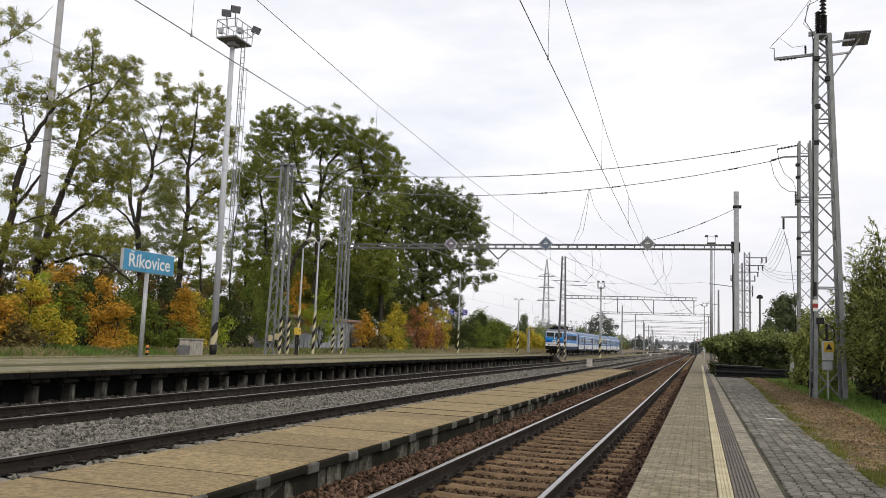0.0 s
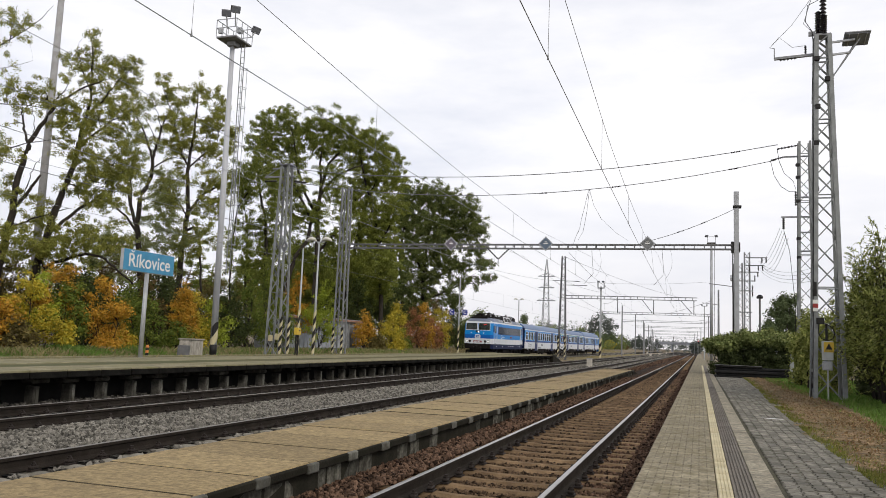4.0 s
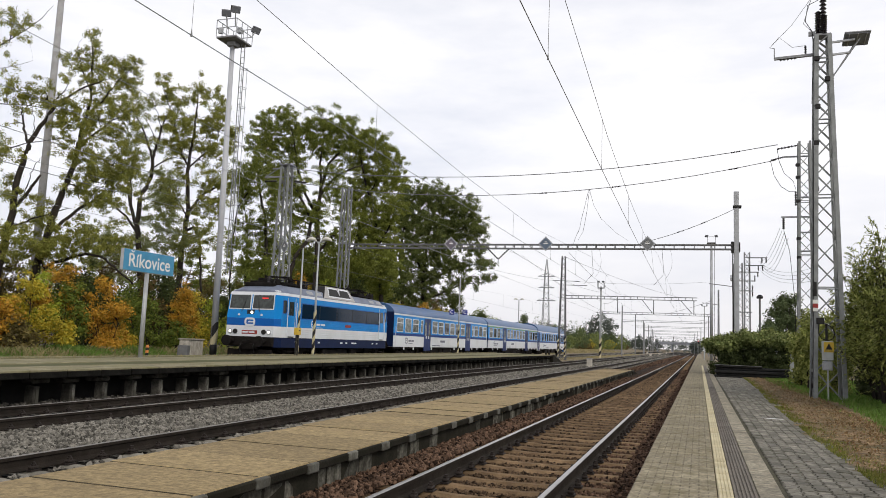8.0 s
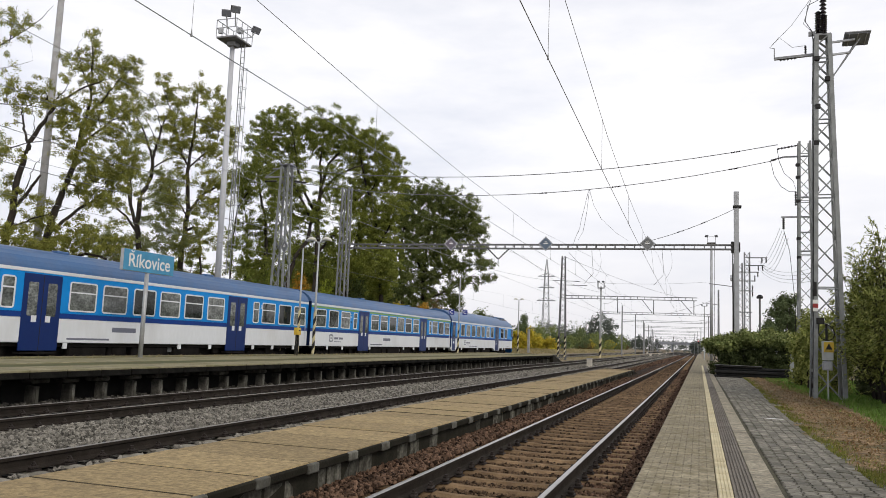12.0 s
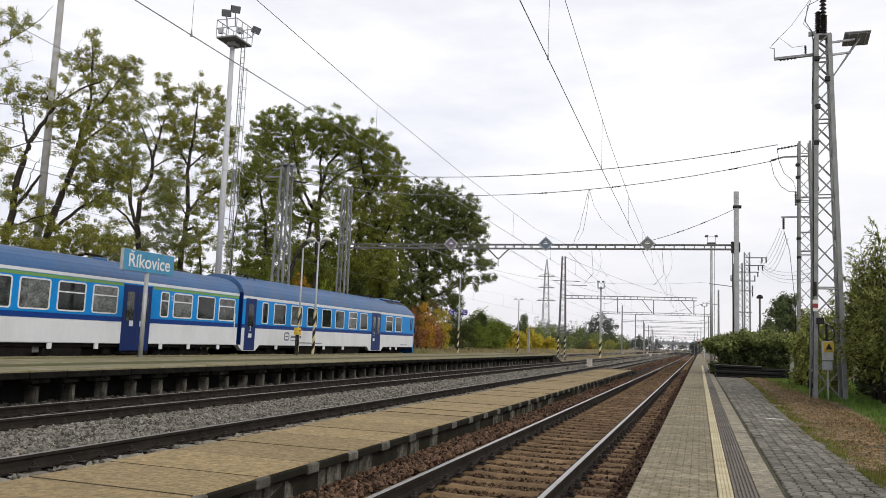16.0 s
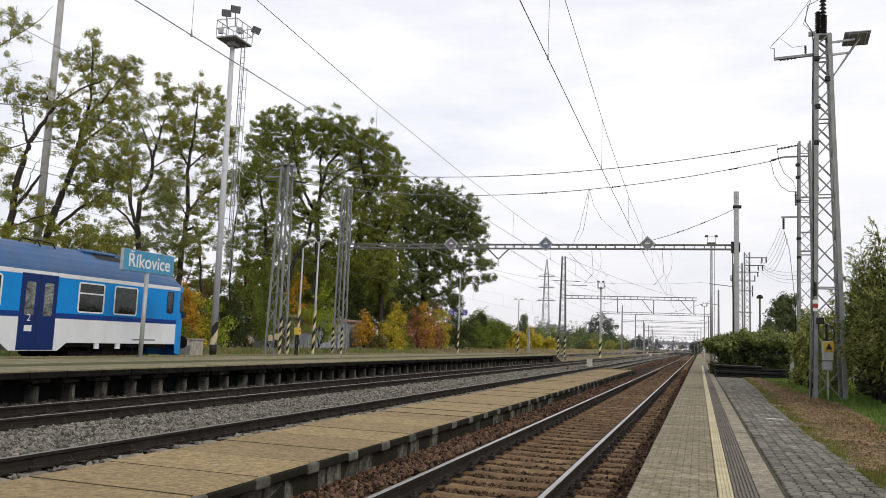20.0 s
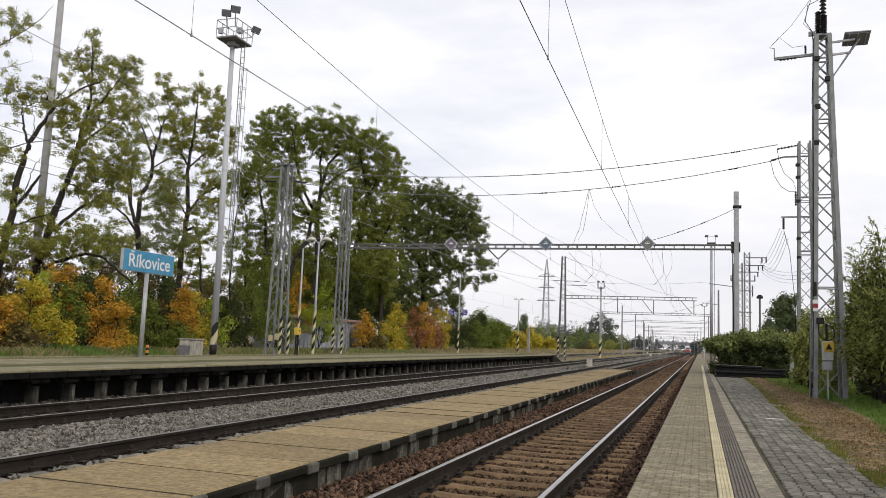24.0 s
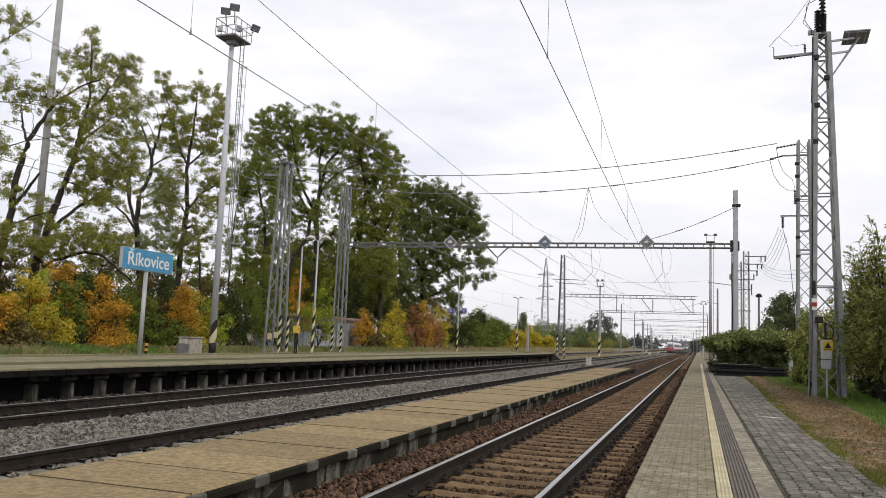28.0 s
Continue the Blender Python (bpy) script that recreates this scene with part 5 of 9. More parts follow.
# stacked black matting at the end of the paving
t = thing("stacked_mats", "stack of black rubber crossing panels below the hedge", "stack", (2.75, 45.6, 0.1))
for k, (x0, x1, z, h, d, tip) in enumerate(((-1.98, 1.15, 0.0, 0.15, 0.8, 0.0), (-1.86, 1.95, 0.16, 0.13, 0.74, 0.0), (-1.95, 1.55, 0.30, 0.15, 0.82, -0.3), (-1.90, 1.98, 0.47, 0.12, 0.70, -0.8), (-1.97, 0.40, 0.60, 0.10, 0.78, 0.0))):
    panel = part("panel", Build().box(x0, x1, -d, d, z, z + h, 0.03), M_RUBBER, t)
    panel.rotation_euler = (0, radians(tip), radians(0.8 * (k % 3 - 1)))
part("top_rim", Build().box(-1.96, 0.38, -0.80, -0.70, 0.70, 0.73, 0.01), M_GALV_FAR, t, "grey upper edge")
t = thing("post_box", "small white box on a grey post beside the shrubs", "post box", (4.0, 39.0, 0.1))
part("post", Build().cyl((0, 0, 0), (0, 0, 0.6), 0.035, n=8), M_GALV_DARK, t)
part("box", Build().box(-0.10, 0.10, -0.1, 0.1, 0.62, 0.98, 0.01), M_PALE_BOX, t)
part("upper_box", Build().box(-0.06, 0.06, -0.08, 0.08, 0.98, 1.42, 0.01), M_PALE_BOX, t)
t = thing("street_lamp", "single grey lamp post with a dark head beyond the hedge", "lamp post", (6.12, 90, 0.2))
part("pole", Build().cyl((0, 0, 0), (0, 0, 7.2), 0.13, 0.1, n=10), M_GALV_FAR, t)
part("head", Build().box(-0.32, 0.32, -0.25, 0.25, 7.1, 7.35, 0.05).box(-0.18, 0.2, -0.15, 0.15, 7.35, 7.5, 0.04), M_BLACK, t)

t = thing("street_lamp", "distant grey lamp post with two heads on the low platform", "lamp post", (0.72, 130, NEAR_TOP))
part("pole", Build().cyl((0, 0, 0), (0, 0, 8.3), 0.09, 0.07, n=8), M_GALV, t)
part("bracket", Build().bar((-0.42, 0, 8.3), (0.42, 0, 8.3), 0.07), M_GALV_DARK, t)
for s in (-1, 1):
    part("lamp_head", Build().box(s * 0.36 - 0.12, s * 0.36 + 0.12, -0.2, 0.2, 8.34, 8.62, 0.04), M_GALV, t)

# signals and the road bridge in the distance
for x, y, z in ((-0.2, 230, 3.9), (-13.5, 300, 5.6), (-9.0, 300, 5.9), (-5.0, 300, 5.9)):
    t = thing("railway_signal", "distant railway signal with a black head" + (" showing red" if y == 230 else ""), "signal", (x, y, -0.3))
    part("mast", Build().cyl((0, 0, 0), (0, 0, z), 0.06, n=8), M_GALV_DARK, t)
    part("head", Build().box(-0.14, 0.14, -0.2, 0.1, z - 0.15, z + 0.6, 0.06), M_BLACK, t)
    if y == 230:
        part("red_light", Build().cyl((0, -0.22, z + 0.35), (0, -0.3, z + 0.35), 0.12, n=14), M_RED_LAMP, t, "glowing red light")
t = thing("road_bridge", "distant concrete road bridge across the railway", "bridge", (-12, 470, 0))
part("deck", Build().box(-12, 22, -5, 5, 4.3, 5.2, 0.1), M_HAZED_CONC, t)
part("parapet", Build().box(-12, 22, -5.2, -5.0, 5.2, 5.8), M_HAZED_CONC, t)
for x in (-11, -3, 8, 18):
    part("pier", Build().box(x - 0.4, x + 0.4, -4, 4, 0, 4.3), M_HAZED_CONC, t)

# ---- overhead wires ----
def hang(p, q, sag, n=14):
    p, q = Vector(p), Vector(q)
    return [p.lerp(q, i / n) - Vector((0, 0, 4 * sag * (i / n) * (1 - i / n))) for i in range(n + 1)]


def overhead(label, contact, messenger, drops):
    """One track's contact wire, messenger and droppers, given as (x, y, z) runs."""
    t = thing("overhead_line", label, "overhead wire", kind="structure")

    def height(run, y):
        for a, b in zip(run, run[1:]):
            if a[1] <= y <= b[1]:
                k = (y - a[1]) / (b[1] - a[1])
                return a[0] + (b[0] - a[0]) * k, a[2] + (b[2] - a[2]) * k
        return run[-1][0], run[-1][2]
    part("contact_wire", Build().tube(contact, 0.0075, 5), M_WIRE, t)
    part("messenger_wire", Build().tube(messenger, 0.006, 5), M_WIRE, t)
    for y in drops:
        (xa, za), (xb, zb) = height(contact, y), height(messenger, y)
        part("dropper", Build().tube([(xa, y, za), (xb, y, zb)], 0.004, 4), M_WIRE_THIN, t)
        part("dropper_clamp", Build().cyl((xa, y, za - 0.02), (xa, y, za + 0.09), 0.018, 0.006, n=5), M_WIRE, t)


overhead("contact wire, messenger and droppers above the nearest track",
         [(T1, -5, 6.1), (T1, 9.7, 6.05), (T1, 19, 5.82), (T1, 30, 5.6), (T1, 47, 5.38), (T1, 92, 5.4), (T1, 129, 5.4), (T1 - 0.1, 200, 5.4), (T1 - 1.2, 310, 5.4)],
         [(T1, -5, 9.0), (T1, 13.2, 7.6), (T1, 20, 6.95), (T1, 27, 6.56), (T1 - 0.1, 38, 6.6), (T1 - 0.3, 52, 7.6), (T1, 72, 6.4), (T1, 92, 7.0), (T1, 129, 7.0), (T1 - 0.1, 200, 6.8), (T1 - 1.2, 310, 7)],
         (4, 11.75, 18.9, 26.5, 34, 42, 60, 68, 76, 84, 100, 110))
overhead("contact wire, messenger and droppers above the second track",
         [(T2, -5, 5.65), (T2, 8, 5.65), (T2, 30, 5.6), (T2, 92, 5.5), (T2, 200, 5.5), (T2 - 1.2, 310, 5.5)],
         [(T2, -5, 7.0), (T2, 10.5, 6.86), (T2, 15.5, 6.66), (T2, 22, 6.53), (T2, 33, 6.5), (T2, 52, 7.4), (T2, 72, 6.4), (T2, 92, 7.0), (T2, 200, 7.0), (T2 - 1.2, 310, 7)],
         (3, 8.9, 15.5, 22.1, 29, 37, 45, 60, 68, 76, 84, 100, 110))
overhead("contact wire and messenger above the platform track",
         [(T3, -5, 5.6), (T3, 92, 5.5), (T3, 200, 5.5), (T3 - 1.2, 310, 5.5)],
         [(T3, -5, 7.3), (T3, 18, 6.4), (T3, 52, 7.4), (T3, 72, 6.4), (T3, 92, 7.0), (T3, 200, 7.0), (T3 - 1.2, 310, 7)],
         (26, 34, 44, 60, 68, 76, 84, 100))
overhead("contact wire and messenger above the train's track",
         [(T4, -40, 5.55), (T4, 92, 5.5), (T4, 200, 5.5), (T4 - 1.2, 310, 5.5)],
         [(T4, -40, 7.3), (T4, 10, 6.5), (T4, 40, 7.4), (T4, 66, 6.4), (T4, 92, 7.0), (T4, 129, 6.9), (T4, 200, 7.0), (T4 - 1.2, 310, 7)],
         (15, 28, 48, 60, 72, 84, 100))


def span(label, p, q, sag, r=0.02, knobs=()):
    t = thing("span_wire", label, "wire", kind="structure")
    pts = hang(p, q, sag)
    part("wire", Build().tube(pts, r, 5), M_WIRE, t)
    for k in knobs:
        c, d = pts[k], (pts[k + 1] - pts[k]).normalized() * 0.22
        b = Build()
        insulator(b, c - d, c + d, 0.05, 6)
        part("insulator", b, M_INSULATOR, t)


span("thick wire spanning all the tracks between two towers", (-23.2, 40.3, 11.3), (3.6, 40.3, 11.62), 1.0, 0.021, (13,))
span("lower wire spanning all the tracks between two towers", (-23.0, 40.3, 10.5), (3.5, 40.3, 10.85), 1.25, 0.019, (8, 10, 13))
span("wire running from the gantry mast down over the near track", (2.1, 52, 10.5), (-3.0, 52, 8.5), 0.15, 0.02, (5, 9))
span("feeder wire running on from the long gantry", (-8.57, 52, 7.41), (-2.06, 92, 7.37), 0.25, 0.013)
span("feeder wire running on from the long gantry", (-8.31, 52, 7.71), (-8.35, 92, 7.5), 0.5, 0.013)
span("feeder wire running on from the long gantry", (-12.5, 52, 8.0), (-11.1, 92, 7.84), 0.5, 0.013)
span("cross-span wire above the second gantry", (-15.2, 92, 9.1), (1.4, 110, 10.7), 0.35, 0.013)
span("wire from the distant beam to the floodlight mast", (-4.69, 129.3, 7.19), (1.43, 110, 8.14), 0.1, 0.02)
span("wire from the lamp mast to the second gantry", (-15.0, 129.3, 8.6), (-9.0, 92, 7.2), 0.3, 0.016)
span("feeder wire along the far track", (T4 + 1.0, 52, 8.4), (-16.4, 92, 9.1), 0.5, 0.013)
span("feeder wire along the far track", (-16.4, 92, 9.1), (-16.5, 170, 8.4), 0.8, 0.018)
for k in range(4):
    span("slack wire to the switch mast among the shrubs", (5.14, 75, 9.62 - 0.25 * k), (5.05, 40.3, 5.6 - 0.2 * k), 0.5, 0.010)
for k in range(5):
    span("slack wire between the switch masts", (3.66 + 0.09 * k, 40.3, 7.5 - 0.12 * k), (5.0 + 0.12 * k, 75, 9.65 - 0.12 * k), 0.5 + 0.12 * k, 0.010)
t = thing("jumper_cable", "pair of slack jumper cables under the span wire", "wire")
for run in ([(-5.47, 40.3, 9.6), (-5.7, 41, 9.2), (-5.95, 42, 8.85), (-6.3, 43.5, 8.55), (-6.6, 45, 8.26), (-7.0, 46.2, 7.95), (-7.25, 47, 7.63)], [(-5.45, 40.3, 9.6), (-5.6, 41, 9.1), (-5.8, 42, 8.7), (-6.1, 43.5, 8.35), (-6.4, 45, 8.1), (-6.9, 46.5, 7.8)], [(-5.44, 40.3, 9.6), (-5.35, 41.3, 9.0), (-5.14, 43, 8.5), (-4.64, 46, 8.16), (-4.23, 50, 8.2)]):
    part("cable", Build().tube(run, 0.010, 4), M_WIRE, t)
for x0, z0, x1, z1 in ((-24, 9.5, -27.5, 9.0), (-24, 8.2, -27.5, 7.6)):
    span("thin wire running along the trees", (x0, 52, z0), (x1, 5, z1 + 1.0), 0.6, 0.016)


# ---- the train: x = +1.42 is the side towards the platform, y runs back from each vehicle's front ----
def rounded(w, h, r, seg=3):
    pts = []
    for cx, cy, a0 in ((w / 2 - r, h / 2 - r, 0), (-w / 2 + r, h / 2 - r, 90), (-w / 2 + r, -h / 2 + r, 180), (w / 2 - r, -h / 2 + r, 270)):
        for i in range(seg + 1):
            a = radians(a0 + 90 * i / seg)
            pts.append((cx + r * math.cos(a), cy + r * math.sin(a)))
    return pts


def ring_shape(w, h, r, rim, depth):
    """A rounded window frame in the y-z plane, facing +x."""
    o, i = rounded(w, h, r), rounded(w - 2 * rim, h - 2 * rim, max(0.02, r - rim))
    n = len(o)
    v = [(x, a, c) for x in (0, depth) for loop in (o, i) for a, c in loop]
    f = []
    for k in range(n):
        j = (k + 1) % n
        f += [(2 * n + k, 2 * n + j, 3 * n + j, 3 * n + k), (k, j, 2 * n + j, 2 * n + k), (n + k, 3 * n + k, 3 * n + j, n + j)]
    return Build().add(v, f)


def pane_shape(w, h, r, x=0.004):
    p = rounded(w, h, r)
    n = len(p)
    v = [(x, a, c) for a, c in p] + [(-0.02, a, c) for a, c in p]
    return Build().add(v, [tuple(range(n))] + [(k, n + k, n + (k + 1) % n, (k + 1) % n) for k in range(n)])


WINDOW_CACHE = {}


def window(parent, side_x, y, z, w, h, divided=False, rim=0.05, glass=None, rim_mat=None, r=0.10, name="window"):
    """A framed pane on both sides of a vehicle."""
    glass, rim_mat = glass or M_T_GLASS, rim_mat or M_T_TRIM
    key = (round(w, 2), round(h, 2), rim, glass.name, rim_mat.name, divided)
    if key not in WINDOW_CACHE:
        a = ring_shape(w, h, r, rim, 0.018).mesh("window_rim")
        a.materials.append(rim_mat)
        g = pane_shape(w - rim, h - rim, r * 0.8).mesh("window_pane")
        g.materials.append(glass)
        d = None
        if divided:
            d = Build().box(0.0, 0.014, -w / 2 + rim, w / 2 - rim, h * 0.14 - 0.022, h * 0.14 + 0.022).mesh("window_bar")
            d.materials.append(rim_mat)
        WINDOW_CACHE[key] = (a, g, d)
    a, g, d = WINDOW_CACHE[key]
    for s in (1, -1):
        ob = part(name, a, None, parent, at=(s * side_x, y, z))
        if s < 0:
            ob.rotation_euler = (0, 0, math.pi)
        part("pane", g, None, ob)
        if d:
            part("sash_bar", d, None, ob)


def door(parent, side_x, y, z0, z1, w, leaves=2, marks=True):
    """A navy folding door with a window in each leaf."""
    for s in (1, -1):
        dr = part("door", Build().box(-0.03, 0.012, -w / 2, w / 2, z0, z1, 0.006), M_T_NAVY, parent, "dark blue door", at=(s * side_x, y, 0))
        if s < 0:
            dr.rotation_euler = (0, 0, math.pi)
        lw = w / leaves
        for k in range(leaves):
            c = -w / 2 + lw * (k + 0.5)
            gp = pane_shape(lw * 0.50, (z1 - z0) * 0.44, 0.05).mesh("door_pane")
            gp.materials.append(M_T_GLASS_PALE if leaves == 2 else M_T_GLASS)
            part("pane", gp, None, dr, at=(0.012, c, z0 + (z1 - z0) * 0.67))
            if marks:
                part("notice", Build().box(0.013, 0.016, c - 0.10 + 0.1 * (1 - 2 * k), c + 0.10 + 0.1 * (1 - 2 * k), z0 + 0.86, z0 + 1.06), M_T_TRIM, dr, "white pictogram plate")
        if leaves == 2:
            part("seam", Build().box(0.012, 0.015, -0.012, 0.012, z0 + 0.02, z1 - 0.02), M_BLACK, dr)


def wheelset(parent, y, r):
    b = Build()
    for s in (-1, 1):
        b.cyl((s * 0.68, 0, 0), (s * 0.81, 0, 0), r, n=20)
        b.cyl((s * 0.81, 0, 0), (s * 0.84, 0, 0), r * 0.8, r * 0.75, n=20)
        b.bar((s * 0.845, 0, -r * 0.6), (s * 0.845, 0, r * 0.6), 0.08, 0.02)
    b.cyl((-0.95, 0, 0), (0.95, 0, 0), 0.08, n=10)
    ob = part("wheelset", b, M_T_GEAR, parent, "grimy steel wheelset", at=(0, y, r))
    WHEELS.append((ob, y, r))
    return ob


WHEELS = []


def bogie(parent, y, base, r):
    b = Build()
    for s in (-1, 1):
        b.box(s * 0.98 - 0.09, s * 0.98 + 0.09, y - base / 2 - 0.55, y + base / 2 + 0.55, r + 0.05, r + 0.27, 0.04)
        for d in (-base / 2, base / 2):
            b.box(s * 1.0 - 0.13, s * 1.0 + 0.13, y + d - 0.17, y + d + 0.17, r - 0.17, r + 0.2, 0.05)
            b.cyl((s * 1.0, y + d - 0.33, r), (s * 1.0, y + d - 0.33, r + 0.4), 0.09, n=8)
            b.cyl((s * 1.0, y + d + 0.33, r), (s * 1.0, y + d + 0.33, r + 0.4), 0.09, n=8)
        b.box(s * 1.05 - 0.1, s * 1.05 + 0.1, y - 0.3, y + 0.3, r - 0.1, r + 0.45, 0.05)
    b.box(-0.95, 0.95, y - 0.25, y + 0.25, r + 0.1, r + 0.4)
    part("bogie_frame", b, M_T_GEAR, parent, "dark bogie frame")
    for d in (-base / 2, base / 2):
        wheelset(parent, y + d, r)


def buffers(parent, y, d, z=1.05):
    for s in (-1, 1):
        part("buffer", Build().cyl((s * 0.875, y, z), (s * 0.875, y + d * 0.42, z), 0.11, n=12).cyl((s * 0.875, y + d * 0.42, z), (s * 0.875, y + d * 0.5, z), 0.25, n=16), M_T_GEAR, parent, "black buffer")
    part("coupling", Build().bar((0, y, z), (0, y + d * 0.45, z - 0.05), 0.12), M_T_GEAR, parent)


def digit(parent, text, x, y, z, size, material):
    cu = bpy.data.curves.new("class_mark", "FONT")
    cu.body, cu.size, cu.extrude, cu.align_x, cu.align_y = text, size, 0.001, "CENTER", "CENTER"
    cu.materials.append(material)
    ob = new("class_number", cu)
    ob.parent = parent
    ob.matrix_basis = Matrix.Translation((x, y, z)) @ Matrix(((0, 0, 1, 0), (1, 0, 0, 0), (0, 1, 0, 0), (0, 0, 0, 1)))
    return ob


def badge(parent, x, y, z, s, material, label):
    """A plain rounded emblem and bars where the operator's mark stands."""
    b = ring_shape(s * 1.25, s, s * 0.28, s * 0.16, 0.004)
    b.box(0, 0.004, -s * 0.32, s * 0.3, -s * 0.06, s * 0.06)
    for c, w, zz in ((1.55, 1.2, -0.02), (3.0, 1.25, -0.02)):
        b.box(0, 0.004, s * (c - 0.55), s * (c - 0.55 + w), s * (zz - 0.14), s * (zz + 0.14))
    b.box(0, 0.004, s * 1.0, s * 3.1, -s * 0.52, -s * 0.44)
    part("emblem", b, material, parent, label, at=(x, y, z))


# locomotive
LOCO = thing("electric_locomotive", "blue and grey-white electric locomotive with lit headlamps", "locomotive", (T4, 116.8, 0))
hw = 1.45
LL = 14.25
for k in range(4):
    part("rib", Build().box(hw - 0.002, hw + 0.016, 2.2, LL - 1.9, 1.34 + k * 0.11, 1.39 + k * 0.11, 0.006), M_T_WHITE, LOCO)


def prism(x, y0b, y0t, y1b, y1t, z0, z1, xt=None, cut=0.15):
    """A body band between two heights, its four corners bevelled in plan."""
    xt = x if xt is None else xt

    def plan(w, p, q, z):
        return [(-w + cut, p, z), (w - cut, p, z), (w, p + 0.42, z), (w, q - 0.42, z), (w - cut, q, z), (-w + cut, q, z), (-w, q - 0.42, z), (-w, p + 0.42, z)]
    return Build().add(plan(x, y0b, y1b, z0) + plan(xt, y0t, y1t, z1), [tuple(range(7, -1, -1)), tuple(range(8, 16))] + [(j, (j + 1) % 8, 8 + (j + 1) % 8, 8 + j) for j in range(8)])


part("underframe_skirt", prism(hw - 0.02, 0.12, 0.12, LL - 0.12, LL - 0.12, 0.78, 1.26), M_T_DARK, LOCO, "dark navy skirt")
part("lower_band", prism(hw, 0.0, 0.0, LL, LL, 1.262, 1.78), M_T_WHITE, LOCO, "grey-white lower band")
part("front_band", prism(hw - 0.012, 0.0, -0.02, LL, LL + 0.02, 1.782, 2.14), M_T_MID, LOCO, "darker blue front band")
part("middle_band", prism(hw, 0.06, 0.06, LL - 0.06, LL - 0.06, 1.7825, 2.139), M_T_BLUE, LOCO, "blue ribbed side band")
part("upper_band", prism(hw, -0.02, 0.13, LL + 0.02, LL - 0.13, 2.142, 3.28, hw - 0.03), M_T_BLUE, LOCO, "azure upper body")
part("cornice", prism(hw - 0.02, 0.125, 0.17, LL - 0.125, LL - 0.17, 3.282, 3.42, hw - 0.06), M_T_TRIM, LOCO, "white cornice stripe")
for k in range(4):
    part("rib", Build().box(hw - 0.004, hw + 0.014, 2.2, LL - 1.9, 1.83 + k * 0.095, 1.875 + k * 0.095, 0.006), M_T_BLUE, LOCO)
part("roof", Build().extrude_y([(-1.40, 3.42), (-1.16, 3.74), (-0.7, 3.84), (0.7, 3.84), (1.16, 3.74), (1.40, 3.42)], 1.15, LL - 1.15, True, True), M_T_ROOF_GREY, LOCO, "grey sloping roof")
for y0, d in ((0.0, 1), (LL, -1)):
    prof = [(-1.40, 3.42), (-1.16, 3.74), (-0.7, 3.84), (0.7, 3.84), (1.16, 3.74), (1.40, 3.42)]
    low = [(x * 0.87, 3.42 + (z - 3.42) * 0.22) for x, z in prof]
    part("roof_slope", Build().add([(x, y0 + d * 0.19, z) for x, z in low] + [(x, y0 + d * 1.149, z) for x, z in prof], [(i, i + 1, 7 + i, 6 + i) for i in range(5)] + [(0, 1, 2, 3, 4, 5)]), M_T_ROOF_GREY, LOCO, "grey roof sloping down to the cab")
part("window_strip", Build().box(hw - 0.02, hw + 0.006, 2.42, 12.6, 2.25, 2.98, 0.01), M_T_STRIP, LOCO, "long dark machine-room window strip")
for x0, x1, z0, z1 in ((2.36, 12.66, 2.20, 2.25), (2.36, 12.66, 2.98, 3.03), (2.36, 2.42, 2.25, 2.98), (12.6, 12.66, 2.25, 2.98)):
    part("strip_frame", Build().box(hw - 0.01, hw + 0.012, x0, x1, z0, z1), M_T_MID, LOCO)
for y in (4.4, 6.45, 8.5, 10.55):
    part("mullion", Build().box(hw, hw + 0.009, y - 0.02, y + 0.02, 2.25, 2.98), M_BLACK, LOCO)
for y0, d in ((0.0, 1), (LL, -1)):
    window(LOCO, hw - 0.005, y0 + d * 0.70, 2.74, 0.40, 0.68, rim=0.03, rim_mat=M_T_MID)
    dr = part("cab_door", Build().box(hw - 0.02, hw + 0.008, y0 + d * 1.0, y0 + d * 1.72, 1.79, 3.2, 0.01), M_T_BLUE, LOCO, "azure cab door")
    part("door_panel", Build().box(hw - 0.02, hw + 0.008, y0 + d * 1.0, y0 + d * 1.72, 1.30, 1.785, 0.01), M_T_WHITE, dr, "grey-white lower door panel")
    for yy in (0.985, 1.72):
        part("door_edge", Build().box(hw - 0.01, hw + 0.012, y0 + d * yy, y0 + d * (yy + 0.02), 1.3, 3.2), M_T_TRIM, dr, "white door edge")
    part("door_window", Build().box(hw + 0.008, hw + 0.014, y0 + d * 1.12, y0 + d * 1.58, 2.35, 3.02, 0.01), M_T_GLASS, dr)
    for yy in (0.92, 1.80):
        part("grab_rail", Build().cyl((hw + 0.05, y0 + d * yy, 1.35), (hw + 0.05, y0 + d * yy, 3.0), 0.022, n=6), M_T_TRIM, LOCO, "white grab rail")
    part("step", Build().box(hw - 0.1, hw + 0.05, y0 + d * 1.1, y0 + d * 1.6, 1.28, 1.33).box(hw - 0.1, hw + 0.05, y0 + d * 1.1, y0 + d * 1.6, 0.55, 0.6), M_T_GEAR, LOCO)
    for k in range(5):
        part("side_louvre", Build().box(hw - 0.003, hw + 0.015, y0 + d * 0.46, y0 + d * 0.90, 1.85 + k * 0.1, 1.9 + k * 0.1, 0.006), M_T_BLUE, LOCO)


def front_plane(z):
    """How far back the sloping cab front stands at height z."""
    return -0.02 + 0.15 * (z - 2.142) / (3.28 - 2.142)


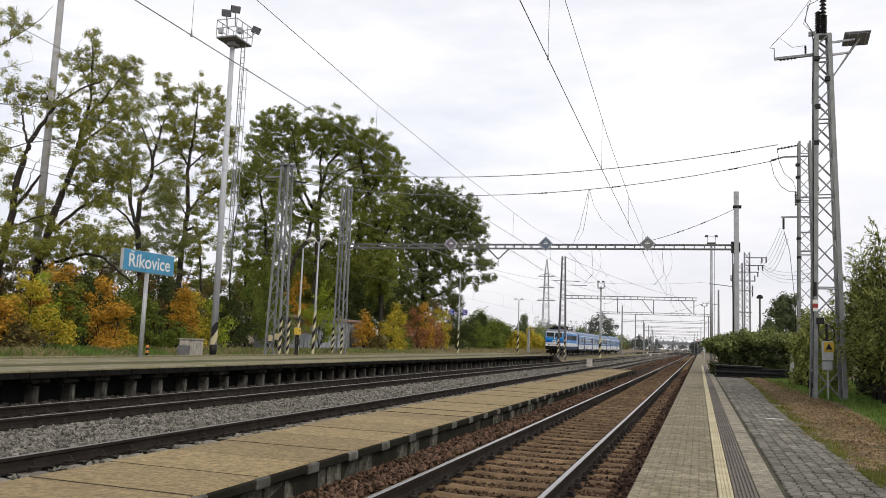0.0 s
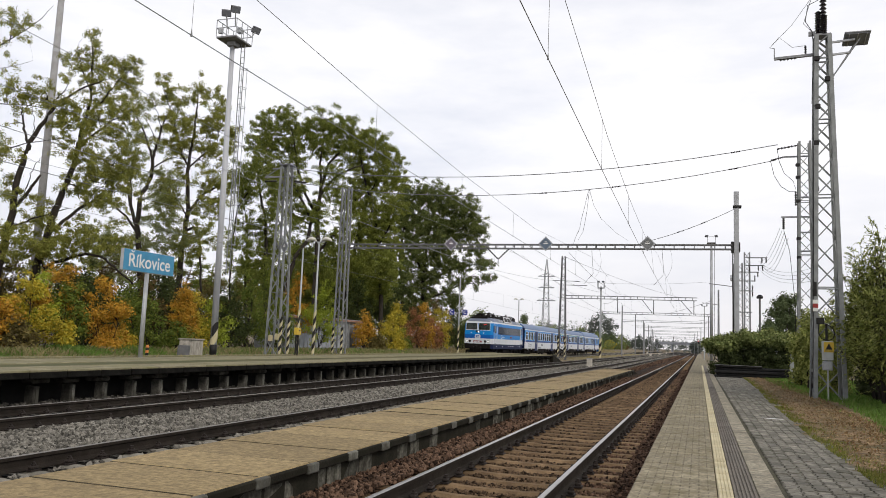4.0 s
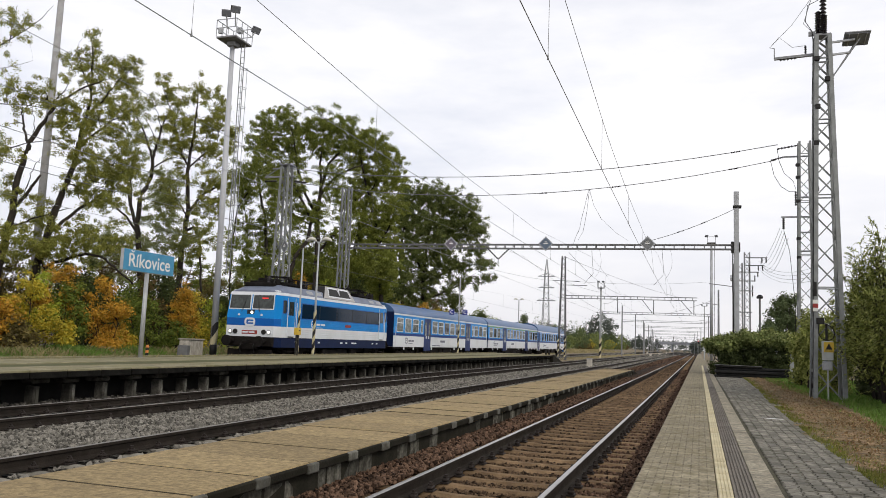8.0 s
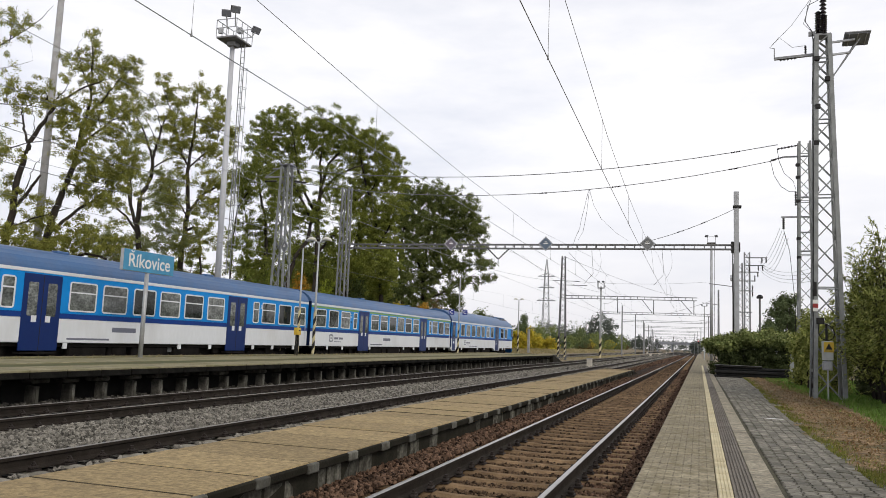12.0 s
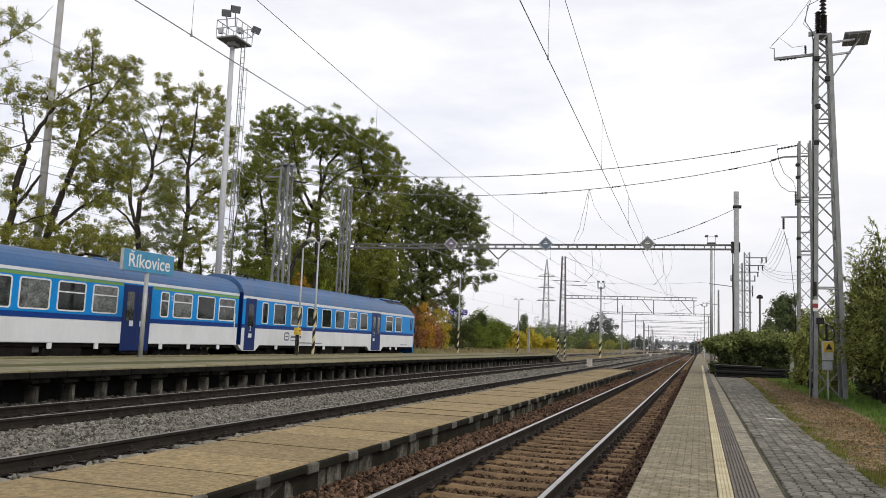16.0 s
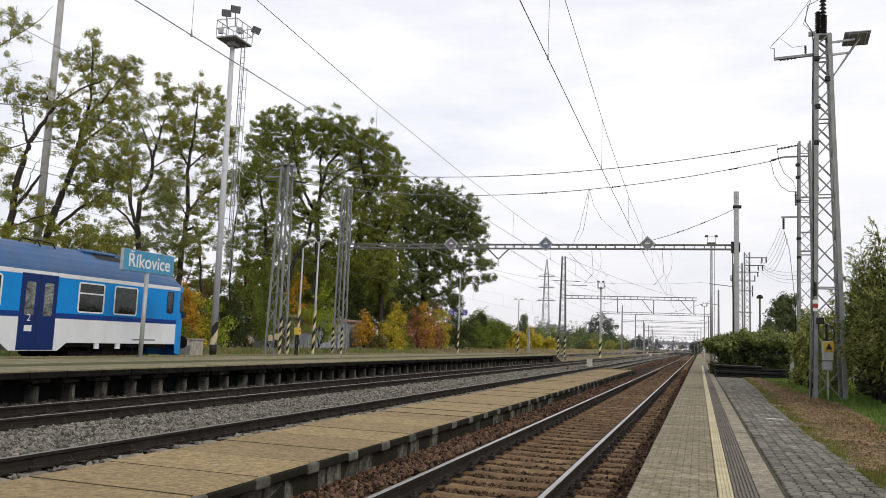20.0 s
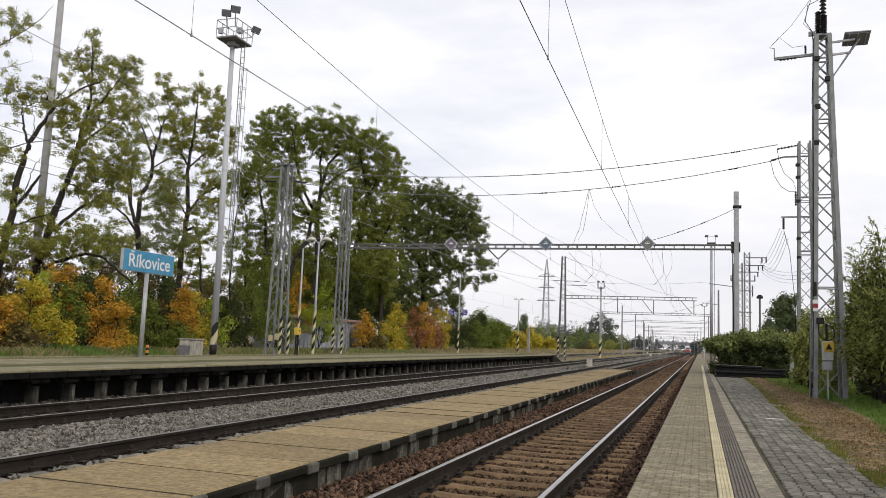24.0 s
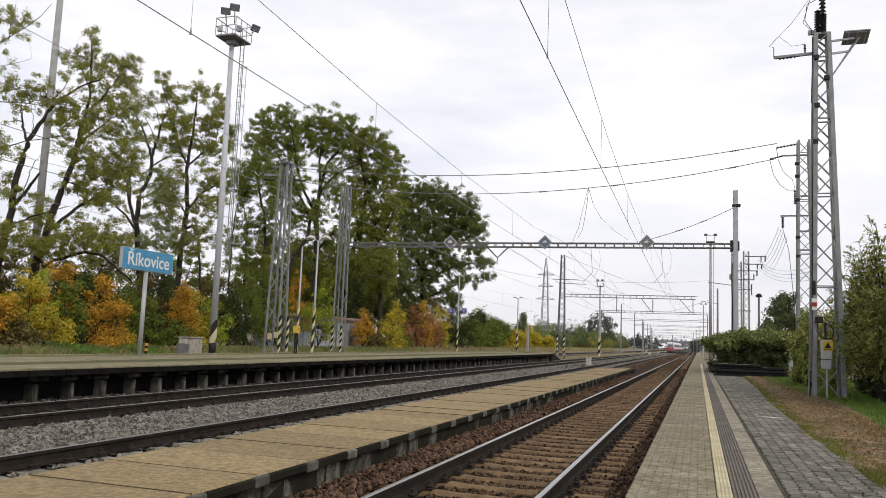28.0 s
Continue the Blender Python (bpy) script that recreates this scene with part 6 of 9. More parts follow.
for y0, d in ((0.0, 1), (LL, -1)):
    for s in (-1, 1):
        a, c = (0.03, 1.24) if s > 0 else (-1.24, -0.03)
        v = [(x, y0 + d * (front_plane(z) - 0.012), z) for x, z in ((a, 2.56), (c, 2.56), (c - 0.03 * (c > 0), 3.31), (a + 0.03 * (a < -1), 3.31))]
        w = [(x, y + d * 0.05, z) for x, y, z in v]
        part("windscreen_surround", Build().add(v + w, [(0, 1, 2, 3), (7, 6, 5, 4), (0, 4, 5, 1), (1, 5, 6, 2), (2, 6, 7, 3), (3, 7, 4, 0)]), M_T_TRIM, LOCO, "white windscreen surround")
        a2, c2 = a + 0.05, c - 0.05
        v = [(x, y0 + d * (front_plane(z) - 0.020), z) for x, z in ((a2, 2.61), (c2, 2.61), (c2 - 0.03, 3.26), (a2, 3.26))]
        w = [(x, y + d * 0.03, z) for x, y, z in v]
        g = part("windscreen", Build().add(v + w, [(0, 1, 2, 3), (7, 6, 5, 4), (0, 4, 5, 1), (1, 5, 6, 2), (2, 6, 7, 3), (3, 7, 4, 0)]), M_T_SCREEN, LOCO, "greenish-grey windscreen")
        part("wiper", Build().tube([(0.5 * s, y0 + d * (front_plane(2.45) - 0.04), 2.45), (0.35 * s, y0 + d * (front_plane(2.95) - 0.04), 2.95)], 0.014, 4), M_BLACK, LOCO)
        lit = d > 0
        part("headlamp", Build().cyl((1.06 * s, y0 - d * 0.05, 1.49), (1.06 * s, y0 + d * 0.05, 1.49), 0.066, n=16), M_LAMP_ON if lit else M_T_GLASS, LOCO, "round headlamp")
        part("headlamp_rim", Build().cyl((1.06 * s, y0 - d * 0.035, 1.49), (1.06 * s, y0 + d * 0.05, 1.49), 0.12, n=16), M_GALV, LOCO)
        part("marker_lamp", Build().cyl((0.78 * s, y0 - d * 0.045, 1.49), (0.78 * s, y0 + d * 0.05, 1.49), 0.12, n=16), M_BLACK, LOCO, "dark marker lamp")
    part("top_lamp", Build().cyl((0.06, y0 + d * 0.0, 2.42), (0.06, y0 + d * (front_plane(2.42) + 0.02), 2.42), 0.075, n=14), M_LAMP_ON if d > 0 else M_T_GLASS, LOCO, "upper lamp")
    for s in (-1, 1):
        part("grab_handle", Build().cyl((0.62 * s, y0 - d * 0.05, 2.30), (0.62 * s, y0 + d * 0.02, 2.30), 0.05, n=10), M_T_TRIM, LOCO, "small pale front fitting")
    part("top_lamp_box", Build().box(-0.22, 0.20, y0 + d * 0.005, y0 + d * 0.12, 2.30, 2.54, 0.02), M_BLACK, LOCO)
    part("plate", Build().box(-0.42, 0.42, y0 - d * 0.012, y0 + d * 0.02, 1.38, 1.56, 0.005), M_RED, LOCO, "dull red plate with pale bars")
    part("plate_bars", Build().box(-0.38, -0.05, y0 - d * 0.016, y0 - d * 0.012, 1.43, 1.51).box(0.0, 0.28, y0 - d * 0.016, y0 - d * 0.012, 1.43, 1.51), M_T_TRIM, LOCO)
    em = ring_shape(0.58, 0.40, 0.15, 0.095, 0.014)
    em.box(0.0, 0.014, -0.10, 0.20, -0.035, 0.035)
    em.v = [(q * d, y0 - d * (0.020 + p), 1.965 + w) for p, q, w in em.v]
    part("front_emblem", em, M_T_TRIM, LOCO, "plain white rounded emblem")
    part("front_beam", Build().box(-1.28, 1.28, y0 - d * 0.06, y0 + d * 0.2, 0.80, 1.25, 0.03), M_T_GEAR, LOCO, "black buffer beam")
    part("plough", Build().box(-1.2, 1.2, y0 + d * 0.05, y0 + d * 0.18, 0.22, 0.66, 0.03).box(-0.5, 0.5, y0 - d * 0.1, y0 + d * 0.1, 0.62, 0.95, 0.05), M_T_GEAR, LOCO, "dark rail guard")
    part("hoses", Build().tube([(0.35, y0 - d * 0.06, 1.0), (0.36, y0 - d * 0.2, 0.8), (0.38, y0 - d * 0.1, 0.5)], 0.03, 5).tube([(-0.35, y0 - d * 0.06, 1.0), (-0.36, y0 - d * 0.2, 0.8), (-0.38, y0 - d * 0.1, 0.5)], 0.03, 5), M_BLACK, LOCO)
    part("roof_front", Build().box(-1.25, 1.25, y0 + d * 0.33, y0 + d * 0.62, 3.42, 3.52, 0.03), M_T_TRIM, LOCO)
    buffers(LOCO, y0 - d * 0.02, -d * 1.2)
part("destination_display", Build().box(0.55, 0.88, 0.07, 0.078, 3.09, 3.14), M_LED_RED, LOCO, "red lit display behind the windscreen")
badge(LOCO, hw + 0.016, 3.7, 2.0, 0.36, M_T_TRIM, "plain white emblem with bars")
part("side_plate", Build().box(hw, hw + 0.02, 7.6, 8.35, 1.93, 2.08), M_RED, LOCO, "small red plate")
for y, w in ((1.9, 0.25), (4.4, 0.2), (7.1, 0.3), (7.8, 0.22), (8.6, 0.7), (11.6, 0.2), (12.2, 0.25)):
    part("skirt_mark", Build().box(hw - 0.02, hw - 0.012, y, y + w, 1.02, 1.10), M_T_TRIM, LOCO)
hump = Build().add([(1.42, 4.85, 3.44), (1.42, 8.9, 3.44), (1.06, 8.5, 4.12), (1.06, 5.6, 4.12), (0.2, 4.85, 3.44), (0.2, 8.9, 3.44), (0.45, 8.5, 4.12), (0.45, 5.6, 4.12)],
                   [(0, 1, 2, 3), (1, 5, 6, 2), (5, 4, 7, 6), (4, 0, 3, 7), (3, 2, 6, 7)])
part("roof_housing", hump, M_T_HOUSING, LOCO, "grey roof housing")


def on_hump(y, k, out=0.012):
    return (1.42 - 0.36 * k + out, y, 3.44 + 0.68 * k + out * 0.5)


for ya, yb in ((5.85, 6.92), (7.2, 8.3)):
    part("housing_frame", Build().add([on_hump(ya - 0.34, 0.12, 0.008), on_hump(yb + 0.16, 0.12, 0.008), on_hump(yb + 0.03, 0.92, 0.008), on_hump(ya - 0.06, 0.92, 0.008)], [(0, 1, 2, 3)]), M_T_TRIM, LOCO, "white frame")
    part("housing_louvre", Build().add([on_hump(ya - 0.25, 0.22), on_hump(yb + 0.08, 0.22), on_hump(yb - 0.02, 0.82), on_hump(ya, 0.82)], [(0, 1, 2, 3)]), M_BLACK, LOCO, "dark louvre panel")
part("housing_end", Build().add([(1.425, 4.835, 3.45), (1.07, 5.585, 4.115), (0.45, 5.585, 4.115), (0.2, 4.835, 3.45)], [(0, 1, 2, 3)]), M_BLACK, LOCO, "black sloping end")
for y in (3.1, 4.1, 11.2, 12.3):
    part("roof_hatch", Build().add([(1.345, y, 3.52), (1.345, y + 0.7, 3.52), (1.22, y + 0.7, 3.69), (1.22, y, 3.69)], [(0, 1, 2, 3)]), M_GALV, LOCO, "pale roof panel")


def pantograph(parent, y, raised):
    z = 3.95
    part("pantograph_frame", Build().bar((-0.8, y - 0.9, z), (-0.8, y + 0.9, z), 0.09).bar((0.8, y - 0.9, z), (0.8, y + 0.9, z), 0.09).bar((-0.8, y - 0.9, z), (0.8, y - 0.9, z), 0.09).bar((-0.8, y + 0.9, z), (0.8, y + 0.9, z), 0.09), M_T_GEAR, parent)
    b = Build()
    for x in (-0.7, 0.7):
        for d in (-0.8, 0.8):
            insulator(b, (x, y + d, 3.8), (x, y + d, z), 0.09, 3)
    part("pantograph_insulators", b, M_INSULATOR, parent)
    top, knee = (5.42, 0.9) if raised else (4.32, 0.95)
    b = Build()
    mid_z = 4.75 if raised else 4.15
    for x in (-0.5, 0.5):
        b.cyl((x, y - 0.2, z), (x * 0.8, y + knee, mid_z), 0.03, n=6)
        b.cyl((x * 0.8, y + knee, mid_z), (x * 0.5, y + 0.05, top), 0.025, n=6)
    part("pantograph_arm", b, M_T_GEAR, parent)
    for d in (-0.2, 0.2):
        part("collector_strip", Build().tube([(-0.85, y + d, top - 0.2), (-0.6, y + d, top), (0.6, y + d, top), (0.85, y + d, top - 0.2)], 0.03, 5), M_T_GEAR, parent, "dark collector strip")


pantograph(LOCO, 2.4, False)
pantograph(LOCO, 11.4, False)
b = Build()
for y in (1.0, 4.4, 4.9, 9.4, 9.9, 13.2):
    insulator(b, (0.3, y, 3.83), (0.3, y, 4.25), 0.10, 4)
part("roof_insulators", b, M_INSULATOR, LOCO)
for k, (x, y, w, l, h) in enumerate(((-0.6, 4.3, 0.7, 0.9, 0.34), (0.5, 3.9, 0.3, 0.5, 0.42), (-0.2, 1.5, 0.6, 0.5, 0.36), (0.6, 1.2, 0.25, 0.4, 0.3), (0.4, 9.3, 0.4, 0.8, 0.34), (-0.5, 9.8, 0.6, 0.6, 0.4), (0.55, 12.9, 0.3, 0.5, 0.3), (-0.3, 13.0, 0.7, 0.5, 0.36), (0.2, 3.3, 0.2, 0.3, 0.5), (0.3, 10.2, 0.18, 0.3, 0.55))):
    part("roof_apparatus", Build().box(x - w / 2, x + w / 2, y - l / 2, y + l / 2, 3.8, 3.84 + h, 0.05).cyl((x, y, 3.84 + h), (x, y, 3.98 + h), 0.07, 0.04, n=7), M_T_GEAR, LOCO, "black roof apparatus")
for y0, y1, x in ((0.9, 2.2, 0.62), (3.2, 4.9, 0.75), (9.0, 10.6, 0.7), (12.4, 13.4, 0.6)):
    part("roof_cable", Build().tube([(x, y0, 3.86), (x, y0 + 0.15, 4.15), (x - 0.1, (y0 + y1) / 2, 4.08), (x, y1 - 0.15, 4.18), (x, y1, 3.86)], 0.035, 5), M_BLACK, LOCO)
part("roof_bus_bar", Build().tube([(0.3, 1.0, 4.27), (0.3, 4.4, 4.27), (0.3, 9.4, 4.27), (0.3, 13.2, 4.27)], 0.03, 5), M_T_GEAR, LOCO)
part("roof_resistor", Build().box(-0.95, 0.70, 0.80, 1.55, 3.72, 3.93, 0.05).box(-0.8, -0.1, 1.0, 1.4, 3.9, 4.04, 0.04), M_T_GEAR, LOCO, "black resistor box")
part("roof_switchgear", Build().box(-0.8, 0.2, 4.0, 5.2, 3.8, 4.05, 0.04), M_T_GEAR, LOCO)
part("roof_breaker", Build().box(-0.9, 0.1, 9.0, 10.0, 3.8, 4.1, 0.04), M_T_GEAR, LOCO)
for y in (3.1, 11.4):
    bogie(LOCO, y, 3.2, 0.60)
# all but the bogies is raised 0.10 to fit the camera's view
for ob in LOCO.children:
    if ob.name.split(".")[0] not in ("bogie_frame", "wheelset"):
        ob.location.z += 0.10
part("transformer", Build().box(-1.2, 1.2, 5.9, 8.6, 0.35, 0.8, 0.05), M_T_GEAR, LOCO)
part("skirt_boxes", Build().box(1.1, 1.36, 5.2, 5.7, 0.4, 0.8, 0.03).box(1.1, 1.36, 8.8, 9.3, 0.45, 0.8, 0.03), M_T_GEAR, LOCO)

# coaches
CW = 1.42
ROOF = [(1.42, 3.16), (1.40, 3.28), (1.33, 3.46), (1.20, 3.66), (1.0, 3.84), (0.72, 3.99), (0.38, 4.09), (0, 4.12)]
ROOF = ROOF + [(-x, z) for x, z in reversed(ROOF[:-1])]


def coach(label, name, green):
    t = thing(name, label, "railway coach", (T4, 140, 0), group="coaches of the train")
    n = 24.0
    part("lower_panel", Build().box(-CW, CW, 0.0, n, 0.98, 1.74, 0.02), M_T_WHITE, t, "grey-white lower side")
    part("waist_stripe", Build().box(-CW - 0.002, CW + 0.002, 0.0, n, 1.742, 1.90), M_T_STRIPE, t, "navy waist stripe")
    part("window_band", Build().box(-CW, CW, 0.0, n, 1.902, 3.10, 0.01), M_T_BLUE, t, "azure window band")
    if green:
        for y0, y1 in ((0.02, 5.95), (7.6, 16.7), (18.3, n - 0.02)):
            part("green_stripe", Build().box(CW - 0.02, CW + 0.004, y0, y1, 2.985, 3.09), M_T_GREEN, t, "faded green stripe")
    part("cornice", Build().box(-CW - 0.006, CW + 0.006, 0.0, n, 3.102, 3.21, 0.01), M_T_TRIM, t, "white cornice stripe")
    low_roof = [(x, 3.21 + (z - 3.16) * 0.75) for x, z in ROOF]
    part("roof", Build().extrude_y(low_roof, 0.0, n, True, True), M_T_ROOF, t, "blue-grey curved roof", smooth=False)
    for y in (0.0, n):
        d = -1 if y == 0 else 1
        # darker than the navy paint: the shade between coaches is in the colour
        part("end_wall", Build().box(-CW + 0.01, CW - 0.01, y, y + d * 0.03, 1.0, 3.3, 0.005), M_T_DARK, t, "blue end wall with its shade painted in")
        part("gangway", Build().box(-0.65, 0.65, y + d * 0.03, y + d * 0.2, 1.0, 3.4, 0.05), M_T_BELLOWS, t, "black gangway bellows")
        part("end_rail", Build().cyl((CW + 0.03, y - d * 0.3, 1.25), (CW + 0.03, y - d * 0.3, 2.35), 0.02, n=6), M_T_TRIM, t, "pale grab rail")
        buffers(t, y, d * 0.4)
    for i, c in enumerate((1.12, 2.66, 4.18, 8.45, 9.93, 11.45, 12.9, 14.38, 15.88, 20.1, 21.62, 23.1)):
        window(t, CW, c, 2.46, 1.20, 0.96, divided=i not in (1, 5, 10) and not (green and i == 6), glass=M_T_GLASS_PALE if i not in (5, 7, 10) else M_T_GLASS)
    for c in (5.5, 19.0):
        window(t, CW, c, 2.46, 0.50, 0.96, divided=True, glass=M_T_GLASS_PALE)
    for c in (6.78, 17.5):
        door(t, CW, c, 0.74, 3.06, 1.48)
        part("step_board", Build().box(1.2, CW + 0.05, c - 0.7, c + 0.7, 0.64, 0.70), M_T_GEAR, t, "dark step")
    digit(t, "2", CW + 0.004, 4.98 if not green else 4.98, 2.72, 0.30, M_T_TRIM)
    part("pictogram", Build().box(CW, CW + 0.004, 4.88, 4.97, 2.32, 2.42).box(CW, CW + 0.004, 5.0, 5.09, 2.32, 2.42), M_T_NAVY, t, "small dark pictograms")
    digit(t, "2", CW + 0.004, 19.42, 2.72, 0.26, M_T_TRIM)
    badge(t, CW + 0.001, 2.45, 1.42, 0.40, M_GREY_MARK, "plain grey emblem with bars")
    part("side_inscription", Build().box(CW, CW + 0.003, 9.9, 11.1, 1.36, 1.52).box(CW, CW + 0.003, 7.9, 9.8, 1.08, 1.14), M_GREY_MARK, t, "unreadable grey inscription bars")
    for y in (2.0, 3.9, 7.8, 13.6, 15.6, 18.9, 20.6, 22.6):
        part("skirt_bracket", Build().box(CW - 0.06, CW - 0.01, y, y + 0.16, 0.80, 1.0), M_T_WHITE, t)
    part("floor_frame", Build().box(-1.3, 1.3, 0.2, n - 0.2, 0.86, 0.985), M_T_GEAR, t)
    # added black filler that keeps the space under the floor dark
    part("underfloor_tank", Build().box(-1.0, 1.0, 5.2, n - 5.2, 0.5, 0.86, 0.04), M_T_GEAR, t)
    for k in range(9):
        part("underfloor_hanger", Build().box(1.05, 1.2, 5.4 + k * 1.55, 5.75 + k * 1.55, 0.55 + 0.06 * (k % 3), 0.86, 0.02), M_GALV_FAR if k % 4 == 1 else M_T_GEAR, t)
    for x0, x1, z in ((8.2, 9.9, 0.42), (10.2, 10.9, 0.55), (11.2, 13.2, 0.38), (13.6, 15.2, 0.5)):
        part("equipment_box", Build().box(-1.2, 1.25, x0, x1, z, 0.86, 0.03), M_T_GEAR, t, "grimy underfloor box")
    for y in (16.2, 8.0):
        part("roof_vent", Build().box(0.35, 0.62, y, y + 0.55, 3.80, 3.95, 0.03), M_T_ROOF, t)
    for y in (3.2, 20.8):
        bogie(t, y, 2.4, 0.46)
    return t


COACH_A = coach("blue and white passenger coach with navy doors", "passenger_coach", False)
COACH_B = coach("blue and white passenger coach with a green stripe", "passenger_coach", True)

# driving trailer
TRAILER = thing("driving_trailer", "blue and white driving trailer with a rounded cab end", "railway coach", (T4, 190, 0), group="coaches of the train")
n3 = 21.77
STRETCH = 1.027
for (z0, z1, m, nm, lb, o) in ((0.98, 1.74, M_T_WHITE, "lower_panel", "grey-white lower side", 0), (1.742, 1.90, M_T_STRIPE, "waist_stripe", "navy waist stripe", 0.002), (1.902, 3.02, M_T_BLUE, "window_band", "azure window band", 0)):
    part(nm, Build().box(-CW - o, CW + o, 0.0, n3, z0, z1, 0.01), m, TRAILER, lb)
part("cornice", Build().box(-CW - 0.006, CW + 0.006, 0.0, n3 + 0.12, 3.022, 3.16, 0.01), M_T_TRIM, TRAILER, "white cornice stripe")
part("roof", Build().extrude_y(ROOF, 0.0, 20.8, True, True), M_T_ROOF, TRAILER, "blue curved roof")
for y0, y1 in ((14.15, 16.0), (0.1, 1.2)):
    part("lower_skirt", Build().add([(CW - 0.002, y0 - 0.35, 0.99), (CW - 0.002, y1 + 0.35, 0.99), (CW - 0.002, y1, 0.74), (CW - 0.002, y0, 0.74), (1.2, y0 - 0.35, 0.99), (1.2, y1 + 0.35, 0.99), (1.2, y1, 0.74), (1.2, y0, 0.74)],
         [(0, 3, 2, 1), (4, 5, 6, 7), (3, 7, 6, 2), (0, 4, 7, 3), (1, 2, 6, 5)]), M_T_WHITE, TRAILER)
# nose: sections shrinking towards the buffers
secs = []
for y, wx, zt, z0 in ((20.8, 0.994, 4.115, 1.0), (21.3, 0.994, 4.02, 1.0), (21.75, 0.994, 3.80, 0.99), (21.80, 0.994, 3.76, 0.64), (22.05, 0.965, 3.50, 0.60), (22.25, 0.92, 3.22, 0.58), (22.38, 0.87, 2.70, 0.56), (22.44, 0.84, 1.9, 0.55), (22.42, 0.82, 1.0, 0.55)):
    k = (zt - 3.16) / (4.12 - 3.16)
    if zt > 3.3:
        prof = [(CW * wx, z0), (CW * wx, 1.9), (CW * wx, 3.16)] + [(x * wx, 3.16 + (z - 3.16) * k) for x, z in ROOF[1:8]]
    else:
        prof = [(CW * wx, z0), (CW * wx, z0 + (zt - z0) * 0.5), (CW * wx, zt - 0.05)] + [(x * wx, zt) for x, z in ROOF[1:8]]
    secs.append([(x, y, z) for x, z in prof] + [(-x, y, z) for x, z in reversed(prof[:-1])])
m3 = len(secs[0])
quads = [(j * m3 + i, j * m3 + i + 1, (j + 1) * m3 + i + 1, (j + 1) * m3 + i) for j in range(len(secs) - 1) for i in range(m3 - 1)]
over = [q for q in quads if q[0] // m3 < 5 and 2 <= q[0] % m3 < m3 - 3]
pts = [p for sec in secs for p in sec]
part("cab_nose", Build().add(pts, [q for q in quads if q not in over] + [tuple((len(secs) - 1) * m3 + i for i in range(m3))]), M_T_BLUE, TRAILER, "rounded azure cab nose")
kept = sorted({i for q in over for i in q})
part("nose_roof", Build().add([pts[i] for i in kept], [tuple(kept.index(i) for i in q) for q in over]), M_T_ROOF, TRAILER, "blue roof sloping down over the cab")
part("cab_side_window", Build().box(1.30, CW * 0.965 + 0.012, 21.94, 22.2, 2.2, 3.0, 0.02), M_T_GLASS, TRAILER, "dark corner window")
part("windscreen", Build().add([(-1.2, 22.24, 3.26), (1.2, 22.24, 3.26), (1.15, 22.47, 2.1), (-1.15, 22.47, 2.1)], [(0, 1, 2, 3)]), M_T_GLASS, TRAILER, "dark windscreen")
for s in (-1, 1):
    part("mirror", Build().box(s * 1.36 - 0.05, s * 1.36 + 0.05, 22.2, 22.38, 2.0, 2.25, 0.02), M_BLACK, TRAILER, "black mirror")
    part("tail_lamp", Build().cyl((s * 0.95, 22.38, 1.45), (s * 0.95, 22.48, 1.45), 0.12, n=12), M_RED, TRAILER, "red tail lamp")
    part("nose_bumper", Build().box(s * 0.4, s * 1.2, 22.2, 22.45, 0.5, 0.95, 0.05), M_T_MID, TRAILER)
buffers(TRAILER, 22.38, 1.2)
for c, w, dv in ((1.82, 0.55, False), (3.13, 1.15, False), (4.75, 1.15, False), (6.37, 1.15, False), (8.0, 1.15, False), (9.58, 1.15, False), (11.28, 1.15, True), (12.82, 1.10, False), (16.8, 1.18, True), (18.4, 1.18, False)):
    window(TRAILER, CW, c * STRETCH, 2.46, w, 1.0, divided=dv, glass=M_T_GLASS_PALE if c in (4.75, 11.28) else M_T_GLASS)
window(TRAILER, CW, 21.33, 2.55, 0.38, 0.84, rim=0.03, rim_mat=M_T_NAVY)
door(TRAILER, CW, 0.66, 0.76, 3.06, 0.86, 1, marks=False)
door(TRAILER, CW, 15.1, 0.76, 3.06, 1.40, marks=False)
for y in (0.66, 14.76):
    digit(TRAILER, "2", CW + 0.02, y, 1.72, 0.30, M_T_TRIM)
    part("pictogram", Build().box(CW + 0.013, CW + 0.017, y - 0.14, y + 0.14, 1.32, 1.50), M_T_TRIM, TRAILER, "white pictogram")
badge(TRAILER, CW + 0.001, 4.0, 1.42, 0.40, M_GREY_MARK, "plain grey emblem with bars")
part("side_inscription", Build().box(CW, CW + 0.003, 5.2, 7.8, 1.10, 1.15).box(CW, CW + 0.003, 19.4, 20.6, 1.10, 1.15), M_GREY_MARK, TRAILER)
part("end_wall", Build().box(-CW + 0.01, CW - 0.01, -0.03, 0.0, 1.0, 3.3, 0.005), M_T_NAVY, TRAILER)
part("gangway", Build().box(-0.65, 0.65, -0.2, -0.03, 1.0, 3.4, 0.05), M_T_BELLOWS, TRAILER, "black gangway bellows")
for y in (3.0, 8.0, 10.4, 17.6, 18.6):
    part("skirt_bracket", Build().box(CW - 0.06, CW - 0.01, y, y + 0.2, 0.80, 1.0), M_T_WHITE, TRAILER)
for x0, x1, z in ((5.6, 7.6, 0.42), (8.0, 9.6, 0.4), (10.2, 13.1, 0.44)):
    part("equipment_box", Build().box(-1.2, 1.25, x0, x1, z, 0.9, 0.03), M_T_GEAR, TRAILER, "grimy underfloor box")
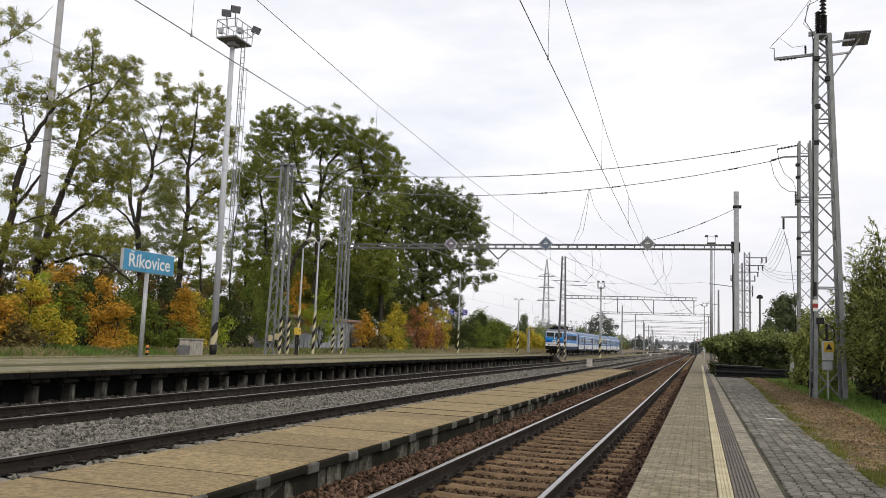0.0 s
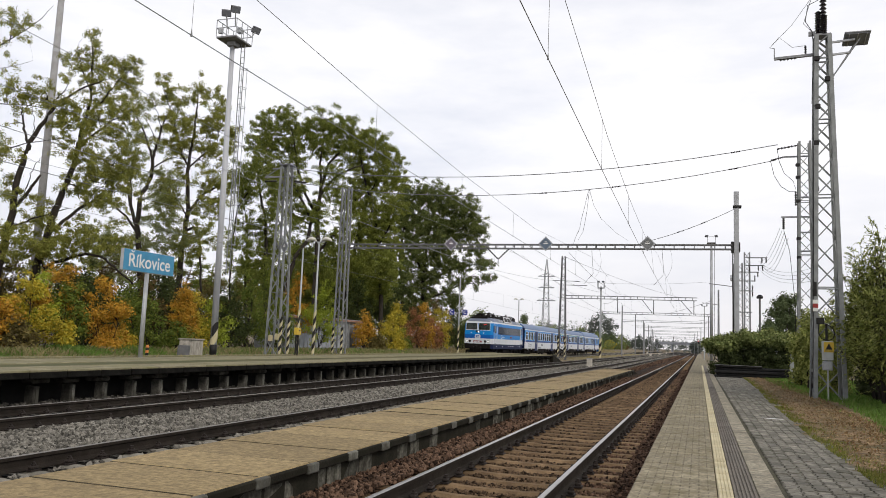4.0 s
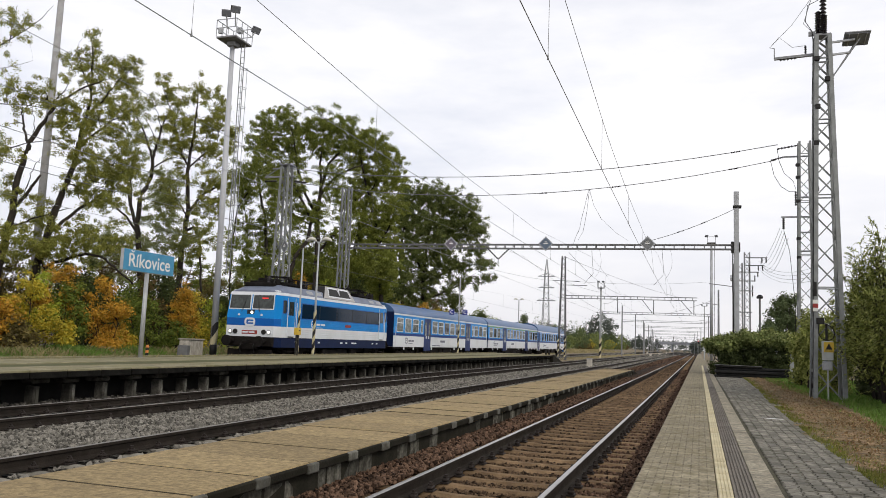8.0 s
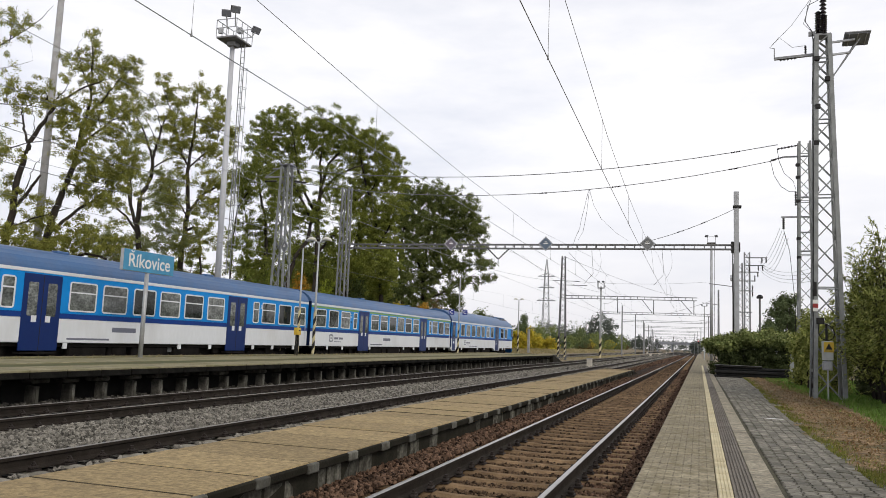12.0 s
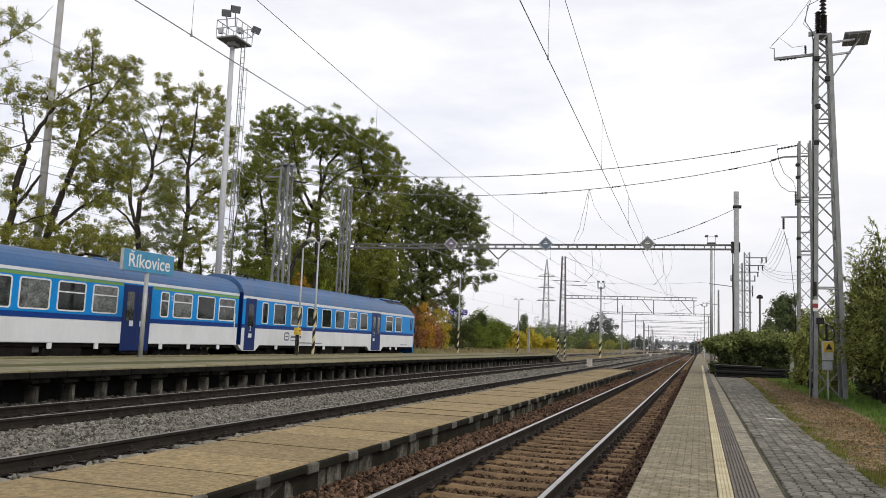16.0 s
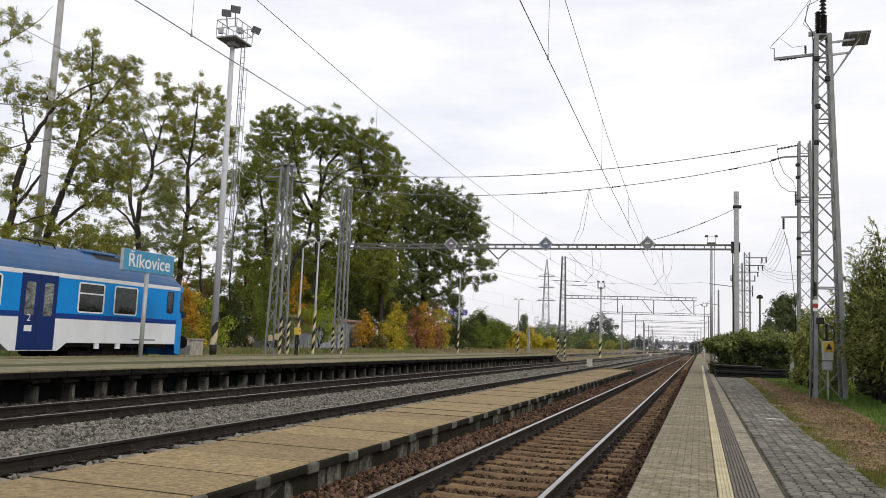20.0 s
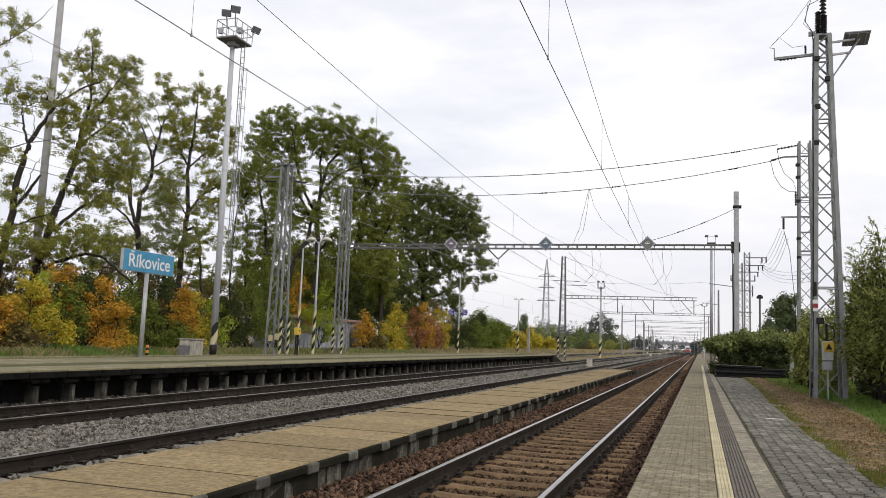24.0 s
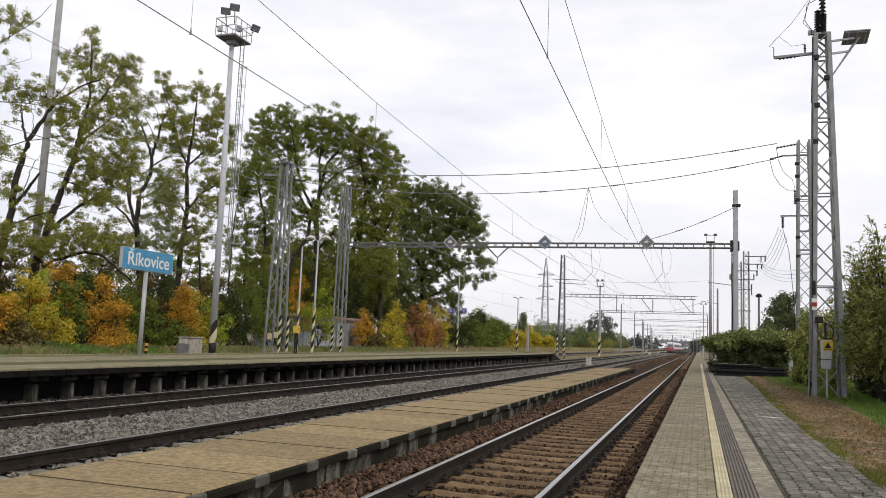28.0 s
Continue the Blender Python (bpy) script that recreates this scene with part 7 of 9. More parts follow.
part("floor_frame", Build().box(-1.3, 1.3, 0.2, 21.4, 0.86, 0.985), M_T_GEAR, TRAILER)
for y in (15.0, 15.6, 0.7, 1.3):
    part("roof_aerial", Build().tube([(0.5, y, 4.05), (0.5, y + 0.1, 4.2), (0.75, y + 0.5, 4.12), (0.75, y + 0.6, 3.98)], 0.025, 5), M_BLACK, TRAILER, "black roof aerial")
for y in (17.7, 19.55):
    part("roof_housing", Build().box(-0.75, 0.75, y - 0.2, y + 1.3, 4.0, 4.13, 0.05), M_T_ROOF, TRAILER, "blue roof housing")
    part("roof_grille", Build().add([(1.03, y + 0.05, 3.835), (1.03, y + 1.65, 3.835), (0.70, y + 1.4, 4.015), (0.70, y + 0.1, 4.015)], [(0, 1, 2, 3)]), M_BLACK, TRAILER, "black roof grille")
for y in (2.9, 18.6):
    bogie(TRAILER, y, 2.4, 0.46)

# the other train, far down the line
def far_car(label, lead):
    t = thing("railcar", label, "railcar", (-14, 470, 0), group="cars of the distant train")
    part("body", Build().extrude_y([(-1.4, 0.9), (1.4, 0.9), (1.42, 2.0), (1.38, 3.4), (1.0, 3.9), (0, 4.1), (-1.0, 3.9), (-1.38, 3.4), (-1.42, 2.0)], 1.0 if lead else 0.0, 24.0, True, True), M_FAR_WHITE, t, "white body")
    part("window_band", Build().box(-1.43, 1.43, 1.5, 23.5, 2.1, 2.9), M_FAR_GLASS, t)
    part("red_stripe", Build().box(-1.435, 1.435, 1.0, 24, 0.9, 1.35), M_FAR_RED, t, "red sill stripe")
    part("running_gear", Build().box(-1.2, 1.2, 1, 23, 0.2, 0.9), M_FAR_GLASS, t)
    if lead:
        part("nose", Build().add([(-1.4, 1.0, 0.7), (1.4, 1.0, 0.7), (1.35, 1.0, 3.9), (-1.35, 1.0, 3.9), (-1.3, 0.0, 0.7), (1.3, 0.0, 0.7), (1.3, 0.0, 2.0), (-1.3, 0.0, 2.0), (-1.2, 0.5, 3.6), (1.2, 0.5, 3.6)],
             [(4, 5, 6, 7), (7, 6, 9, 8), (8, 9, 2, 3), (1, 2, 9, 6, 5), (0, 4, 7, 8, 3), (0, 1, 5, 4)]), M_FAR_WHITE, t, "white nose")
        part("nose_stripe", Build().box(-1.34, 1.34, -0.04, 0.4, 0.6, 2.0, 0.06), M_FAR_RED, t, "red lower front")
        part("windscreen", Build().add([(-1.1, -0.02, 2.1), (1.1, -0.02, 2.1), (1.0, 0.42, 3.3), (-1.0, 0.42, 3.3)], [(0, 1, 2, 3)]), M_FAR_GLASS, t, "dark windscreen")
    return t


FAR_CARS = [far_car("distant white and red railcar with a red front", True), far_car("distant white and red intermediate railcar", False), far_car("distant white and red railcar at the train's end", False)]


# ---- trees, bushes and grass ----
def leaves_mesh(name, centres, spread, per, size, material, rng, flat=1.0, droop=0.0, long=1.0, corners=4):
    """Many small folded leaves scattered round the given clump centres."""
    c = np.repeat(np.asarray(centres, float), per, axis=0)
    n = len(c)
    # an even spray inside each clump's ball, with a few strays
    p = rng.normal(0, 1, (n, 3))
    p *= (rng.random(n) ** 0.5 * np.where(rng.random(n) < 0.15, 2.1, 1.6) / np.linalg.norm(p, axis=1))[:, None]
    p *= np.repeat(rng.uniform(0.55, 1.35, len(centres)), per)[:, None]
    p = c + p * np.array([spread, spread, spread * flat])
    s = size * rng.uniform(0.6, 1.3, n)
    # leaves face outwards and up from their clump, so that each clump has a bright top and a dim underside
    k = (p - c) / spread * 0.8 + rng.normal(0, 0.45, (n, 3)) + np.array([0, 0, 0.55])
    k /= np.linalg.norm(k, axis=1)[:, None] + 1e-9
    a = rng.normal(0, 1, (n, 3))
    a[:, 2] -= droop
    a -= k * np.sum(a * k, axis=1)[:, None] * 0.85
    a /= np.linalg.norm(a, axis=1)[:, None] + 1e-9
    b = np.cross(a, k)
    b /= np.linalg.norm(b, axis=1)[:, None] + 1e-9
    w = 0.36 / long
    v = np.stack([p, p + a * (s * 0.5)[:, None] + b * (s * w)[:, None] + k * (s * 0.10)[:, None], p + a * s[:, None],
                  p + a * (s * 0.5)[:, None] - b * (s * w)[:, None] + k * (s * 0.10)[:, None]], 1).reshape(-1, 3)
    if corners == 3:
        v = np.stack([p + b * (s * 0.42)[:, None], p + a * s[:, None], p - b * (s * 0.42)[:, None] + a * (s * 0.15)[:, None]], 1).reshape(-1, 3)
    me = bpy.data.meshes.new(name)
    me.vertices.add(corners * n)
    me.vertices.foreach_set("co", v.ravel())
    me.loops.add(corners * n)
    me.loops.foreach_set("vertex_index", np.arange(corners * n))
    me.polygons.add(n)
    me.polygons.foreach_set("loop_start", np.arange(n) * corners)
    me.update(calc_edges=True)
    me.materials.append(material)
    return me


def wander(p, q, rng, bow, n=6):
    """A crooked line from p to q."""
    p, q = np.array(p, float), np.array(q, float)
    off = rng.normal(0, bow, 3)
    pts = []
    for i in range(n + 1):
        k = i / n
        pts.append(tuple(p + (q - p) * k + off * math.sin(math.pi * k) + rng.normal(0, bow * 0.22, 3) * (0 < i < n)))
    return pts


def grow(name, label, category, base, lobes, seed, leaf, clumps=20, per=60, size=0.2, spread=0.42, trunk=0.28, fork=0.30, stems=1, bark=None,
         depth=1.0, z0=0.35, lean=0.0, group="", droop=0.0, long=1.0, bare=0.0, hollow=0.35, wood=None):
    """A tree or bush: trunk, limbs to each lobe of the crown, twigs to clumps of leaves. Lobes: sideways, height, radius, half height."""
    rng = np.random.default_rng(seed)
    bark = bark or M_BARK
    if category == "tree":
        per, size = int(per * 1.6), size * 0.8
    d = np.array(base) / np.hypot(*base)
    u = np.array([d[1], -d[0]])
    t = thing(name, label, category, (base[0], base[1], z0), group=group)
    top = max(l[1] for l in lobes)
    cs = []
    for off, z, r, rz in lobes:
        dd = rng.uniform(-0.6, 0.6) * r * 1.5 * depth
        cs.append(np.array([u[0] * off + d[0] * dd, u[1] * off + d[1] * dd, z - z0]))
    mean = np.mean(cs, axis=0)
    trunks, twigs = [], Build()
    for k, (run, r0, r1) in enumerate(wood or ()):
        r0, r1 = r0 * 0.68, r1 * 0.4
        pts3, sway = [], rng.normal(0, 0.5) if k else 0.0
        fine = []
        for (ua, za), (ub, zb) in zip(run, run[1:]):
            for q in range(3):
                fine.append((ua + (ub - ua) * q / 3 + rng.normal(0, 0.05), za + (zb - za) * q / 3))
        fine.append(run[-1])
        for q, (uu, zz) in enumerate(fine):
            dd = sway * q / len(fine)
            pts3.append((u[0] * uu + d[0] * dd, u[1] * uu + d[1] * dd, zz - z0))
        part("trunk" if r0 > 0.12 else "limb", Build().tube(pts3, [r0 + (r1 - r0) * q / (len(fine) - 1) for q in range(len(fine))], 8), bark, t, smooth=True)
        if r0 > 0.09:
            trunks.append([pts3[min(len(pts3) - 1, round(q * (len(pts3) - 1) / 9))] for q in range(10)])
    for s in range(0 if wood else stems):
        target = cs[int(s * len(cs) / stems)] if stems > 1 else mean
        end = np.array([target[0] * 0.75 + u[0] * lean, target[1] * 0.75 + u[1] * lean, (top - z0) * (0.72 if stems == 1 else 0.6)])
        st = np.array([rng.normal(0, 0.25) if stems > 1 else 0, rng.normal(0, 0.25) if stems > 1 else 0, -0.3])
        line = wander(st, end, rng, 0.35 if trunk > 0.15 else 0.12, 9)
        k = trunk / (1 if stems == 1 else stems ** 0.5)
        part("trunk", Build().tube(line, [k * (1.25 - 1.1 * i / 9) for i in range(10)], 9 if trunk > 0.15 else 5), bark, t, smooth=True)
        trunks.append(line)
    pts = []
    for i, ((off, z, r, rz), c) in enumerate(zip(lobes, cs)):
        line = min(trunks, key=lambda l: np.hypot(*(np.array(l[5][:2]) - c[:2])))
        frac = min(0.95, max(fork, (c[2] - rz - r * 0.8) / max(0.1, line[-1][2])))
        j = min(9, max(1, int(frac * 9)))
        rr = trunk * 0.42 * (1.15 - j / 10) + 0.015
        bl = wander(line[j], c, rng, r * 0.22, 6)
        part("limb", Build().tube(bl, [rr * (1.0 - 0.8 * q / 6) for q in range(7)], 6), bark, t, smooth=True)
        for _ in range(max(3, int(clumps * (r * rz) ** 0.5 / 2.0))):
            v = rng.normal(0, 1, 3)
            v /= np.linalg.norm(v)
            k = rng.uniform(hollow, 1.0) ** 0.5 * rng.uniform(0.85, 1.12)
            q = c + np.array([(u[0] * v[0] + d[0] * v[1] * depth) * r, (u[1] * v[0] + d[1] * v[1] * depth) * r, v[2] * rz]) * k
            if q[2] < 0.12:
                q[2] = rng.uniform(0.1, 0.4)
            st = bl[int(rng.integers(3, 7))]
            twigs.tube(wander(st, q, rng, 0.12 * r, 3), [rr * 0.22 + 0.006, rr * 0.18 + 0.005, 0.008, 0.004], 4)
            if rng.random() >= bare:
                pts.append(q)
                pts.append(q + (np.array(st) - q) * 0.3)
    tagged(part("branchwork", twigs, M_TWIG, t), kind="stuff")
    part("crown", leaves_mesh("crown", pts, spread, per, size, leaf, rng, 0.8, droop, long, 4 if long > 1.5 else 3), None, t)
    return t


def tree(label, base, seed, leaf, per, size, cluster, dense, wood, lobes, z0=0.35, depth=1.0, group="", bare=0.12, fill=4.6):
    """A tree grown on its main stems: each twig tip of the crown joins the nearest wood below it, so that limbs fork again and again.
    wood: (sideways, height) runs with their radii; lobes of the crown: sideways, height, radius, half height."""
    rng = np.random.default_rng(seed)
    d = np.array(base) / np.hypot(*base)
    u = np.array([d[1], -d[0]])
    t = thing("tree", label, "tree", (base[0], base[1], z0), group=group)

    def at(side, back, z):
        return np.array([u[0] * side + d[0] * back, u[1] * side + d[1] * back, z - z0])
    nodes, thick = [], []
    for k, (run, r0, r1) in enumerate(wood):
        sway = rng.uniform(-1.6, 1.6) * depth if k else 0.0
        start = 0.0
        if k and nodes:
            first = at(run[0][0], 0, run[0][1])
            near_node = nodes[int(np.argmin([abs(float((q - first) @ at(1, 0, z0))) + abs(q[2] - first[2]) for q in nodes]))]
            start = float(near_node[:2] @ d) if run[0][1] > 1.5 else 0.0
        fine = []
        for (ua, za), (ub, zb) in zip(run, run[1:]):
            for q in range(4):
                fine.append((ua + (ub - ua) * q / 4 + rng.normal(0, 0.03), za + (zb - za) * q / 4))
        fine.append(run[-1])
        m = len(fine) - 1
        pts = [at(uu, start + sway * (q / m) ** 1.3, zz) for q, (uu, zz) in enumerate(fine)]
        rad = [r1 * 0.6 + (r0 * 0.72 - r1 * 0.6) * (1 - q / m) ** 0.85 for q in range(m + 1)]
        part("trunk" if run[0][1] < 1.5 else "limb", Build().tube(pts, rad, 9 if r0 > 0.12 else 6), M_BARK, t, smooth=True)
        for p, r in zip(pts, rad):
            if p[2] > 2.5:
                nodes.append(p)
                thick.append(r)
    tips = []
    hearts = [(side, rng.uniform(-1.5, 1.5) * depth, z, r, rz) for side, z, r, rz in lobes]
    for k, (side, back, z, r, rz) in enumerate(hearts):
        close = sorted(hearts, key=lambda h: abs(h[0] - side) + abs(h[2] - z))[1:4]
        for _ in range(max(4, round(fill * dense * r * rz / cluster ** 2))):
            v = rng.normal(0, 0.72, 3)
            p = np.array([side + v[0] * r, back + v[1] * max(r, rz) * 1.4 * depth, z + v[2] * rz])
            if rng.random() < 0.3:
                # twigs that bridge to a neighbouring lobe
                o = close[int(rng.integers(len(close)))]
                p += (np.array([o[0], o[1], o[2]]) - np.array([side, back, z])) * rng.uniform(0.15, 0.6)
            tips.append(at(*p))
    tips = np.array(tips)
    start_nodes = np.array(nodes)
    far_off = np.array([np.min(np.linalg.norm(start_nodes - p, axis=1)) for p in tips])
    room = len(nodes) + 4 * len(tips)
    bank, girth, used = np.zeros((room, 3)), np.zeros(room), len(nodes)
    bank[:used], girth[:used] = start_nodes, thick
    twigs, centres = Build(), []
    for i in np.argsort(far_off):
        p = tips[i]
        gap = p - bank[:used]
        cost = np.linalg.norm(gap, axis=1) + 0.9 * np.maximum(0, -gap[:, 2]) + np.where(girth[:used] < 0.012, 0.5, 0)
        j = int(np.argmin(cost))
        q, long = bank[j], float(np.linalg.norm(gap[j]))
        lift = np.array([0, 0, 0.16 * long])
        line = [q] + [q + (p - q) * k + lift * math.sin(math.pi * k) * 0.8 + rng.normal(0, 0.06 * long, 3) for k in (0.3, 0.65)] + [p]
        r0 = min(girth[j] * 0.75, 0.012 + 0.016 * long)
        radii = [r0, r0 * 0.75, r0 * 0.5, max(0.005, r0 * 0.25)]
        twigs.tube(line, radii, 5 if long > 2 else 3)
        for a, c in zip(line[1:], radii[1:]):
            bank[used], girth[used] = a, c
            used += 1
        if rng.random() >= bare:
            centres.append(p)
            if long > cluster:
                centres.append(line[2])
    tagged(part("branchwork", twigs, M_TWIG, t), kind="stuff")
    part("crown", leaves_mesh("crown", centres, cluster * 0.62, per, size, leaf, rng, 0.85, corners=3), None, t)
    return t


tree("tall half-bare poplar with a forked trunk and thin leaves", (-33.0, 31.4), 11, L_POPLAR, 56, 0.085, 0.25, 0.62,
     wood=[([(-1.0, -0.4), (-1.2, 4.1), (-1.0, 5.5), (-0.8, 7.2), (-0.8, 8.6), (-0.5, 10.2), (-0.3, 11.0), (0.1, 11.9), (0.4, 12.6), (0.8, 13.3), (2.0, 14.4), (3.2, 15.1)], 0.3, 0.035), ([(-0.4, 10.9), (-0.7, 11.7), (-0.8, 12.3), (-0.9, 13.0)], 0.1, 0.05), ([(-0.7, 7.5), (-0.2, 8.3), (-0.0, 8.7), (0.3, 9.2)], 0.13, 0.09), ([(-0.4, 8.0), (-0.2, 9.1), (0.0, 9.7), (0.3, 10.1)], 0.04, 0.015), ([(-1.2, 6.2), (-0.5, 6.6), (0.2, 7.0), (1.1, 7.4), (1.8, 7.7)], 0.08, 0.03), ([(-2.1, 10.0), (-1.7, 10.3), (-0.4, 10.9), (1.2, 11.4)], 0.06, 0.02), ([(-2.4, 12.9), (-1.9, 13.1), (-0.5, 13.3), (0.4, 13.3)], 0.05, 0.02), ([(0.4, 12.6), (0.6, 13.3), (1.0, 13.8), (1.2, 14.4)], 0.05, 0.015), ([(-2.7, 14.8), (-2.1, 14.9), (-1.3, 15.1), (-0.6, 15.4)], 0.025, 0.01), ([(-0.2, 11.3), (-0.3, 12.1), (-0.4, 12.7)], 0.03, 0.01), ([(-2.8, 15.7), (-2.0, 16.4), (-1.1, 17.3), (-0.4, 18.1), (0.1, 18.9)], 0.045, 0.015), ([(-1.8, 16.5), (-1.7, 17.5), (-1.6, 18.4)], 0.04, 0.02)],
     lobes=[(-1.9, 16.5, 0.8, 0.4), (-1.2, 17.3, 0.8, 0.3), (-2.1, 16.0, 0.4, 0.4), (-1.6, 13.8, 0.8, 0.6), (-1.0, 13.6, 0.5, 0.5), (-0.4, 13.9, 0.5, 0.5), (-0.1, 13.5, 0.5, 0.3), (0.9, 14.1, 0.6, 0.4), (-1.3, 13.0, 0.6, 0.3), (-1.6, 10.4, 0.4, 0.6), (-1.1, 10.2, 0.3, 0.3), (-1.3, 9.1, 0.5, 0.7), (-0.8, 8.1, 0.4, 0.5), (0.3, 7.8, 0.7, 0.6), (0.8, 7.1, 0.5, 0.5), (-0.8, 6.2, 0.7, 0.7), (0.0, 5.8, 0.7, 0.6), (1.6, 5.8, 0.7, 0.5), (1.3, 5.2, 0.7, 0.5), (0.3, 5.0, 0.9, 0.6), (-1.2, 5.2, 0.9, 0.7), (1.4, 6.4, 0.8, 0.5)])
tree("slender leaning poplar with a tufted green crown", (-33.0, 32.9), 12, L_POPLAR, 58, 0.09, 0.26, 0.9,
     wood=[([(-0.6, -0.4), (-0.6, 4.3), (-0.3, 5.7), (-0.0, 7.2), (0.2, 8.2), (0.5, 9.2), (0.8, 10.3), (0.9, 11.2), (1.0, 12.1), (1.2, 13.1), (1.3, 14.2), (1.2, 16.2), (1.1, 17.8)], 0.32, 0.03), ([(-0.2, 6.3), (0.5, 7.1), (1.2, 7.9), (1.9, 8.4), (2.8, 8.8)], 0.15, 0.06), ([(0.9, 11.1), (1.3, 11.7), (1.7, 12.2), (2.5, 13.0), (3.4, 13.6)], 0.1, 0.03), ([(1.2, 13.1), (1.9, 14.0), (2.5, 15.1), (3.4, 16.3)], 0.08, 0.025), ([(1.3, 14.4), (0.8, 15.4), (0.4, 16.3)], 0.06, 0.02), ([(-0.5, 5.1), (-0.1, 4.5), (0.2, 4.8), (0.7, 5.0), (1.7, 5.4), (2.5, 5.3), (3.2, 4.8), (4.2, 3.9)], 0.14, 0.07), ([(0.5, 9.2), (1.0, 9.1), (1.7, 9.5), (2.4, 9.4)], 0.06, 0.02)],
     lobes=[(1.1, 17.4, 0.3, 0.6), (0.4, 16.5, 0.5, 0.4), (0.9, 15.8, 0.6, 0.6), (2.0, 16.5, 0.5, 0.5), (3.2, 16.5, 0.6, 0.5), (1.7, 15.1, 0.8, 0.5), (3.0, 15.4, 0.9, 0.5), (4.0, 15.7, 0.3, 0.3), (2.1, 14.0, 1.0, 0.5), (1.4, 13.0, 1.2, 0.6), (0.3, 12.4, 0.9, 0.6), (2.9, 13.4, 0.9, 0.5), (2.6, 12.0, 1.2, 0.5), (1.0, 10.4, 0.7, 0.7), (1.7, 9.3, 1.0, 0.8), (2.5, 9.6, 1.2, 0.9), (3.2, 10.3, 0.8, 0.9), (2.8, 8.3, 0.9, 0.5), (-0.0, 13.0, 0.5, 0.5), (0.7, 11.4, 0.6, 0.5), (1.0, 6.0, 1.0, 0.6), (2.2, 6.2, 1.0, 0.6), (0.6, 4.6, 1.0, 0.5), (3.2, 6.0, 0.9, 0.6)])
tree("thinning multi-stemmed tree with yellowing leaves", (-34.0, 41.6), 13, L_SPARSE, 48, 0.085, 0.26, 0.95,
     wood=[([(0.6, -0.5), (-0.1, 4.5), (-0.4, 7.0), (-0.6, 8.3), (-0.5, 9.9), (0.0, 11.4), (0.0, 12.6), (0.2, 13.5), (0.4, 14.6), (0.6, 15.4)], 0.3, 0.05), ([(0.0, 12.6), (-0.3, 13.6), (-0.9, 15.0), (-1.4, 15.9)], 0.12, 0.03), ([(-0.5, 7.7), (-1.1, 9.4), (-1.4, 10.9), (-1.8, 11.6), (-2.5, 11.9), (-3.3, 12.4), (-3.8, 12.7)], 0.16, 0.04), ([(-0.6, 7.7), (-1.2, 8.6), (-2.0, 9.4), (-2.7, 9.8)], 0.12, 0.05), ([(-0.5, 9.7), (0.4, 10.4), (1.3, 10.8)], 0.08, 0.03), ([(-1.0, 9.2), (-1.2, 10.9), (-1.1, 12.1), (-1.1, 13.6)], 0.09, 0.03), ([(0.0, 11.9), (0.7, 12.5), (1.3, 12.8), (2.2, 12.8)], 0.07, 0.02), ([(0.2, 13.5), (-0.1, 14.4), (-0.6, 15.4)], 0.05, 0.015), ([(0.4, 14.6), (0.1, 15.5), (-0.3, 16.2)], 0.04, 0.012), ([(0.6, 15.4), (0.8, 16.0), (0.9, 16.6)], 0.04, 0.012)],
     lobes=[(-1.8, 15.8, 1.1, 0.4), (-0.5, 16.2, 0.8, 0.4), (-1.1, 14.2, 0.6, 0.6), (-1.1, 12.7, 0.7, 0.8), (-2.1, 11.6, 0.8, 0.7), (0.7, 11.8, 0.7, 0.5), (-0.6, 11.1, 0.7, 0.6), (0.8, 9.6, 0.7, 0.7), (1.3, 8.3, 0.9, 0.7), (-2.0, 7.4, 1.3, 0.7), (-0.6, 7.0, 1.1, 0.6), (-2.9, 7.2, 0.8, 0.7), (0.8, 6.9, 0.9, 0.5), (-3.7, 12.2, 0.6, 0.4), (-0.1, 8.5, 0.6, 0.5), (1.6, 10.4, 0.4, 0.6), (-2.4, 6.2, 1.2, 0.6), (-1.0, 5.6, 1.2, 0.6), (0.6, 5.6, 1.0, 0.6), (2.0, 7.4, 0.9, 0.6)])
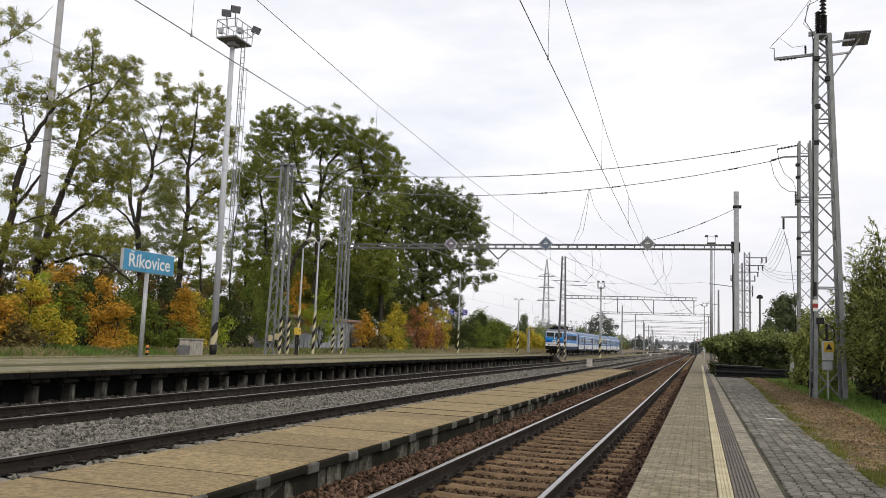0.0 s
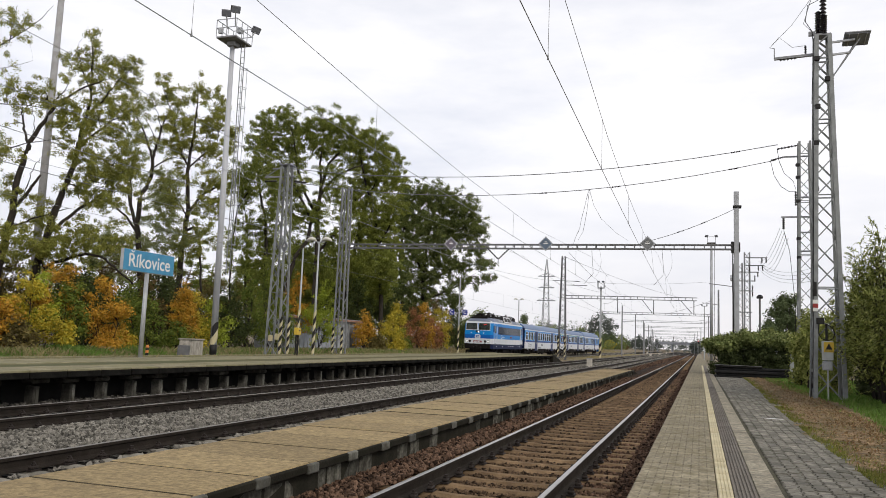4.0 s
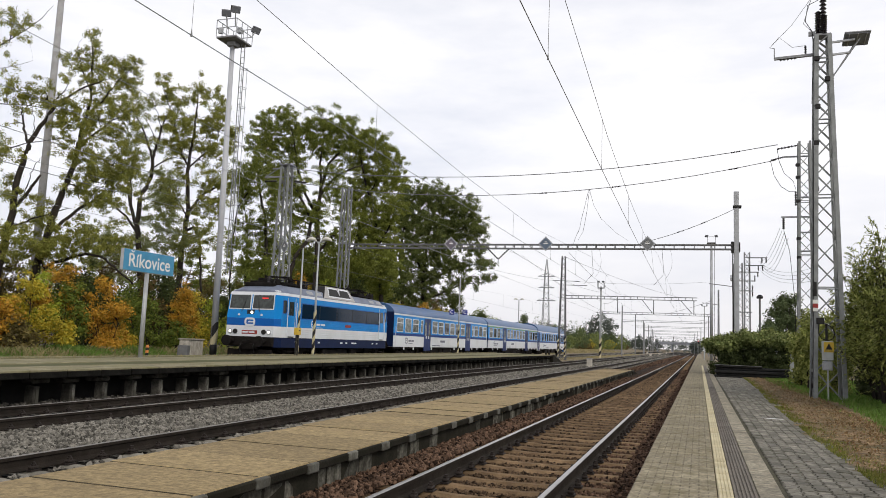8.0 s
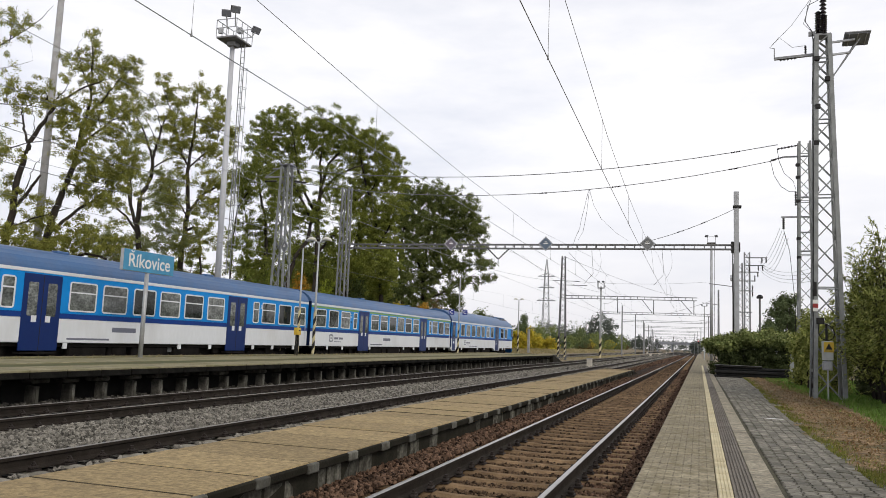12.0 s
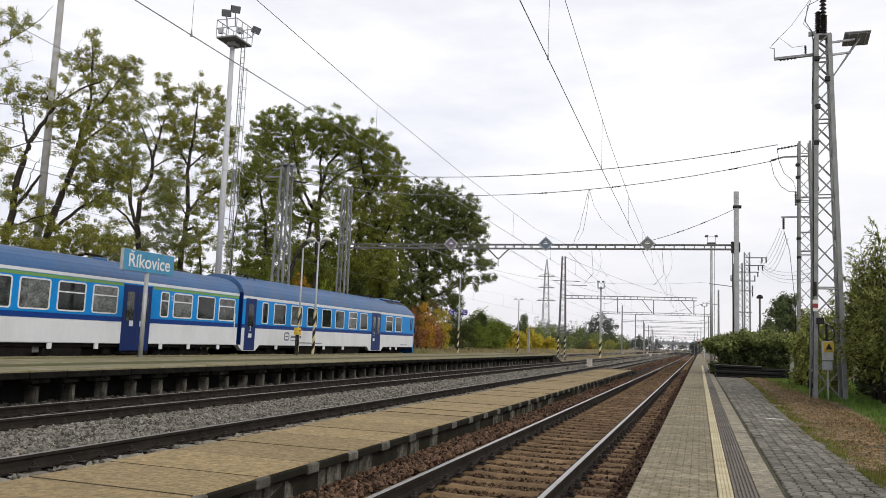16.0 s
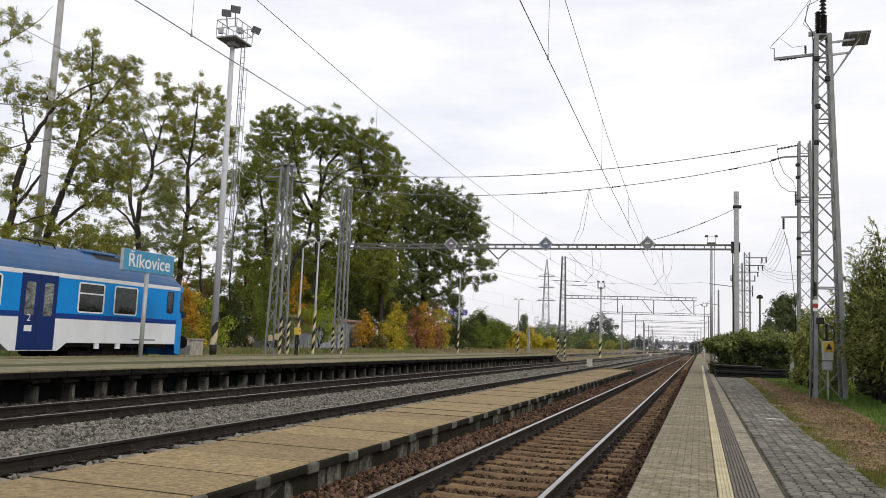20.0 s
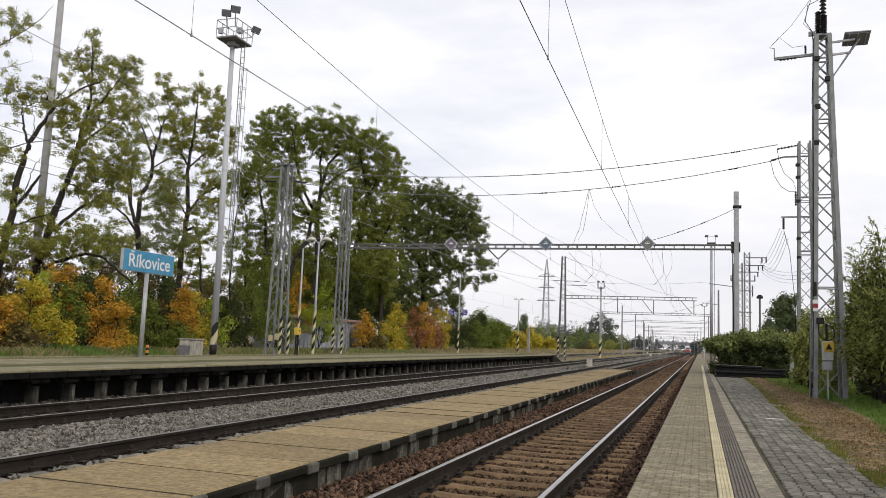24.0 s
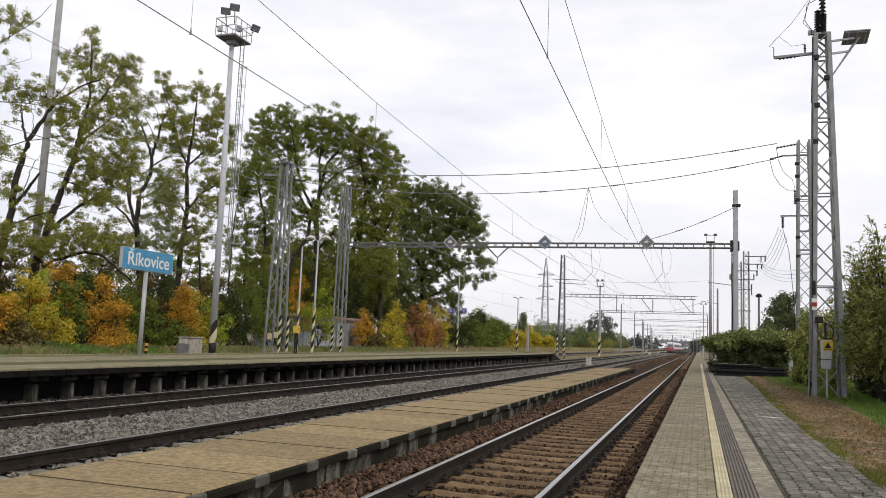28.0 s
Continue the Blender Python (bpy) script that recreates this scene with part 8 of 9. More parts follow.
tree("tall poplar with an open green crown", (-33.0, 45.5), 14, L_POPLAR, 58, 0.096, 0.27, 1.15,
     wood=[([(-0.5, -0.6), (-0.9, 4.8), (-0.9, 6.7), (-0.7, 9.4), (-0.8, 11.4), (-0.9, 13.0), (-0.7, 14.8), (-0.6, 16.5), (-0.6, 18.1)], 0.32, 0.03), ([(-0.7, 9.5), (0.1, 10.9), (1.2, 11.8), (1.8, 12.4)], 0.15, 0.05), ([(-0.8, 8.3), (-0.2, 8.6), (0.2, 7.8), (0.4, 6.3), (0.6, 4.1)], 0.13, 0.12), ([(-0.8, 12.8), (-0.3, 13.4), (0.1, 14.0), (0.9, 14.8), (1.1, 16.9)], 0.1, 0.03), ([(-0.8, 12.6), (-1.4, 13.8), (-1.8, 15.1), (-2.4, 16.9), (-2.9, 18.0)], 0.1, 0.025), ([(-0.7, 9.3), (-1.5, 10.6), (-2.0, 11.5)], 0.08, 0.03), ([(0.1, 10.9), (0.8, 10.8), (1.5, 11.0)], 0.05, 0.02)],
     lobes=[(-1.6, 17.8, 0.6, 0.5), (-0.6, 18.0, 0.4, 0.6), (0.7, 18.3, 0.5, 0.5), (1.2, 17.5, 0.4, 0.4), (-3.1, 18.0, 0.5, 0.4), (-2.4, 17.5, 0.4, 0.4), (-1.1, 16.1, 1.2, 0.7), (0.7, 16.0, 1.0, 0.8), (-2.3, 15.6, 0.7, 0.8), (-0.7, 14.4, 1.4, 0.6), (1.1, 14.2, 0.9, 0.5), (-1.9, 14.0, 0.9, 0.5), (-2.0, 11.8, 0.7, 0.8), (-1.9, 9.9, 0.7, 0.8), (0.9, 12.2, 0.8, 0.9), (1.6, 10.9, 0.6, 0.6), (0.4, 9.9, 0.6, 0.6), (0.6, 7.6, 0.7, 0.8), (-0.6, 7.1, 0.9, 0.7), (2.0, 15.2, 0.4, 0.8)])
tree("slim dark-stemmed tree with scattered leaves", (-35.0, 53.0), 17, L_DARK, 50, 0.1, 0.28, 1.6,
     wood=[([(3.1, -0.7), (2.7, 5.6), (2.6, 8.3), (2.4, 10.5), (1.9, 12.3), (1.6, 13.8), (1.1, 14.5)], 0.26, 0.05), ([(1.6, -0.7), (1.2, 5.5), (1.1, 8.2), (1.1, 10.0), (0.6, 11.8)], 0.15, 0.06), ([(0.5, -0.7), (0.0, 5.4), (-0.0, 9.0), (0.2, 11.3), (0.9, 12.5)], 0.11, 0.05), ([(2.4, 10.3), (2.8, 11.9), (3.1, 13.3)], 0.1, 0.04), ([(1.1, 9.5), (0.4, 10.1), (-0.3, 10.3)], 0.06, 0.02)],
     lobes=[(0.7, 14.0, 0.8, 0.8), (1.0, 12.2, 0.8, 0.8), (-0.1, 13.1, 0.5, 0.8), (1.4, 15.0, 0.8, 0.6), (2.7, 13.3, 0.7, 1.0), (3.0, 11.0, 0.7, 0.9), (1.6, 10.5, 0.5, 0.6), (0.7, 9.7, 0.7, 0.6), (-0.1, 8.1, 0.6, 0.7), (1.5, 7.7, 0.8, 0.7), (3.0, 8.3, 0.9, 0.9), (2.3, 6.4, 0.9, 0.6), (0.7, 6.3, 0.8, 0.5), (2.5, 9.4, 0.6, 0.6)])
tree("large dark green poplar with forking limbs", (-34.0, 64.5), 15, L_DARK, 46, 0.118, 0.3, 2.0,
     wood=[([(0.7, -0.8), (0.4, 6.1), (0.4, 9.5), (0.2, 12.6), (0.4, 15.3), (1.0, 17.5), (2.0, 18.9), (3.2, 20.5)], 0.42, 0.05), ([(-2.1, -0.9), (-2.2, 6.0), (-1.6, 8.6), (-0.5, 10.1), (-0.3, 12.0), (-1.4, 14.1), (-2.6, 16.1), (-3.8, 17.8)], 0.34, 0.05), ([(0.4, 14.6), (1.7, 16.5), (3.0, 17.4), (4.6, 18.2)], 0.2, 0.05), ([(0.3, 12.4), (-1.0, 14.5), (-1.8, 16.8), (-2.3, 19.5), (-3.0, 21.3)], 0.2, 0.04), ([(0.4, 15.1), (0.2, 17.5), (0.4, 20.0), (0.4, 21.6)], 0.18, 0.04), ([(0.3, 9.0), (1.6, 10.7), (2.6, 11.5)], 0.2, 0.08), ([(-2.6, 16.1), (-4.0, 16.4), (-5.2, 17.6)], 0.1, 0.03)],
     lobes=[(-5.0, 20.6, 0.9, 0.8), (-3.3, 21.7, 1.0, 0.8), (-1.5, 21.0, 1.1, 0.8), (0.4, 21.7, 1.3, 0.8), (2.2, 21.0, 1.1, 0.9), (-5.4, 18.8, 1.2, 0.8), (-3.1, 19.3, 1.6, 0.7), (-0.8, 19.3, 1.3, 0.7), (1.8, 19.2, 1.3, 0.8), (-2.0, 17.5, 0.9, 0.5), (-4.7, 16.7, 0.9, 0.7), (-2.3, 15.1, 1.2, 0.9), (1.9, 15.0, 1.1, 0.7), (-0.1, 12.6, 1.1, 0.9), (-1.9, 12.4, 0.8, 0.9), (2.4, 10.3, 1.1, 0.9), (-0.9, 8.9, 0.9, 0.8), (1.4, 7.7, 1.1, 0.8), (0.7, 17.0, 0.8, 0.5), (-3.6, 15.1, 0.7, 0.8)])
tree("large olive-green poplar with a tall crown", (-33.5, 70.0), 18, L_OLIVE, 46, 0.122, 0.31, 2.2,
     wood=[([(0.2, -0.9), (0.5, 6.6), (1.2, 11.1), (1.8, 14.2), (2.6, 16.5), (3.7, 18.9)], 0.36, 0.05), ([(4.1, -0.8), (3.9, 5.9), (3.4, 9.8), (3.0, 12.6), (2.2, 15.4), (1.4, 18.3), (0.9, 20.9)], 0.34, 0.05), ([(1.9, 14.0), (0.7, 15.4), (0.4, 16.5)], 0.12, 0.04), ([(3.3, 10.4), (4.5, 12.7), (4.9, 14.5)], 0.14, 0.04), ([(1.2, 11.1), (-0.2, 12.2), (-1.1, 12.4)], 0.1, 0.04)],
     lobes=[(1.2, 21.2, 1.2, 0.9), (2.8, 20.6, 1.1, 1.0), (4.4, 19.2, 1.0, 0.9), (1.2, 19.0, 1.3, 0.9), (3.4, 17.6, 1.5, 0.9), (5.1, 17.5, 0.6, 0.6), (1.5, 16.1, 1.3, 1.1), (0.5, 13.2, 1.2, 1.0), (2.8, 13.8, 1.3, 1.3), (2.3, 11.2, 1.3, 1.2), (4.5, 14.3, 1.0, 1.3), (4.2, 10.9, 1.1, 1.3), (1.6, 8.6, 1.3, 1.0), (4.3, 8.2, 1.1, 1.1), (0.2, 8.2, 0.9, 0.8), (1.4, 6.6, 1.0, 0.8), (3.3, 6.4, 1.3, 0.8)])
tree("large dark green tree with spreading lower limbs", (-33.0, 98.0), 16, L_SHADE, 46, 0.155, 0.4, 2.4,
     wood=[([(-1.7, -1.3), (-1.9, 4.6), (-1.9, 10.6), (-1.5, 15.1), (-0.7, 18.8), (-0.0, 20.7)], 0.46, 0.05), ([(-4.0, -1.4), (-4.6, 7.5), (-5.1, 12.7), (-4.7, 17.3), (-4.1, 20.4)], 0.4, 0.05), ([(-1.6, 8.7), (1.1, 10.7), (4.1, 11.6), (6.6, 12.0)], 0.22, 0.04), ([(-1.9, 6.5), (0.5, 7.7), (3.4, 9.1), (6.3, 9.5)], 0.2, 0.04), ([(-1.5, 14.4), (1.4, 16.4), (4.5, 18.0)], 0.2, 0.04), ([(-1.0, 12.5), (1.8, 13.7), (5.5, 13.9)], 0.15, 0.03), ([(-1.9, 10.2), (-3.5, 12.8), (-3.7, 15.0)], 0.2, 0.05)],
     lobes=[(-4.3, 20.8, 1.8, 1.1), (-1.5, 20.9, 2.1, 1.2), (1.1, 20.0, 1.8, 1.3), (3.4, 18.1, 1.6, 1.6), (5.4, 16.3, 1.1, 1.2), (-1.4, 17.4, 2.4, 1.6), (-4.4, 17.3, 1.8, 1.6), (1.5, 16.2, 2.1, 1.5), (-3.5, 13.5, 2.1, 1.8), (0.3, 13.8, 1.8, 1.5), (0.6, 11.2, 1.6, 1.2), (4.9, 13.6, 1.2, 0.6), (-4.4, 9.7, 1.8, 1.8), (-1.2, 9.2, 1.3, 1.5), (2.7, 11.5, 1.3, 0.6), (6.0, 11.9, 1.3, 0.5), (6.9, 10.0, 0.8, 0.4), (3.6, 8.9, 1.5, 0.6), (1.9, 7.0, 1.2, 1.1), (-2.3, 5.7, 1.8, 1.2), (-5.6, 5.9, 1.5, 1.2)])
# trees standing behind the row
for i, (bx, by, h, r, lf) in enumerate(((-44, 49, 6.0, 2.0, L_SPARSE), (-44, 60, 7.5, 2.4, L_DARK), (-44, 72, 9.5, 2.6, L_OLIVE), (-45, 86, 11, 2.8, L_DARK), (-43, 112, 8, 2.6, L_DARK), (-39, 80, 8.5, 2.4, L_DARK), (-40, 91, 9.0, 2.6, L_OLIVE), (-46, 38, 5.0, 1.8, L_POPLAR), (-40, 69, 6.5, 2.2, L_OLIVE), (-40, 77, 12.0, 2.6, L_SHADE), (-40, 72, 11.0, 2.6, L_OLIVE), (-37, 85, 13.5, 2.6, L_SHADE), (-36, 79, 11.0, 2.4, L_DARK))):
    tree("green tree standing behind the front row", (bx, by), 40 + i, lf, 60, 0.18, 0.46, 0.8,
         [([(0, 0), (0.3, h * 0.35), (-0.2, h * 0.7), (0.2, h)], 0.2, 0.03), ([(0.2, h * 0.3), (1.1, h * 0.55), (1.6, h * 0.75)], 0.1, 0.03), ([(0.1, h * 0.45), (-1.0, h * 0.6), (-1.5, h * 0.8)], 0.1, 0.03)],
         [(-1.5, h * 0.55, r * 0.7, r * 0.6), (1.4, h * 0.6, r * 0.7, r * 0.6), (0, h * 0.85, r * 0.7, r * 0.7), (-0.8, h * (0.38 if h < 9 else 0.6), r * 0.8, r * 0.5), (1.2, h * (0.34 if h < 9 else 0.7), r * 0.8, r * 0.5)], group="trees behind the front row")

BUSHES = [
    (-34.5, 26.8, -0.4, 3.6, 1.8, 2.0, L_BROWN, "tall brown twiggy thicket"), (-34.5, 29.4, -0.6, 3.4, 1.7, 1.9, L_BROWN, "tall brown twiggy thicket"), (-33.0, 36.4, 0.0, 3.4, 1.6, 1.9, L_OLIVE, "olive-green bush under the trees"),
    (-28.2, 25.3, -0.1, 2.4, 1.1, 1.6, L_ORANGE, "orange autumn bush"), (-28.4, 27.6, -0.1, 2.5, 1.1, 1.7, L_YELLOW, "yellow-green autumn bush"), (-28.3, 29.6, 0.0, 2.5, 0.95, 1.8, L_GREEN, "dense green bush"),
    (-28.0, 32.0, -0.1, 2.7, 1.15, 1.8, L_ORANGE, "tall orange autumn bush"), (-28.0, 34.9, -0.1, 2.0, 1.3, 1.5, L_GREEN, "low green bush"), (-28.0, 38.2, -0.1, 2.7, 0.85, 1.9, L_ORANGE, "rust-orange autumn bush"),
    (-28.6, 42.0, -0.1, 2.0, 1.1, 1.6, L_LIME, "yellow-green bush"), (-29.5, 47.4, -0.1, 3.1, 1.8, 2.5, L_GREEN, "green bush"), (-30.0, 56.0, -0.4, 4.6, 1.3, 2.0, L_ORANGE, "orange bush behind the hut"),
    (-27.6, 54.3, 0.0, 3.5, 1.6, 2.4, L_LIME, "bright lime-green bush"), (-27.5, 69.5, -0.1, 2.4, 1.4, 1.8, L_YELLOW, "yellowing bush beside the hut"), (-29.0, 73.5, 0.0, 3.9, 1.0, 1.5, L_YELLOW, "yellow autumn bush"), (-28.4, 72.6, 0.2, 1.5, 1.2, 1.3, L_GREEN, "low green bush"), (-29.0, 73.5, -2.7, 2.3, 1.0, 1.7, L_YELLOW, "yellow-orange autumn bush"),
    (-28.0, 77.6, -0.4, 2.9, 1.2, 2.4, L_RED, "pinkish-red autumn bush"), (-28.3, 81.0, -0.3, 3.2, 1.1, 2.6, L_ORANGE, "orange autumn bush"), (-28.5, 86.6, -0.1, 3.6, 1.5, 2.6, L_YELLOW, "orange-yellow autumn bush"), (-29.0, 102.9, 0.0, 2.8, 2.7, 2.3, L_GREEN, "green bush with thin twigs"),
    (-31.0, 80.0, -0.2, 5.6, 2.4, 3.3, L_DEEP_SHADED, "dark green bush under the trees"), (-30.0, 29.1, 1.2, 3.7, 1.5, 0.9, L_ORANGE, "orange bush under a bare limb"), (-31.0, 68.8, -0.2, 5.0, 2.0, 2.8, L_DEEP_SHADED, "dark bush behind the hut"),
    (-31.0, 52.9, -0.2, 4.0, 1.7, 2.6, L_GREEN, "green bush under the trees"), (-30.0, 38.5, -0.5, 3.2, 1.4, 1.8, L_BROWN, "brown twiggy bush"), (-30.5, 45.5, 0.6, 2.8, 1.7, 2.2, L_DEEP_SHADED, "dark green bush under the trees"),
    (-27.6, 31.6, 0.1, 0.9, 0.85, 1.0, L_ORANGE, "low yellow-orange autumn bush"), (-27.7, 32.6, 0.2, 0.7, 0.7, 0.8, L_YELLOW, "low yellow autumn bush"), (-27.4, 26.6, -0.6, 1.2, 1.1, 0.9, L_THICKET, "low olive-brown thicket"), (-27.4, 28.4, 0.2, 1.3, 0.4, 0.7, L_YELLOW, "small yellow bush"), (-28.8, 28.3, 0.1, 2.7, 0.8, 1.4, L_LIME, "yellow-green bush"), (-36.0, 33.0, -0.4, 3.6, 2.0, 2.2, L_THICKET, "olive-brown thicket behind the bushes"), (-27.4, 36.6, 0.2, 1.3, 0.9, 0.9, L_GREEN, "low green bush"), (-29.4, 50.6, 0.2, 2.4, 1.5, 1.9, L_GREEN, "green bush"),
    (-28.4, 64.4, 0.0, 2.3, 0.85, 1.8, L_ORANGE, "rust-orange bush in front of the hut"), (-28.0, 66.2, 0.0, 1.3, 0.9, 1.2, L_THICKET, "olive-brown thicket beside the hut"), (-28.6, 83.0, 0.2, 2.4, 1.7, 2.0, L_RED, "pinkish-red low bush"), (-28.5, 94, 0, 3.0, 2.2, 2.6, L_DEEP_SHADED, "dark green bush"), (-31.5, 93, 0.3, 4.6, 2.2, 3.0, L_BROWN, "tall brown twiggy bush"), (-31.5, 101, 0.6, 4.6, 2.3, 3.0, L_DEEP_SHADED, "dark green bush"), (-32, 34.8, 0.2, 2.6, 1.6, 2.2, L_DEEP_SHADED, "dark green bush under the trees"),
    (-32, 41.0, 0.2, 3.0, 1.7, 2.4, L_DEEP_SHADED, "dark green bush under the trees"), (-33, 28.5, -1.0, 2.6, 1.6, 2.2, L_BROWN, "brown twiggy thicket"), (-34, 135, 0, 3.4, 3.0, 2.6, L_GREEN, "green lineside bush"), (-31, 137, 0.0, 2.3, 2.2, 1.5, L_YELLOW, "yellow autumn bush"), (-31, 152, 0.0, 2.9, 2.4, 1.9, L_YELLOW, "tall yellow autumn bush"), (-31, 168, 0.0, 1.9, 2.2, 1.3, L_YELLOW, "low yellow autumn bush"), (-31, 33.4, 0, 2.9, 1.6, 2.2, L_DEEP_SHADED, "dark green bush under the trees"), (-30.4, 36.2, 0, 2.7, 1.5, 2.1, L_GREEN, "green bush under the trees"), (-31.2, 39.3, 0, 3.3, 1.8, 2.4, L_DEEP_SHADED, "dark green bush under the trees"), (-29.2, 40.6, 0, 2.3, 1.3, 1.8, L_YELLOW, "yellow-green bush under the trees"), (-35, 29.6, 0, 3.2, 1.9, 2.4, L_BROWN, "brown twiggy thicket"), (-35.4, 32.4, 0, 3.4, 1.9, 2.6, L_THICKET, "olive-brown bush behind the trees"), (-35.2, 36.2, 0, 3.6, 2.0, 2.6, L_THICKET, "olive-brown bush behind the trees"), (-35.4, 39.8, 0, 3.6, 2.0, 2.7, L_BROWN, "brown twiggy thicket"), (-35.2, 43.4, 0, 3.6, 2.0, 2.7, L_THICKET, "olive-brown bush behind the trees"), (-35.4, 47.2, 0, 3.8, 2.1, 2.8, L_THICKET, "olive-brown bush behind the trees"), (-35.5, 51.2, 0, 3.8, 2.1, 2.8, L_THICKET, "olive-brown bush behind the trees"), (-35.5, 56, 0, 4.0, 2.3, 2.8, L_THICKET, "olive-brown bush behind the trees"), (-34, 26.6, 0, 2.8, 1.7, 2.2, L_GREEN, "green bush under the trees"), (-34, 75, 0, 5.0, 2.2, 3.0, L_DEEP_SHADED, "dark bush behind the hut"), (-35, 82, 0, 5.6, 2.4, 3.3, L_DEEP_SHADED, "dark bush behind the hut"),
    (-35, 127.7, -0.1, 4.4, 1.5, 2.8, L_DEEP_SHADED, "dark pointed young spruce"), (-31, 118, 0.0, 2.4, 2.6, 2.0, L_GREEN, "green bush with thin twigs"), (-40, 185, 0, 5.6, 1.7, 3.6, L_FAR, "dark pointed young spruce"),
]
for i, (bx, by, off, z, r, rz, lf, lb) in enumerate(BUSHES):
    k = np.random.default_rng(i).uniform(-0.5, 0.5, 4)
    lobes = [(off, z * 0.62, r, rz * 0.8), (off - r * (0.5 + 0.3 * k[0]), z * (0.85 + 0.3 * k[1]), r * 0.62, rz * 0.6), (off + r * (0.5 + 0.3 * k[2]), z * (0.8 + 0.3 * k[3]), r * 0.62, rz * 0.6), (off + 0.3 * r * k[1], z + rz * 0.45, r * 0.55, rz * 0.5)]
    sz = 0.115 if by < 60 else 0.15 if by < 110 else 0.30
    grow("bush", lb + " beside the railway", "bush", (bx, by), lobes, 100 + i, lf, 30 if by < 60 else 20, 40, sz, 0.21 if by < 60 else 0.31 if by < 110 else 0.5, 0.05, 0.05, 4, M_TWIG, hollow=0.2, group="lineside bushes")

# right-hand side: hedge, willow, shrubs, far tree
for i, (x, y, z, r, rz) in enumerate(((1.25, 49.5, 1.5, 0.95, 1.3), (2.4, 49.0, 1.75, 1.1, 1.5), (3.7, 49.5, 1.8, 1.1, 1.6), (4.9, 49.0, 1.7, 1.1, 1.5), (1.5, 53, 1.6, 1.1, 1.4), (3.0, 53.5, 1.9, 1.3, 1.6), (5.2, 53, 1.8, 1.3, 1.6), (1.6, 60, 1.6, 1.1, 1.4), (6.4, 49, 1.8, 1.2, 1.6))):
    grow("hedge_bush", "broad dark bush with pale upper leaves along the platform", "bush", (x, y), [(0, z + rz * 0.28, r * 0.9, rz * 0.16), (-r * 0.45, z + rz * 0.32, r * 0.85, rz * 0.20), (r * 0.45, z + rz * 0.30, r * 0.85, rz * 0.20), (0, z + rz * 0.46, r * 0.7, rz * 0.18)], 200 + i, L_HEDGE, 60, 56, 0.13, 0.19, 0.05, 0.05, 4, M_TWIG,
         z0=0.1, hollow=0.45, group="hedge bushes")
# made-up dark clumps that imitate the shade low in the hedge and willows
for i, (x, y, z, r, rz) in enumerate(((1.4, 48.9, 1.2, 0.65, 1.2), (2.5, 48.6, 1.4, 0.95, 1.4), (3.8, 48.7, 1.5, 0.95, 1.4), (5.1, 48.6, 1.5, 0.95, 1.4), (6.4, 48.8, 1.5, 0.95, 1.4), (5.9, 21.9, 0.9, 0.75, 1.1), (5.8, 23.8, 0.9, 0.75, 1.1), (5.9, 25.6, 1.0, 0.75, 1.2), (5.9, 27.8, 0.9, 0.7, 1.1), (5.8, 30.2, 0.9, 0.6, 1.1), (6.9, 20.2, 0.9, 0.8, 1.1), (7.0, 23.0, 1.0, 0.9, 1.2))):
    grow("undergrowth", "dark leaf clumps added to stand for the shade under bushes", "bush", (x, y), [(-r * 0.3, z * 0.55, r, rz * 0.6), (r * 0.4, z * 0.7, r * 0.9, rz * 0.7), (0, z, r * 0.8, rz * 0.6)], 380 + i, L_UNDERSHADE, 44, 60, 0.12, 0.2, 0.04, 0.04, 4, M_TWIG,
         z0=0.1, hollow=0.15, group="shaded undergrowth")
